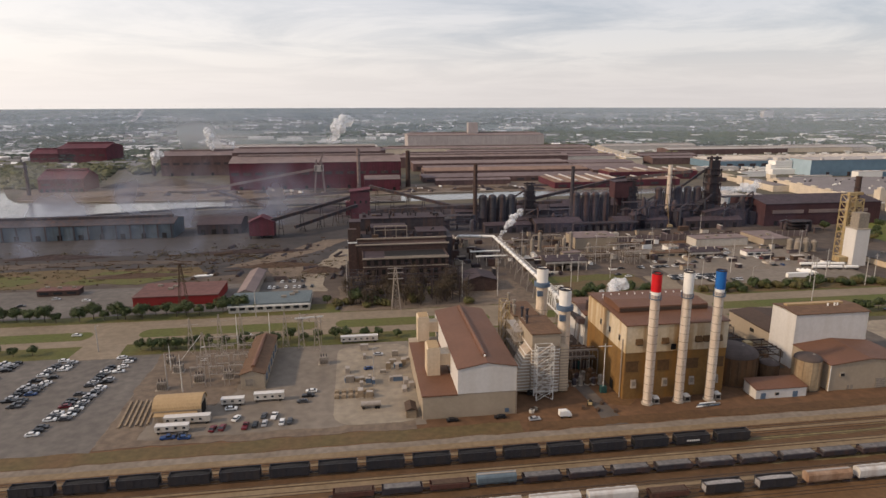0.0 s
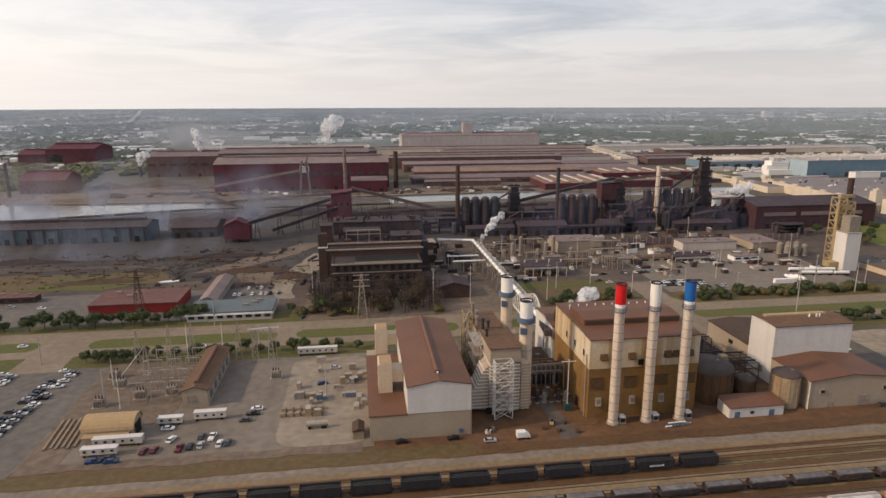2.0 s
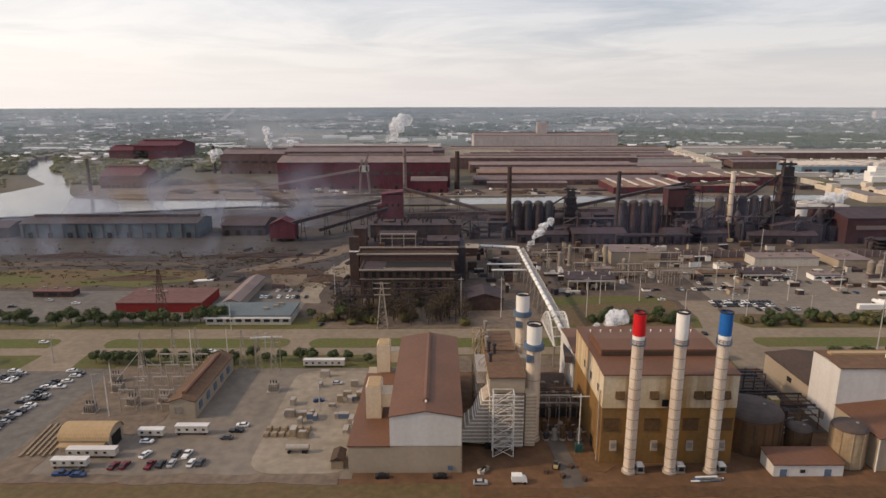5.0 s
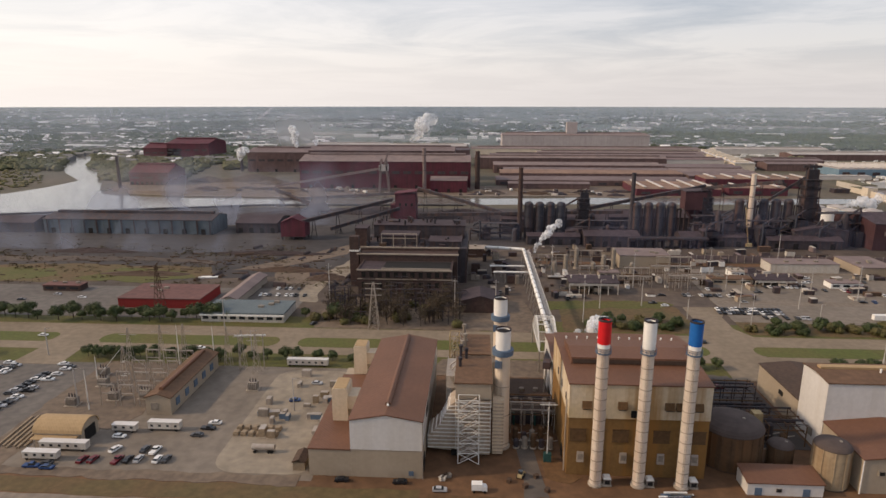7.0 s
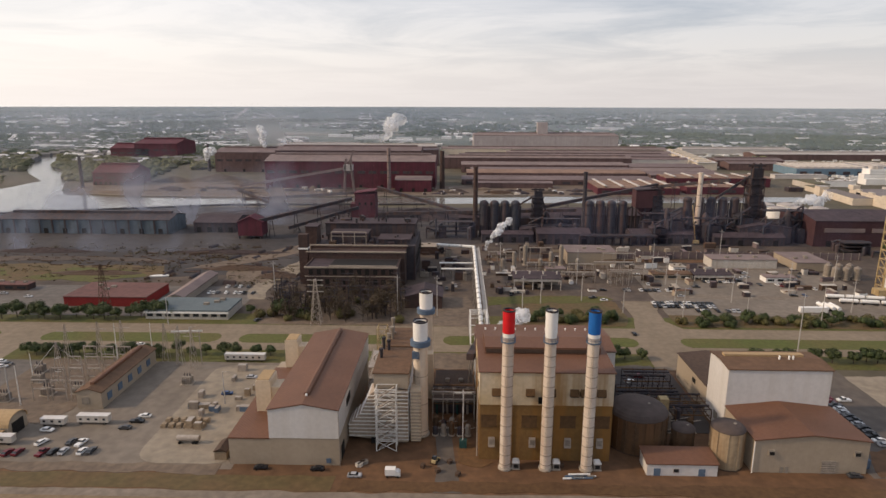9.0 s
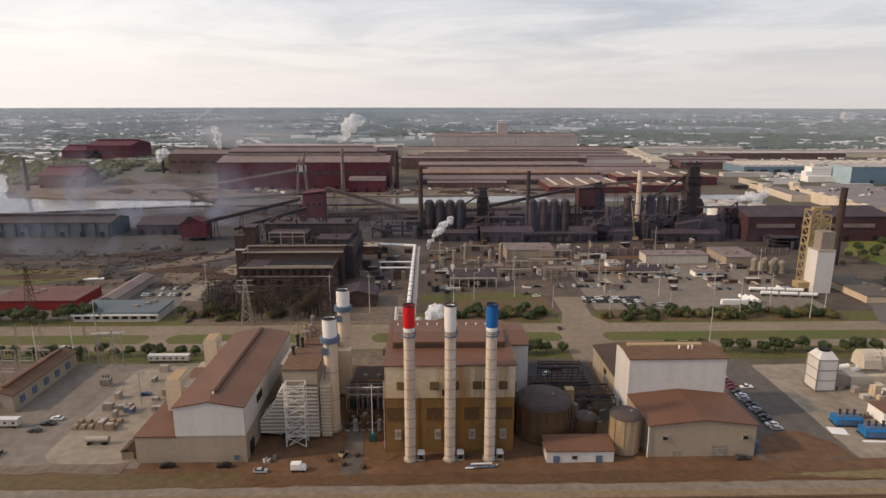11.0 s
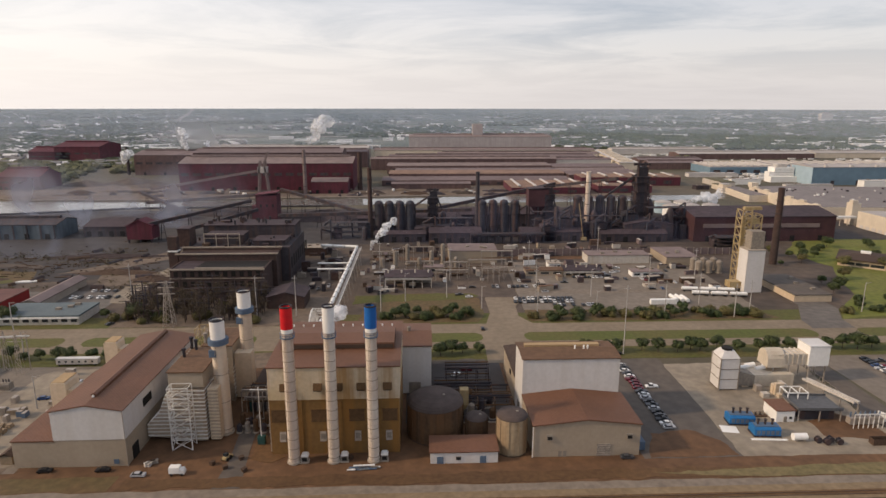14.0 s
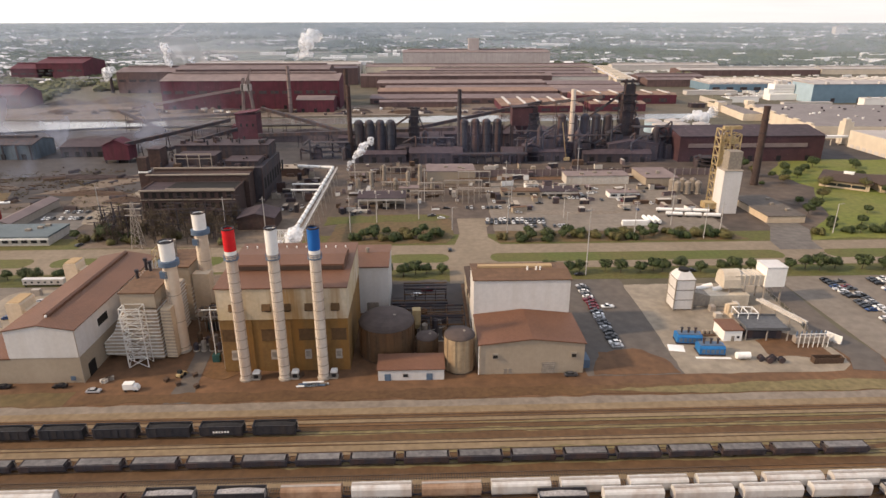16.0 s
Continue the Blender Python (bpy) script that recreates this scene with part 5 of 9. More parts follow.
    for k in range(7):
        x = k * 1.9
        part("transformer_box", S().box(x, x + 1.5, 0, 2.6, 0.6, 3.2), (M_STEEL, M_EQUIP)[k % 2], sg)
        part("bushing", S().cyl(x + 0.7, 1.3, [(3.2, 0.25), (4.2, 0.4), (5.4, 0.15)], 8), M_BLUEGREY, sg)
        part("gantry_post", S().bar((x, -2, 0), (x, -2, 5.8), 0.25), M_WSTEEL, sg)
    part("gantry_beam", S().bar((0, -2, 5.8), (12, -2, 5.8), 0.3), M_WSTEEL, sg)
    single("white_wall_panel", S().box(0, 6.5, 0, 0.4, 0, 3.4), M_WPAINT, "white free-standing wall panel", "panel", x=336.3, y=241, rz=-58)


turbine_yard()
ty = random.Random(14)
for k in range(16):
    x, y = ty.uniform(296, 314), ty.uniform(256, 276)
    e = thing("skid_unit", "pale piped skid unit beside the gas turbine", "skid", x, y, 0, ty.choice((0, 90, 4)), group="skid units")
    w, d, hh = ty.uniform(1.5, 4), ty.uniform(1.2, 2.6), ty.uniform(1.5, 5.5)
    part("casing", S().box(0, w, 0, d, 0.25, hh), ty.choice((M_DUSTYWHITE, M_EQUIP, M_CREAM, M_STEEL)), e)
    part("base", S().box(-0.2, w + 0.2, -0.2, d + 0.2, 0, 0.25), M_CONC, e)
    part("pipe", S().bar((w / 2, d / 2, hh * 0.8), (w / 2 + ty.uniform(2, 5), d / 2, hh * 0.8), 0.4, n=8), M_DUSTYWHITE, e)
for k in range(6):
    f = thing("fence_run", "low chain fence run beside the pad", "fence", 334 + k * 0.6, 248 + k * 8, 0, 86, group="pad fence")
    part("top_rail", S().bar((0, 0, 1.8), (7.6, 0, 1.8), 0.08), M_STEEL, f)
    for q in (0, 3.8, 7.6):
        part("post", S().bar((q, 0, 0), (q, 0, 1.9), 0.12), M_STEEL, f)

# ---- west yard ----
def west_yard():
    h = thing("tan_workshop", "tan-roofed metal workshop with an open end", "workshop", -81, 233)
    arc = [(5 - 5.0 * math.cos(math.pi * k / 10), 4.4 + 3.4 * math.sin(math.pi * k / 10)) for k in range(11)]
    part("wall", S().ext_x([(0, 0), (10, 0)] + [(y, z - 0.1) for y, z in arc[::-1]], 0, 17.5), M_BEIGE, h)
    out = [(5 - 5.4 * math.cos(math.pi * k / 10), 4.2 + 3.9 * math.sin(math.pi * k / 10)) for k in range(11)]
    part("roof", S().ext_x(out[::-1] + arc, -0.4, 18), M_TANROOF, h)
    part("open_end", S().box(17.5, 17.7, 2, 8, 0, 4.8), M_DARK, h)
    for k in range(3):
        part("awning_post", S().bar((2 + k * 6, -3, 0), (2 + k * 6, -3, 3.2), 0.2), M_STEEL, h)
    part("awning", S().box(0.5, 16.5, -3.2, 0, 3.2, 3.4), M_TANROOF, h)
    s = thing("switch_house", "long beige switch house with brown roof and raised ridge", "building", -52, 256)
    part("wall", S().ext_y([(0, 0), (10, 0), (10, 7), (5, 8.6), (0, 7)], 0, 45), M_BEIGE, s)
    part("roof", S().ext_y([(-0.5, 6.9), (5, 8.7), (10.5, 6.9), (10.5, 7.3), (5, 9.1), (-0.5, 7.3)], -0.5, 45.5), M_ROOF2, s)
    part("ridge_vent", S().ext_y([(4.2, 8.8), (5.8, 8.8), (5.8, 9.9), (5, 10.2), (4.2, 9.9)], 3, 42), M_ROOF, s)
    for k in range(5):
        part("louvre", S().box(10, 10.3, 4 + k * 8, 7 + k * 8, 2, 5), M_BLUEGREY, s)
    part("front_louvre", S().box(2, 5, -0.2, 0, 2, 5), M_EQUIP, s)
    for x, y, l, hgt in ((-76, 228.2, 17, 3.4), (-77.5, 222.0, 12, 3.2), (-57.5, 241.5, 9, 3.2), (-44.8, 243.5, 12, 3.6), (-10.5, 303.5, 19, 3.6)):
        t = thing("trailer", "long white box trailer parked in the yard", "trailer", x, y, 0, group="trailers")
        part("box", S().box(0, l, 0, 2.6, 1.0, hgt), M_DUSTYWHITE, t)
        part("roof_edge", S().box(-0.1, l + 0.1, -0.1, 2.7, hgt, hgt + 0.15), M_WHITE, t)
        for k in range(int(l / 3)):
            part("window", S().box(1 + k * 3, 2 + k * 3, -0.08, 0, 1.9, 2.7), M_GLASS, t)
        for xx in (1.2, l - 1.5):
            for yy in (0.1, 2.2):
                part("wheel", S().bar((xx, yy, 0.5), (xx, yy + 0.3, 0.5), 1.0, n=12), M_TYRE, t)
    # transformers, bus gantries and bushings of the substation
    rnd = random.Random(4)
    for gx in (-74, -66, -58):
        for gy in (262, 274, 286, 298):
            g = thing("bus_gantry", "slim galvanised substation gantry with insulators", "gantry", gx, gy, 0, group="substation gantries")
            for xx in (0, 6):
                part("post", S().bar((xx, 0, 0), (xx, 0, 9.5), 0.28), M_STEEL, g)
            part("beam", S().bar((0, 0, 9.2), (6, 0, 9.2), 0.35, 0.5), M_STEEL, g)
            part("low_beam", S().bar((0, 0, 5.4), (6, 0, 5.4), 0.25, 0.3), M_STEEL, g)
            for k in range(3):
                part("insulator", S().cyl(1 + k * 2, 0, [(7.8, 0.1), (8.0, 0.25), (8.4, 0.15), (8.6, 0.25), (9.0, 0.1)], 7), M_EQUIP, g)
    for x, y in ((-83, 300), (-70, 304), (-60, 306), (-30, 300), (-22, 296), (-38, 303)):
        a = thing("lattice_mast", "tall tapering galvanised lattice mast", "mast", x, y, 0, group="substation masts")
        for q in ((-1.6, -1.2), (1.6, -1.2), (1.6, 1.2), (-1.6, 1.2)):
            part("leg", S().bar((q[0], q[1], 0), (q[0] * 0.12, q[1] * 0.12, 19), 0.15), M_STEEL, a)
        br = S()
        for k in range(6):
            f0, f1 = 1 - 0.88 * k / 6, 1 - 0.88 * (k + 1) / 6
            br.bar((-1.6 * f0, -1.2 * f0, k * 19 / 6), (1.6 * f1, -1.2 * f1, (k + 1) * 19 / 6), 0.14)
            br.bar((1.6 * f0, -1.2 * f0, k * 19 / 6), (-1.6 * f1, -1.2 * f1, (k + 1) * 19 / 6), 0.14)
        part("bracing", br, M_STEEL, a)
        part("cross_arm", S().bar((-4, 0, 15.5), (4, 0, 15.5), 0.2), M_STEEL, a)
    for x, y, hgt in ((-76.8, 258, 17), (-61.5, 303, 19), (-88, 282, 12), (-46, 306, 18)):
        q = thing("lightning_pole", "slender pale pole standing in the substation", "pole", x, y, 0, group="substation poles")
        part("pole", S().cyl(0, 0, [(0, 0.28), (hgt, 0.12)], 8), M_WSTEEL, q)
        part("tip", S().cyl(0, 0, [(hgt, 0.06), (hgt + 1.5, 0.03)], 6), M_STEEL, q)
    for x, y, sp_w in ((-71.4, 276, 9.0),):
        q = thing("dead_end_gantry", "A-framed galvanised dead-end gantry with line drops", "gantry", x, y, 0, group="dead-end gantries")
        for k, (dx, dy) in enumerate(((-2.2, -1.5), (2.2, -1.5), (2.2, 1.5), (-2.2, 1.5))):
            part("leg", S().bar((dx, dy, 0), (dx * 0.1, dy * 0.1, 20), 0.24), M_STEEL, q)
        for z in (7, 13):
            f_ = 1 - 0.9 * z / 20
            part("tie", S().bar((-2.2 * f_, -1.5 * f_, z), (2.2 * f_, -1.5 * f_, z), 0.2).bar((-2.2 * f_, 1.5 * f_, z), (2.2 * f_, 1.5 * f_, z), 0.2), M_WSTEEL, q)
        part("stay", S().bar((0, 0, 19.5), (-sp_w, -3, 8.5), 0.22), M_WSTEEL, q)
        part("line_drop", S().bar((0, 0, 19), (sp_w, 2, 9), 0.1).bar((0.3, 0, 17.5), (sp_w, 3, 9), 0.1), M_STEEL, q)
    for x, y in ((-31, 299),):
        q = thing("line_gantry", "tall H-shaped line gantry with a long cross beam", "gantry", x, y, 0, 6, group="line gantries")
        for xx in (0, 11):
            part("post", S().bar((xx, 0, 0), (xx, 0, 17.5), 0.3), M_STEEL, q)
        part("cross_beam", S().bar((-1.5, 0, 16.6), (12.5, 0, 16.6), 0.4, 0.6), M_WSTEEL, q)
        for k in range(3):
            part("insulator", S().cyl(2 + k * 3.5, 0, [(14.6, 0.1), (15, 0.24), (15.6, 0.14), (16.2, 0.24), (16.4, 0.1)], 7), M_EQUIP, q)
    for x, y in ((-86, 262), (-84, 280), (-90, 290), (-72, 268), (-60, 270), (-18, 280)):
        t = thing("power_transformer", "grey oil-filled transformer with radiators", "transformer", x, y, 0, group="transformers")
        part("tank", S().box(-2, 2, -1.4, 1.4, 0.3, 3.4), M_EQUIP, t)
        for k in range(5):
            part("radiator_fin", S().box(-1.8 + k * 0.8, -1.5 + k * 0.8, -2.2, -1.4, 0.6, 3.0), M_STEEL, t)
        for k in range(3):
            part("bushing", S().cyl(-1.2 + k * 1.2, 0, [(3.4, 0.2), (4, 0.32), (5, 0.12)], 8), M_DSTEEL2, t)
        part("plinth", S().box(-2.6, 2.6, -2.4, 2, 0, 0.3), M_CONC, t)
    for k in range(26):
        x, y = rnd.uniform(-8, 20), rnd.uniform(240, 296)
        e = thing("yard_equipment", "grey boxed yard equipment on a concrete plinth", "equipment", x, y, 0, rnd.choice((0, 90, 8)), group="yard equipment")
        w, d, hh = rnd.uniform(1.5, 4.5), rnd.uniform(1.2, 2.5), rnd.uniform(1.2, 3.2)
        part("casing", S().box(0, w, 0, d, 0.2, hh), rnd.choice((M_EQUIP, M_STEEL, M_TIMBER, M_BLUEGREY)), e)
        part("lid", S().box(0.1, w - 0.1, 0.1, d - 0.1, hh, hh + 0.2), M_STEEL, e)
        part("plinth", S().box(-0.2, w + 0.2, -0.2, d + 0.2, 0, 0.2), M_CONC, e)
    for k in range(12):
        x, y = -11 + (k % 6) * 2.9, 243 + (k // 6) * 4
        single("timber_crate", S().box(-1, 1, -1.3, 1.3, 0, 1.1).box(-0.8, 0.8, -1.0, 1.0, 1.1, 1.5), M_TIMBER, "pale timber crate bundle on the pad", "crates", "crate bundles", x, y)
    for k in range(6):
        single("timber_log", S().box(-0.4, 0.4, -11, 11, 0, 0.6), M_TIMBER, "long stack of pale timber poles", "timber stack", "timber stacks", -94 + k * 2.0, 240 + (k % 2), 0, 6)
    st = thing("silver_tank_trailer", "silver tank trailer on the pad", "tank trailer", -1, 232)
    part("barrel", S().bar((0, 0, 1.9), (8, 0, 1.9), 2.2, n=16), M_STEEL, st)
    for x in (1, 6, 7):
        part("wheel", S().bar((x, -1.1, 0.5), (x, 1.1, 0.5), 1.0, n=12), M_TYRE, st)
    wb = thing("timber_hut", "small timber-clad hut beside the hall", "hut", 16.5, 221.5)
    part("wall", S().box(0, 4, 0, 7, 0, 3), M_TIMBER, wb)
    part("roof", S().ext_y([(-0.3, 2.9), (2, 4), (4.3, 2.9), (4.3, 3.2), (2, 4.3), (-0.3, 3.2)], -0.3, 7.3), M_RUST, wb)


west_yard()

# ---- vehicles ----
def make_car(colour, kind="car", far=False):
    mat = CAR_MATS[colour]
    c = thing(kind if kind != "car" else "parked_car", "%s %s parked on the ground" % (colour, "pickup truck" if kind == "pickup" else "saloon car"), "car", 0, -900, 0, group="parked cars")
    L, W = (5.4, 1.95) if kind == "pickup" else (4.7, 1.85)
    prof = [(-L / 2, 0.35), (L / 2, 0.35), (L / 2, 0.75), (L / 2 - 0.25, 0.95), (L * 0.2, 1.0), (-L / 2 + 0.1, 1.02)]
    b = S()
    b.ext_y([(x, z) for x, z in prof], -W / 2, W / 2)
    if kind == "pickup":
        b.ext_y([(0.9, 1.78), (-0.35, 1.78), (-0.35, 1.72), (0.9, 1.72)], -W / 2 + 0.15, W / 2 - 0.15)
        glass = S().ext_y([(-0.45, 1.0), (1.5, 1.0), (0.95, 1.72), (-0.4, 1.72)], -W / 2 + 0.12, W / 2 - 0.12)
    else:
        b.ext_y([(0.55, 1.47), (-1.15, 1.47), (-1.15, 1.42), (0.55, 1.42)], -W / 2 + 0.2, W / 2 - 0.2)
        glass = S().ext_y([(-1.95, 1.0), (1.25, 0.99), (0.6, 1.42), (-1.2, 1.42)], -W / 2 + 0.14, W / 2 - 0.14)
    part("body", b, mat, c)
    part("glasshouse", glass, M_GLASS, c, "dark tinted glass")
    for x in () if far else (-L * 0.3, L * 0.31):
        for y in (-W / 2 + 0.02, W / 2 - 0.22):
            part("wheel", S().bar((x, y, 0.33), (x, y + 0.2, 0.33), 0.66, n=10), M_TYRE, c)
    return c


CARS = {(c, k): make_car(c, k) for c, _ in CAR_PAINTS for k in ("car", "pickup")}
car_rnd = random.Random(11)
FAR_CARS = {(c, k): make_car(c, k, True) for c, _ in CAR_PAINTS for k in ("car", "pickup")}


def car_at(x, y, rz, colour=None, kind=None):
    colour = colour or car_rnd.choices([c for c, _ in CAR_PAINTS], (5.5, 3.5, 5, 5.5, 0.45, 0.35))[0]
    kind = kind or car_rnd.choices(("car", "pickup"), (4, 1))[0]
    return copy_thing((FAR_CARS if y > 365 else CARS)[colour, kind], pose(x, y, 0.01, 0, 0, rz + car_rnd.uniform(-2, 2)))


def car_row(x0, y0, dx, dy, n, p, rz, keep=None):
    for k in range(n):
        x, y = x0 + dx * k, y0 + dy * k
        if car_rnd.random() < p * (1 if keep is None else keep(x, y)):
            car_at(x + car_rnd.uniform(-0.3, 0.3), y, rz + car_rnd.choice((0, 180)))


def clump(x, y):
    return max(0.0, min(1.0, 1.6 * noise.noise(Vector((x * 0.045, y * 0.05, 3))) + 0.72))


for cx in (-117, -122.5, -143.5, -149, -169.5, -175, -196):
    car_row(cx, 228, 0.27, 2.75, 27, 0.92, 5, clump)
for k, c in enumerate(("silver", "black", "white", "dark grey", "white", "red", "red", "red", "red", "dark grey", "white", "silver", "dark grey", "dark grey", "silver", "black", "dark grey", "black", "white", "silver")):
    car_at(252.5 + 0.2 * math.sin(k * 2.1), 294 - k * 3.0, 0 if k % 3 else 180, c, "pickup" if k % 4 == 1 else "car")
car_row(258.5, 238, 0, 2.8, 17, 0.25, 0)
for cx in (372, 377.5, 395, 400.5):
    car_row(cx, 234, 0, 2.75, 24, 0.85, 0)
car_row(219, 397.5, 2.7, 0, 14, 0.95, 90)
car_row(218, 391.5, 2.7, 0, 14, 0.95, 90)
car_row(238, 384, 2.9, 0, 10, 0.75, 90)
car_row(208, 424.5, 2.8, 0, 13, 0.85, 90)
car_row(262, 446, 2.8, 0, 10, 0.75, 90)
car_row(262, 470, 2.9, 0, 12, 0.5, 90)
car_row(300, 440, 2.9, 0, 10, 0.4, 90)
car_row(-60, 410, 2.8, 0, 11, 0.8, 90)
car_row(-56, 424, 2.8, 0, 7, 0.6, 90)
for x, y, rz, c, k in ((-72, 218.6, 5, "blue", "pickup"), (-66, 217.8, 0, "blue", "car"), (-68, 220.2, 180, "dark grey", "car"), (-57, 223, 80, "red", "car"), (-53.5, 223.4, 85, "red", "car"), (-49.5, 230, 70, "white", "car"),
                       (-45, 223.5, 85, "red", "pickup"), (-41.5, 224, 88, "black", "car"), (-38, 224.5, 88, "silver", "car"), (-35, 230, 84, "white", "pickup"), (-31.5, 224.6, 88, "white", "car"), (-28.5, 225, 88, "dark grey", "car"),
                       (-39, 230.6, 86, "dark grey", "car"), (-53, 238.5, 0, "white", "car"), (-23, 246, 0, "black", "pickup"), (-22, 250, 180, "white", "car"), (-25, 241, 180, "dark grey", "car"),
                       (34, 216.6, 4, "black", "car"), (53, 216.4, 182, "black", "car"), (66, 213, 0, "silver", "car"), (3, 270, 10, "blue", "car"), (8, 286, 0, "silver", "car"), (175, 287, 30, "white", "car"), (180, 292, 0, "red", "pickup"),
                       (230, 217.5, 0, "dark grey", "car"), (312, 311, 0, "black", "pickup"), (255, 308, 180, "black", "car"), (-150, 334.5, 0, "white", "car"), (-60, 322, 0, "white", "car"), (-13, 360, 60, "dark grey", "car"),
                       (193, 345, 90, "black", "car"), (-170, 398, 0, "white", "car"), (-190, 404, 0, "silver", "car"), (-205, 392, 10, "dark grey", "car"), (-240, 398, 0, "white", "car"), (-236, 404, 0, "silver", "car")):
    car_at(x, y, rz, c, k)
vr = random.Random(5)
for k in range(22):
    car_at(vr.uniform(225, 350), vr.uniform(412, 476), vr.choice((0, 90, 10, 80)))
for k in range(8):
    car_at(vr.uniform(130, 200), vr.uniform(400, 470), vr.choice((0, 90, 10, 80)))
wt = thing("box_truck", "white box truck parked by the tracks", "truck", 76, 212.5)
part("box", S().box(0, 3.4, 0, 2.3, 0.9, 3.0), M_WPAINT, wt)
part("cab", S().ext_y([(3.4, 0.6), (5.0, 0.6), (5.0, 1.4), (4.5, 2.2), (3.4, 2.2)], 0.1, 2.2), M_WPAINT, wt)
for x in (0.8, 4.2):
    for y in (0.0, 2.0):
        part("wheel", S().bar((x, y, 0.45), (x, y + 0.3, 0.45), 0.9, n=12), M_TYRE, wt)
ld = thing("yellow_loader", "small yellow loader parked in the plant yard", "loader", 92, 222, 0, 70)
part("body", S().ext_y([(-1.6, 0.6), (1.4, 0.6), (1.4, 1.4), (0.4, 1.6), (-1.6, 1.5)], -0.8, 0.8), M_YELLOW, ld)
part("cab", S().box(-0.9, 0.3, -0.7, 0.7, 1.5, 2.6), M_GLASS, ld)
part("bucket", S().ext_y([(1.9, 0.2), (2.7, 0.2), (2.0, 1.1)], -1, 1), M_YELLOW, ld)
part("arm", S().bar((0.6, 0, 1.4), (2.1, 0, 0.7), 0.25), M_YELLOW, ld)
for x in (-1, 0.9):
    for y in (-1.1, 0.75):
        part("wheel", S().bar((x, y, 0.6), (x, y + 0.35, 0.6), 1.2, n=12), M_TYRE, ld)
pl = thing("pipe_pile", "pale pipes and fittings stacked before the boiler house", "pipes", 134, 214.2, 0, 3)
for k in range(7):
    part("pipe", S().bar((k * 0.7, (k % 4) * 0.5 - 0.7, 0.35 + 0.45 * (k % 2)), (7.5 + k * 0.6, (k % 4) * 0.5 - 0.7, 0.35 + 0.45 * (k % 2)), 0.6, n=8), (M_WPAINT, M_BLUEGREY, M_EQUIP)[k % 3], pl)
for k in range(9):
    single("yard_crate", S().box(-0.8, 0.8, -0.6, 0.6, 0, 1.1).box(-0.9, 0.9, -0.7, 0.7, 1.1, 1.25), vr.choice((M_EQUIP, M_DUSTYWHITE, M_RUST, M_RUST, M_GREENBOX)), "small weathered crate or bin in the dirt yard", "crate", "yard crates",
           vr.choice((vr.uniform(62, 100), vr.uniform(62, 160))), vr.uniform(214, 222), 0, vr.uniform(0, 90))

# ---- rolling stock ----
def bogie(parent, x):
    b = part("bogie", S().box(x - 1.3, x + 1.3, -1.1, -0.9, 0.35, 0.8).box(x - 1.3, x + 1.3, 0.9, 1.1, 0.35, 0.8).box(x - 0.3, x + 0.3, -1, 1, 0.5, 0.9), M_DSTEEL, parent)
    for xx in (x - 0.9, x + 0.9):
        ws = S()
        ws.bar((xx, -0.85, 0.46), (xx, -0.7, 0.46), 0.92, n=12).bar((xx, 0.7, 0.46), (xx, 0.85, 0.46), 0.92, n=12).bar((xx, -0.8, 0.46), (xx, 0.8, 0.46), 0.18, n=6)
        part("wheelset", ws, M_RAIL, b)


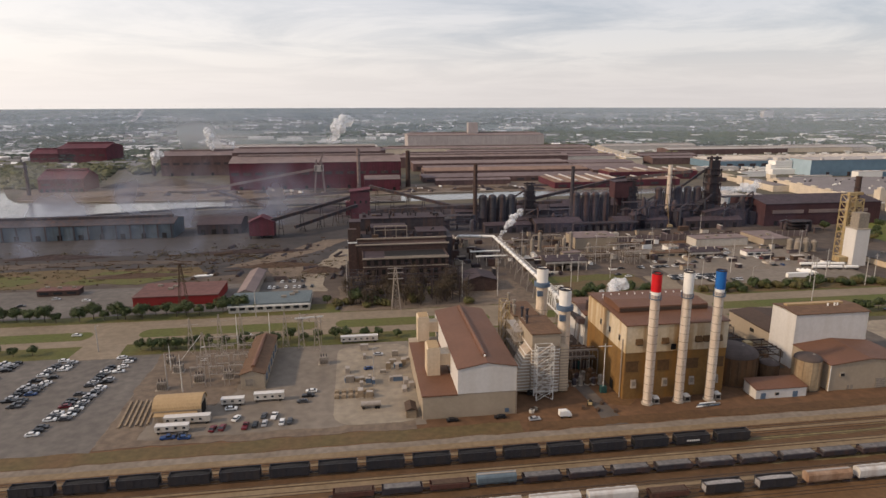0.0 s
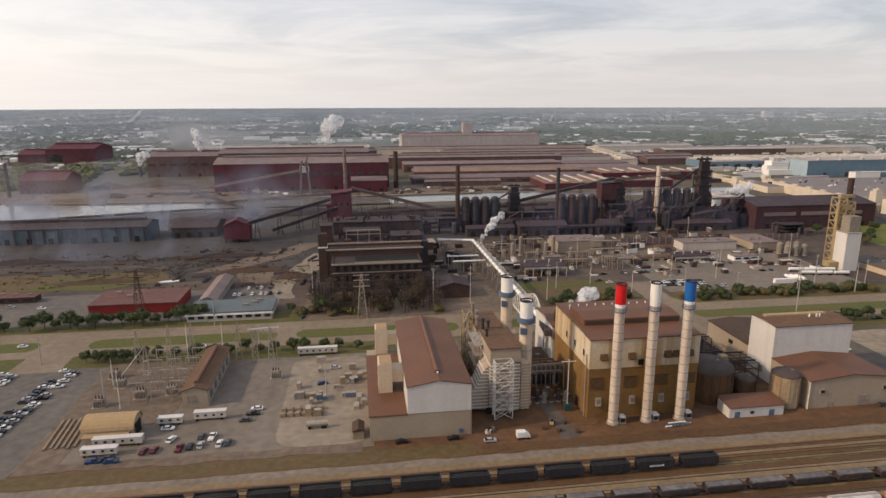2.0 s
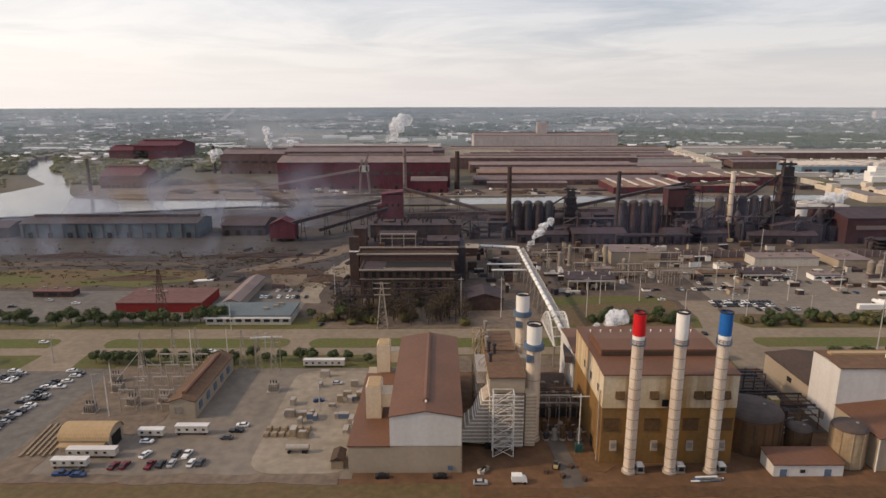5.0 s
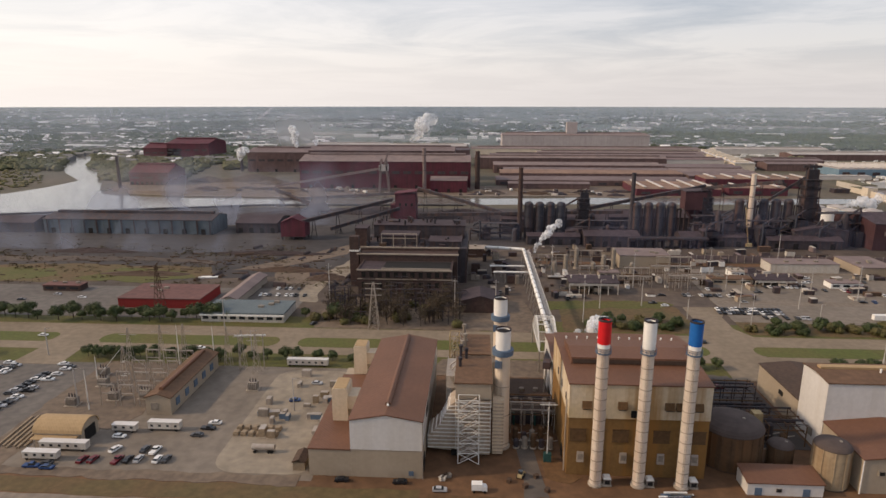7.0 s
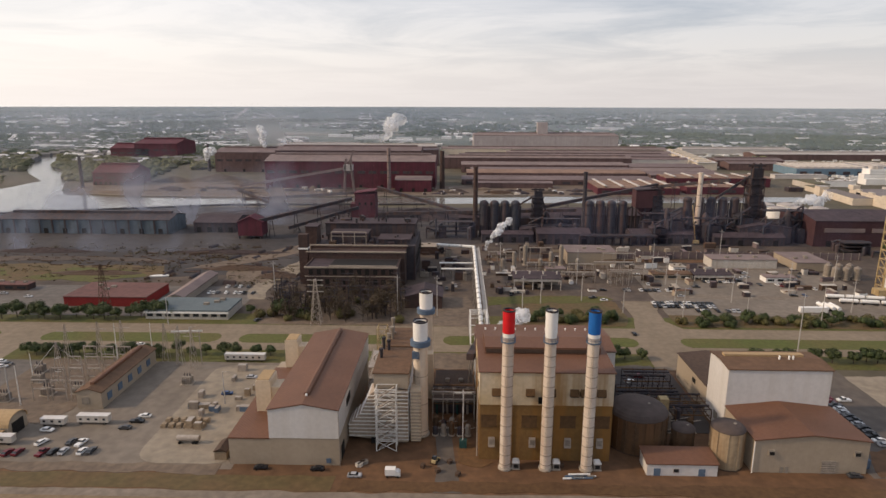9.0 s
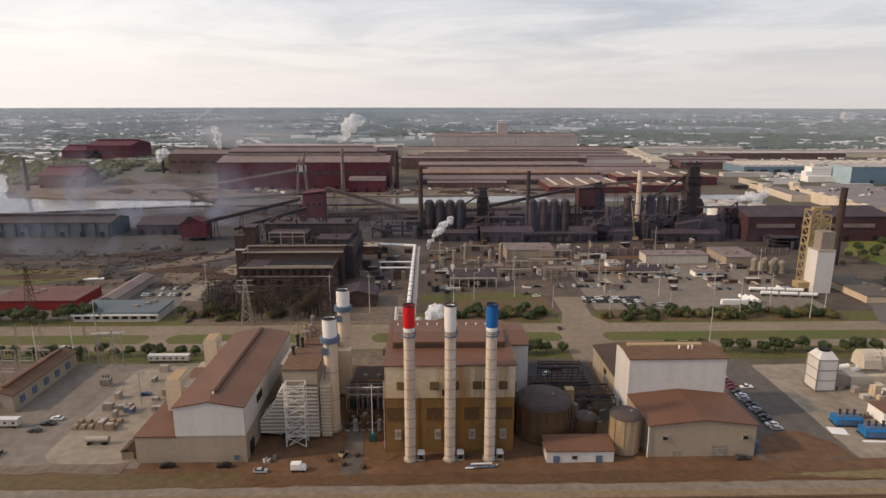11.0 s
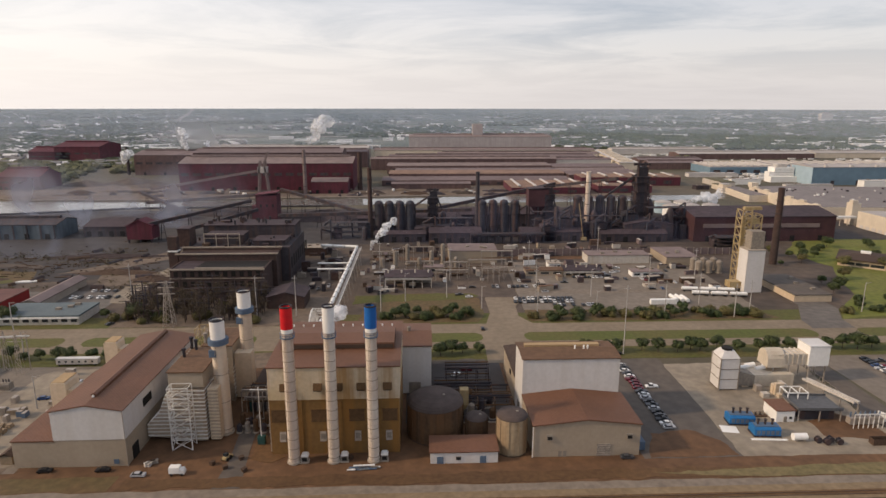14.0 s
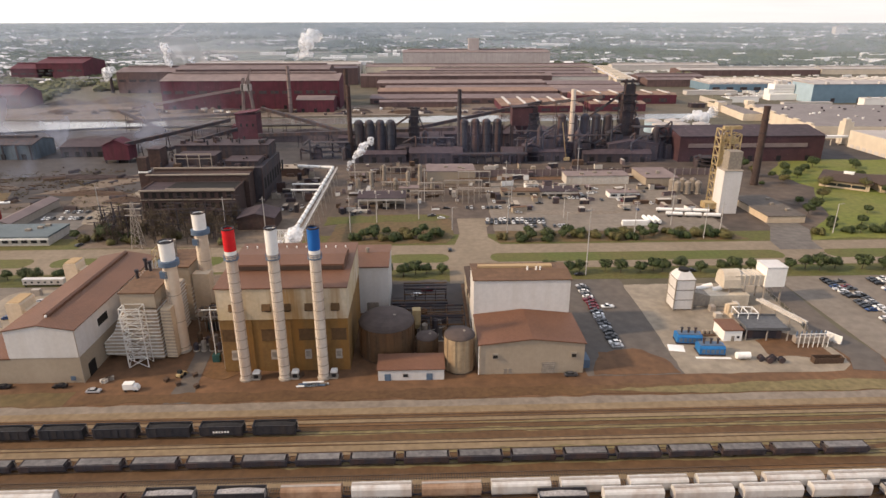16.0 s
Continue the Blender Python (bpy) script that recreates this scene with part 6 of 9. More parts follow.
def make_wagon(kind, name, label, mat, height, load=None, L=14.6):
    w = thing(name, label, "rail wagon", 0, -900, 0.36, group="wagons " + kind)
    h = height
    if kind == "hopper":      # covered hopper with rounded top
        prof = [(-1.35, 1.3), (1.35, 1.3), (1.55, 2.0), (1.55, h - 0.7), (1.2, h - 0.2), (0.6, h), (-0.6, h), (-1.2, h - 0.2), (-1.55, h - 0.7), (-1.55, 2.0)]
        part("body", S().ext_x(prof, -L / 2 + 0.9, L / 2 - 0.9), mat, w)
        part("roof_walk", S().box(-L / 2 + 0.9, L / 2 - 0.9, -0.35, 0.35, h + 0.02, h + 0.16), M_STEEL, w)
        for k in range(4):
            part("hatch", S().box(-5.4 + k * 3.4, -4.2 + k * 3.4, 0.4, 0.9, h - 0.1, h + 0.12), mat, w)
        for k in range(3):
            part("chute", S().rings([[(-5.6 + k * 4.2, -1.2, 1.3), (-2.8 + k * 4.2, -1.2, 1.3), (-2.8 + k * 4.2, 1.2, 1.3), (-5.6 + k * 4.2, 1.2, 1.3)], [(-4.6 + k * 4.2, -0.5, 0.5), (-3.8 + k * 4.2, -0.5, 0.5), (-3.8 + k * 4.2, 0.5, 0.5), (-4.6 + k * 4.2, 0.5, 0.5)]]), mat, w)
    else:
        zl = 1.0 if kind == "gondola" else 0.9
        e = 0.5 if kind == "gondola" else 1.3
        for s in (-1, 1):
            part("side", S().box(-L / 2 + 0.9, L / 2 - 0.9, s * 1.5 - 0.06, s * 1.5 + 0.06, zl, h), mat, w)
            part("end", S().ext_y([(s * (L / 2 - 0.9 - e), zl), (s * (L / 2 - 0.8 - e), zl), (s * (L / 2 - 0.85), h), (s * (L / 2 - 1.0), h)], -1.44, 1.44), mat, w)
        part("floor", S().box(-L / 2 + 0.9, L / 2 - 0.9, -1.44, 1.44, zl, zl + 0.2), mat, w)
        for k in range(6):
            x = -L / 2 + 1.5 + k * (L - 3) / 5
            part("side_rib", S().ext_x([(-1.68, zl - 0.1), (1.68, zl - 0.1), (1.68, h), (1.57, h), (1.57, zl - 0.02), (-1.57, zl - 0.02), (-1.57, h), (-1.68, h)], x - 0.08, x + 0.08), mat, w)
        part("top_rail", S().box(-L / 2 + 0.85, L / 2 - 0.85, -1.66, -1.42, h, h + 0.14).box(-L / 2 + 0.85, L / 2 - 0.85, 1.42, 1.66, h, h + 0.14), mat, w)
        if load and kind == "gondola":
            part("load", S().box(-L / 2 + 1.7, L / 2 - 1.7, -1.15, 1.15, zl + 0.2, h + 0.2).box(-L / 2 + 1.5, L / 2 - 1.5, -1.25, 1.25, h + 0.2, h + 0.3), load, w, "flat covered load")
        elif load:
            s = S()
            n = 18
            rows = []
            for i in range(n + 1):
                x = -L / 2 + 1.1 + (L - 2.2) * i / n
                zz = h - 0.45 + 0.45 * math.sin(math.pi * min(1, max(0, i / n))) + 0.25 * noise.noise(Vector((x, len(name), 0)))
                rows.append([(x, -1.42, zl + 0.2), (x, 1.42, zl + 0.2), (x, 1.42, zz - 0.45), (x, 0.6, zz + 0.1), (x, -0.5, zz), (x, -1.42, zz - 0.4)])
            s.rings(rows)
            part("load", s, load, w, "heaped load")
    part("underframe", S().box(-L / 2 + 0.2, L / 2 - 0.2, -0.4, 0.4, 0.75, 1.05), M_DSTEEL, w)
    part("coupler", S().box(-L / 2 - 0.5, -L / 2 + 0.2, -0.2, 0.2, 0.75, 1.0).box(L / 2 - 0.2, L / 2 + 0.5, -0.2, 0.2, 0.75, 1.0), M_DSTEEL, w)
    for s in (-1, 1):
        s > 0 and part("end_ladder", S().bar((s * (L / 2 - 0.5), 1.3, 0.8), (s * (L / 2 - 0.8), 1.3, h), 0.1).bar((s * (L / 2 - 0.5), 0.9, 0.8), (s * (L / 2 - 0.8), 0.9, h), 0.1), M_STEEL, w)
        bogie(w, s * (L / 2 - 2.3))
    return w


M_BLACKCAR = surface("black_wagon", (0.030, 0.032, 0.040), (0.045, 0.042, 0.045), var=0.3, rough=0.55, streak=(0.07, 0.05, 0.04), streak_amt=0.4)
M_GREYCAR = surface("grey_wagon", (0.62, 0.60, 0.57), (0.5, 0.47, 0.43), var=0.15, rough=0.5, streak=(0.3, 0.2, 0.14), streak_amt=0.5)
M_BROWNCAR = surface("brown_wagon", (0.13, 0.055, 0.04), (0.1, 0.05, 0.04), var=0.25, streak=(0.06, 0.04, 0.03), streak_amt=0.5)
M_BLUECAR = surface("slate_wagon", (0.13, 0.17, 0.2), (0.1, 0.13, 0.15), var=0.2)
M_TANCAR = surface("tan_wagon", (0.34, 0.2, 0.12), (0.42, 0.33, 0.25), var=0.25, streak=(0.16, 0.08, 0.04), streak_amt=0.6)
M_PALELOAD = surface("pale_stone_load", (0.5, 0.47, 0.44), (0.3, 0.28, 0.27), var=0.5, fine=2.0)
M_COALLOAD = surface("coal_load", (0.03, 0.028, 0.028), var=0.5, fine=1.5)
W_COAL = make_wagon("coal", "coal_wagon", "black coal wagon with a heaped coal load", M_BLACKCAR, 3.9, M_COALLOAD)
W_GOND = make_wagon("gondola", "gondola_wagon", "dark ribbed low gondola wagon with a grey lid", M_DSTEEL2, 2.5, M_LID)
W_GOND2 = make_wagon("gondola", "gondola_wagon", "rust-brown low gondola wagon", M_BROWNCAR, 2.5, M_RUST)
W_HOP = make_wagon("hopper", "covered_hopper_wagon", "pale grey covered hopper wagon", M_GREYCAR, 4.6, L=17.4)
W_HOPB = make_wagon("hopper", "covered_hopper_wagon", "slate-blue covered hopper wagon", M_BLUECAR, 4.2)
W_HOPT = make_wagon("hopper", "covered_hopper_wagon", "rust-streaked tan covered hopper wagon", M_TANCAR, 4.5, L=17.4)
W_OPEN = make_wagon("open", "open_wagon", "black open wagon heaped with pale stone", M_BLACKCAR, 3.8, M_PALELOAD)
for k in range(16):
    wagon = copy_thing(W_COAL, pose(132.6 - k * 15.75, 187.8, 0.36))
    if k == 1:
        for q in range(6):
            part("lettering_bar", S().box(-2.4 + q * 0.85, -1.85 + q * 0.85, -1.74, -1.69, 1.9, 2.5), M_WPAINT, wagon, "white painted lettering bar")
wr = random.Random(8)
for k in range(21):
    x = 300 - k * 15.2
    copy_thing(W_GOND2 if -40 < x < 30 and wr.random() < 0.8 else (W_HOPB if abs(x - 48) < 8 else W_GOND), pose(x, 173.4, 0.36))
for k in range(15):
    x = 294.6 - k * 18.3
    copy_thing({6: W_HOPT, 8: W_HOPT, 9: W_OPEN, 10: W_OPEN, 11: W_GOND2}.get(k, W_HOP), pose(x, 159.6, 0.36))
for k in range(6):
    x = 305 - k * 18.3
    copy_thing(wr.choice((W_HOP, W_HOP, W_OPEN)), pose(x, 155.7, 0.36))

# ---- trees ----
def make_tree(seed, h, spread, leaf, bush=False):
    rnd = random.Random(seed)
    t = thing("bush" if bush else "tree", "leafy green roadside bush" if bush else "leafy roadside tree with an uneven rounded crown", "bush" if bush else "tree", 0, -950, 0, group="roadside bushes" if bush else "roadside trees")
    tr = S()
    base = 0.25 if bush else 0.32
    top = h * (0.35 if bush else 0.55)
    tr.cyl(0, 0, [(0, base * 0.6), (top, base * 0.3)], 7)
    limbs = []
    for k in range(6):
        a, z = k * 1.05 + rnd.uniform(-0.3, 0.3), top * rnd.uniform(0.55, 1)
        q = (spread * 0.5 * math.cos(a), spread * 0.5 * math.sin(a), min(h * 0.9, z + h * 0.22))
        tr.bar((0, 0, z), q, base * 0.4, n=5)
        limbs.append(q)
    part("trunk", tr, M_BARK, t)
    cr = S()
    lobes = [(0, 0, h * 0.68, spread * 0.62)] + [(q[0], q[1], q[2], spread * rnd.uniform(0.32, 0.5)) for q in limbs]
    if bush:
        lobes = [(rnd.uniform(-0.5, 0.5) * spread, rnd.uniform(-0.5, 0.5) * spread, h * rnd.uniform(0.3, 0.65), spread * 0.45) for _ in range(7)]
    for k in range(1500):
        lx, ly, lz, lr = rnd.choice(lobes)
        d = Vector((rnd.gauss(0, 1), rnd.gauss(0, 1), rnd.gauss(0, 0.85))).normalized()
        p = Vector((lx, ly, lz)) + d * lr * rnd.uniform(0.55, 1.08)
        p.z = max(p.z, 0.3)
        s = rnd.uniform(0.18, 0.42)
        u = Vector((rnd.gauss(0, 1), rnd.gauss(0, 1), rnd.gauss(0, 1))).cross(d + Vector((0.01, 0.3, 0.2))).normalized() * s
        v = u.cross(d).normalized() * s * 0.8
        cr.add([p - u - v * 0.3, p - v, p + u - v * 0.2, p + v], [(0, 1, 2, 3)])
    part("crown", cr, leaf, t)
    return t


TREES = [make_tree(1, 6.5, 3.6, M_LEAF), make_tree(2, 7.5, 4.2, M_LEAF), make_tree(3, 5.6, 3.3, M_LEAF), make_tree(4, 8.5, 4.6, M_LEAF2)]
BUSHES = [make_tree(5, 4.0, 4.6, M_LEAF, True), make_tree(6, 3.4, 4.4, M_LEAF2, True)]
tree_rnd = random.Random(21)


def plant(kind, x, y, s=1.0):
    o = copy_thing(kind, pose(x, y, 0, 0, 0, tree_rnd.uniform(0, 360)) @ Matrix.Scale(s, 4))
    return o


for x0, x1, step in ((-400, -150, 9), (-110, 22, 7.5), (162, 190, 7), (240, 345, 8.5), (362, 560, 9)):
    x = x0
    while x < x1:
        plant(tree_rnd.choice(TREES[:3]), x + tree_rnd.uniform(-2, 2), 311.5 + tree_rnd.uniform(-2.5, 2), tree_rnd.uniform(0.75, 1.0) if x < 30 else tree_rnd.uniform(0.95, 1.3))
        x += step * tree_rnd.uniform(0.8, 1.25)
for x0, x1, step, yy in ((-400, -170, 6.5, 362), (-158, -62, 5.8, 362), (-20, 12, 5, 370), (140, 192, 6.0, 366), (150, 190, 8.5, 374), (224, 362, 8.0, 363), (240, 356, 9.0, 368), (410, 640, 9, 368)):
    x = x0
    while x < x1:
        plant(tree_rnd.choice(TREES[:2] if x < -60 else (TREES[:2] + BUSHES if x < 0 else BUSHES + TREES[2:3])), x, yy + tree_rnd.uniform(-4, 3), tree_rnd.uniform(0.9, 1.4 if x < 0 else 1.3))
        x += step * tree_rnd.uniform(0.7, 1.3)
def bare_tree(seed, h):
    """Tall thin tree with a few brown leaves left on its twigs."""
    rnd = random.Random(seed)
    t = thing("bare_tree", "tall bare tree with brown twigs before the powerhouse", "tree", 0, -950, 0, group="bare trees")
    tr = S()
    tr.cyl(0, 0, [(0, 0.28), (h * 0.6, 0.18), (h, 0.05)], 6)
    part("trunk", tr, M_BARK, t)
    tw, lf = S(), S()
    for k in range(46):
        z, a = h * rnd.uniform(0.22, 0.95), rnd.uniform(0, 6.28)
        l = (h * 1.05 - z) * rnd.uniform(0.2, 0.45)
        q = Vector((l * math.cos(a), l * math.sin(a), z + l * rnd.uniform(0.5, 1.2)))
        tw.bar((0, 0, z), q, 0.12)
        for j in range(5):
            p = q + Vector((rnd.gauss(0, 0.8), rnd.gauss(0, 0.8), rnd.gauss(0, 0.6)))
            u = Vector((rnd.gauss(0, 1), rnd.gauss(0, 1), rnd.gauss(0, 1))).normalized() * rnd.uniform(0.15, 0.4)
            w = u.cross(Vector((0.3, rnd.gauss(0, 1), 1))).normalized() * 0.25
            lf.add([p - u, p - w, p + u, p + w], [(0, 1, 2, 3)])
    part("branching", tw, M_BARK, t)
    part("foliage", lf, M_BROWNBUSH, t, "sparse brown leaves")
    return t


THICKET = [bare_tree(7, 12.0), bare_tree(8, 9.0), bare_tree(9, 14.0)]
for k in range(84):
    plant(tree_rnd.choice(THICKET) if k % 6 else BUSHES[1], tree_rnd.uniform(-10, 68), tree_rnd.uniform(359, 402), tree_rnd.uniform(0.8, 1.2))
for k in range(44):
    plant(tree_rnd.choice(TREES), tree_rnd.uniform(425, 600), tree_rnd.uniform(372, 540), tree_rnd.uniform(0.8, 1.3))
for x in (-104, -98, -92, -86, -60, -50, -44):
    plant(TREES[1], x, 308, 0.9)
# ---- street furniture ----
def light_pole(x, y, h=12, arm=True):
    p = thing("street_lamp", "tall grey street lamp pole", "street lamp", x, y, 0, group="street lamps")
    part("pole", S().cyl(0, 0, [(0, 0.3), (h, 0.18)], 8), M_POLE, p)
    if arm:
        part("arm", S().bar((0, 0, h - 0.3), (2.2, 0, h), 0.18), M_POLE, p)
        part("lamp_head", S().box(1.8, 3.0, -0.25, 0.25, h - 0.1, h + 0.15), M_EQUIP, p)
    else:
        part("cross_arm", S().bar((-1.6, 0, h - 1.5), (1.6, 0, h - 1.5), 0.22), M_POLE, p)
    return p


for x, y, h in ((258.4, 308.4, 35), (136.3, 371.8, 24), (87.5, 371.8, 24), (64.7, 372.7, 24), (-7.8, 378.3, 30), (228, 372, 18), (262, 368, 14), (300, 362, 22), (340, 360, 20), (196, 380, 14), (-180, 310, 14), (-130, 310, 14),
                (-84, 262, 16), (150, 396, 18), (176, 402, 18), (232, 398, 20), (268, 402, 18), (312, 420, 22), (352, 440, 22), (180, 440, 24), (240, 470, 22), (300, 500, 26), (352, 366, 20), (130, 470, 22), (420, 366, 18), (470, 362, 18), (-60, 352, 16), (5, 262, 14), (-30, 312, 14), (430, 330, 24), (380, 420, 24), (330, 384, 20), (240, 440, 16), (292, 436, 16)):
    light_pole(x, y, h, h < 20)


def pylon(x, y, h, mat=None):
    t = thing("power_pylon", "steel lattice power pylon", "pylon", x, y, 0, group="power pylons")
    b = 2.8
    for q in ((-b, -b), (b, -b), (b, b), (-b, b)):
        part("leg", S().bar((q[0], q[1], 0), (q[0] * 0.15, q[1] * 0.15, h), 0.22), mat or M_STEEL, t)
    br = S()
    for k in range(8):
        f0, f1 = 1 - 0.85 * k / 8, 1 - 0.85 * (k + 1) / 8
        for sx, sy, tx, ty in ((-b, -b, b, -b), (b, -b, b, b), (b, b, -b, b), (-b, b, -b, -b)):
            br.bar((sx * f0, sy * f0, k * h / 8), (tx * f1, ty * f1, (k + 1) * h / 8), 0.12)
            br.bar((tx * f0, ty * f0, k * h / 8), (sx * f1, sy * f1, (k + 1) * h / 8), 0.12)
    part("bracing", br, mat or M_STEEL, t)
    for z in (h * 0.72, h * 0.86, h * 0.97):
        part("cross_arm", S().bar((-4.5, 0, z), (4.5, 0, z), 0.35), mat or M_STEEL, t)


pylon(21.4, 356, 26)
pylon(-103.7, 368, 30, M_RUST)
pylon(-480, 660, 34, M_DSTEEL)

# ---- low buildings beyond the road ----
def low_building(name, label, x0, x1, y0, y1, h, wall, roof, windows=0, parapet=0.5, cat="building", group=""):
    t = thing(name, label, cat, x0, y0, group=group)
    w, d = x1 - x0, y1 - y0
    part("wall", S().box(0, w, 0, d, 0, h), wall, t)
    part("roof", S().box(-0.3, w + 0.3, -0.3, d + 0.3, h, h + parapet), roof, t)
    for k in range(windows):
        xx = w * (k + 0.5) / windows
        part("window", S().box(xx - w / windows * 0.32, xx + w / windows * 0.32, -0.15, 0, h * 0.35, h * 0.75), M_GLASS, t)
    rr = random.Random(int(abs(x0 * 7 + y0)))
    for k in range(3):
        ux, uy = rr.uniform(0.1, 0.8) * w, rr.uniform(0.2, 0.8) * d
        part("roof_unit", S().box(ux, ux + min(3, w * 0.1), uy, uy + min(2, d * 0.15), h + parapet, h + parapet + 1.2), M_EQUIP, t)
    return t


def gable_building(name, label, x0, x1, y0, y1, eave, ridge, wall, roof, axis="y", cat="shed", group="", doors=0, vent=False):
    t = thing(name, label, cat, x0, y0, group=group)
    w, d = x1 - x0, y1 - y0
    if axis == "y":
        part("wall", S().ext_y([(0, 0), (w, 0), (w, eave), (w / 2, ridge), (0, eave)], 0, d), wall, t)
        part("roof", S().ext_y([(-0.5, eave), (w / 2, ridge + 0.1), (w + 0.5, eave), (w + 0.5, eave + 0.5), (w / 2, ridge + 0.6), (-0.5, eave + 0.5)], -0.5, d + 0.5), roof, t)
        if vent:
            part("ridge_vent", S().box(w / 2 - w * 0.08, w / 2 + w * 0.08, d * 0.05, d * 0.95, ridge, ridge + 2.2), roof, t)
    else:
        part("wall", S().ext_x([(0, 0), (d, 0), (d, eave), (d / 2, ridge), (0, eave)], 0, w), wall, t)
        part("roof", S().ext_x([(-0.5, eave), (d / 2, ridge + 0.1), (d + 0.5, eave), (d + 0.5, eave + 0.5), (d / 2, ridge + 0.6), (-0.5, eave + 0.5)], -0.5, w + 0.5), roof, t)
        if vent:
            part("ridge_vent", S().box(w * 0.03, w * 0.97, d / 2 - d * 0.06, d / 2 + d * 0.06, ridge, ridge + 2.5), roof, t)
    for k in range(doors):
        xx = w * (k + 0.5) / doors
        part("door", S().box(xx - 2, xx + 2, -0.3, 0, 0, min(5, eave * 0.7)), M_DARK, t)
    return t


low_building("red_office", "low red building with a dusty red flat roof", -137, -87, 382, 412, 5.6, M_REDWALL, M_REDROOF, 0)
low_building("teal_office", "low office with a teal roof and white fascia", -77, -30, 361, 384, 4.6, M_DUSTYWHITE, M_TEALROOF, 9, 0.9)
setting("fascia_trim", S().box(-77.6, -29.4, 360.2, 360.7, 3.6, 4.6), M_WPAINT, "white roof fascia", "trim")
gable_building("strip_shed", "long narrow shed with a pale brown roof", -76, -66, 386, 440, 4.5, 6.5, M_CONC, M_MILLROOF)
low_building("small_shed", "small brick shed in the lot", -205, -180, 412, 420, 3.5, M_BRICK, M_REDROOF, 3)
for n_, (x0, x1, y0, y1, h, wm, rm) in enumerate(((288, 336, 484, 500, 6.5, M_DUSTYWHITE, M_MILLROOF), (182, 219, 490, 515, 9.5, M_BEIGE, M_MILLROOF), (391, 415, 386, 434, 4.2, M_CREAM, M_LOT2),
                                                  (347, 372, 478, 512, 6, M_BEIGE, M_MILLROOF), (235, 262, 452, 462, 3.5, M_BEIGE, M_ROOF2), (60, 84, 520, 534, 6, M_BRICK, M_BAND), (255, 264, 470, 480, 4, M_WPAINT, M_CONC),
                                                  (310, 330, 446, 455, 3.5, M_WPAINT, M_MILLROOF), (140, 158, 448, 456, 4, M_BRICK, M_MILLROOF), (162, 176, 462, 470, 4, M_CONC, M_MILLROOF))):
    low_building("yard_building", "low flat-roofed works building", x0, x1, y0, y1, h, wm, rm, 0 if h > 4.1 else 3, group="works buildings")
def open_shed(x, y, w, d, h, label):
    """Open-fronted shed: pale front beam and posts, dark inside, brown roof."""
    o = thing("open_shed", label, "shed", x, y, group="open sheds")
    part("roof", S().ext_x([(-0.6, h), (d + 0.4, h + 1.4), (d + 0.4, h + 1.8), (-0.6, h + 0.4)], -0.5, w + 0.5), M_SOOTROOF, o)
    part("front_beam", S().box(0, w, -0.3, 0.1, h - 1.6, h), M_DUSTYWHITE, o)
    part("rear_wall", S().box(0, w, d - 0.4, d, 0, h + 1.2), M_EQUIP, o)
    for k in range(6):
        part("post", S().box(k * (w - 0.5) / 5, k * (w - 0.5) / 5 + 0.5, -0.3, 0.2, 0, h - 1.6), M_DUSTYWHITE, o)
    for k in range(4):
        part("roof_vent", S().cyl(2 + k * (w - 4) / 3, d * 0.6, [(h + 0.8, 0.5), (h + 2.6, 0.5), (h + 2.8, 0.8), (h + 3.2, 0.4)], 8), M_DUSTYWHITE, o)


open_shed(136, 424, 31, 13, 7.5, "open-fronted shed with pale posts and a dark roof")
open_shed(262, 448, 26, 9, 4.5, "low open-fronted shed over parked vehicles")


def east_office(x, y, w, d, rz):
    """Low office with a deep dark hipped roof over a pale wall and a long dark window."""
    o = thing("low_office", "low pale-walled office under a wide dark roof on the lawn", "office", x, y, 0, rz, group="lawn offices")
    part("wall", S().box(1, w - 1, 1, d - 1, 0, 5.2), M_CREAM, o)
    part("roof", S().rings([[(-0.6, -0.6, 5.2), (w + 0.6, -0.6, 5.2), (w + 0.6, d + 0.6, 5.2), (-0.6, d + 0.6, 5.2)], [(-0.6, -0.6, 5.9), (w + 0.6, -0.6, 5.9), (w + 0.6, d + 0.6, 5.9), (-0.6, d + 0.6, 5.9)],
                            [(w * 0.3, d * 0.35, 8.4), (w * 0.7, d * 0.35, 8.4), (w * 0.7, d * 0.65, 8.4), (w * 0.3, d * 0.65, 8.4)]]), M_DARKROOF, o)
    part("window_band", S().box(3, w - 3, 0.85, 1.0, 1.4, 3.6), M_GLASS, o)
    part("roof_unit", S().box(w * 0.42, w * 0.62, d * 0.42, d * 0.55, 8.4, 9.8), M_WPAINT, o, "white rooftop plant")
    for k in range(4):
        part("pier", S().box(3.2 + k * (w - 6.4) / 3 - 0.3, 3.2 + k * (w - 6.4) / 3 + 0.3, 0.4, 1.0, 0, 5.2), M_CREAM, o)


east_office(477, 474, 34, 36, -38)
east_office(510, 452, 36, 34, -8)
g = gable_building("brick_hall", "small sooty brick hall with a low gabled roof", 68, 90, 384, 404, 7, 10, M_BRICK, M_SOOTROOF)

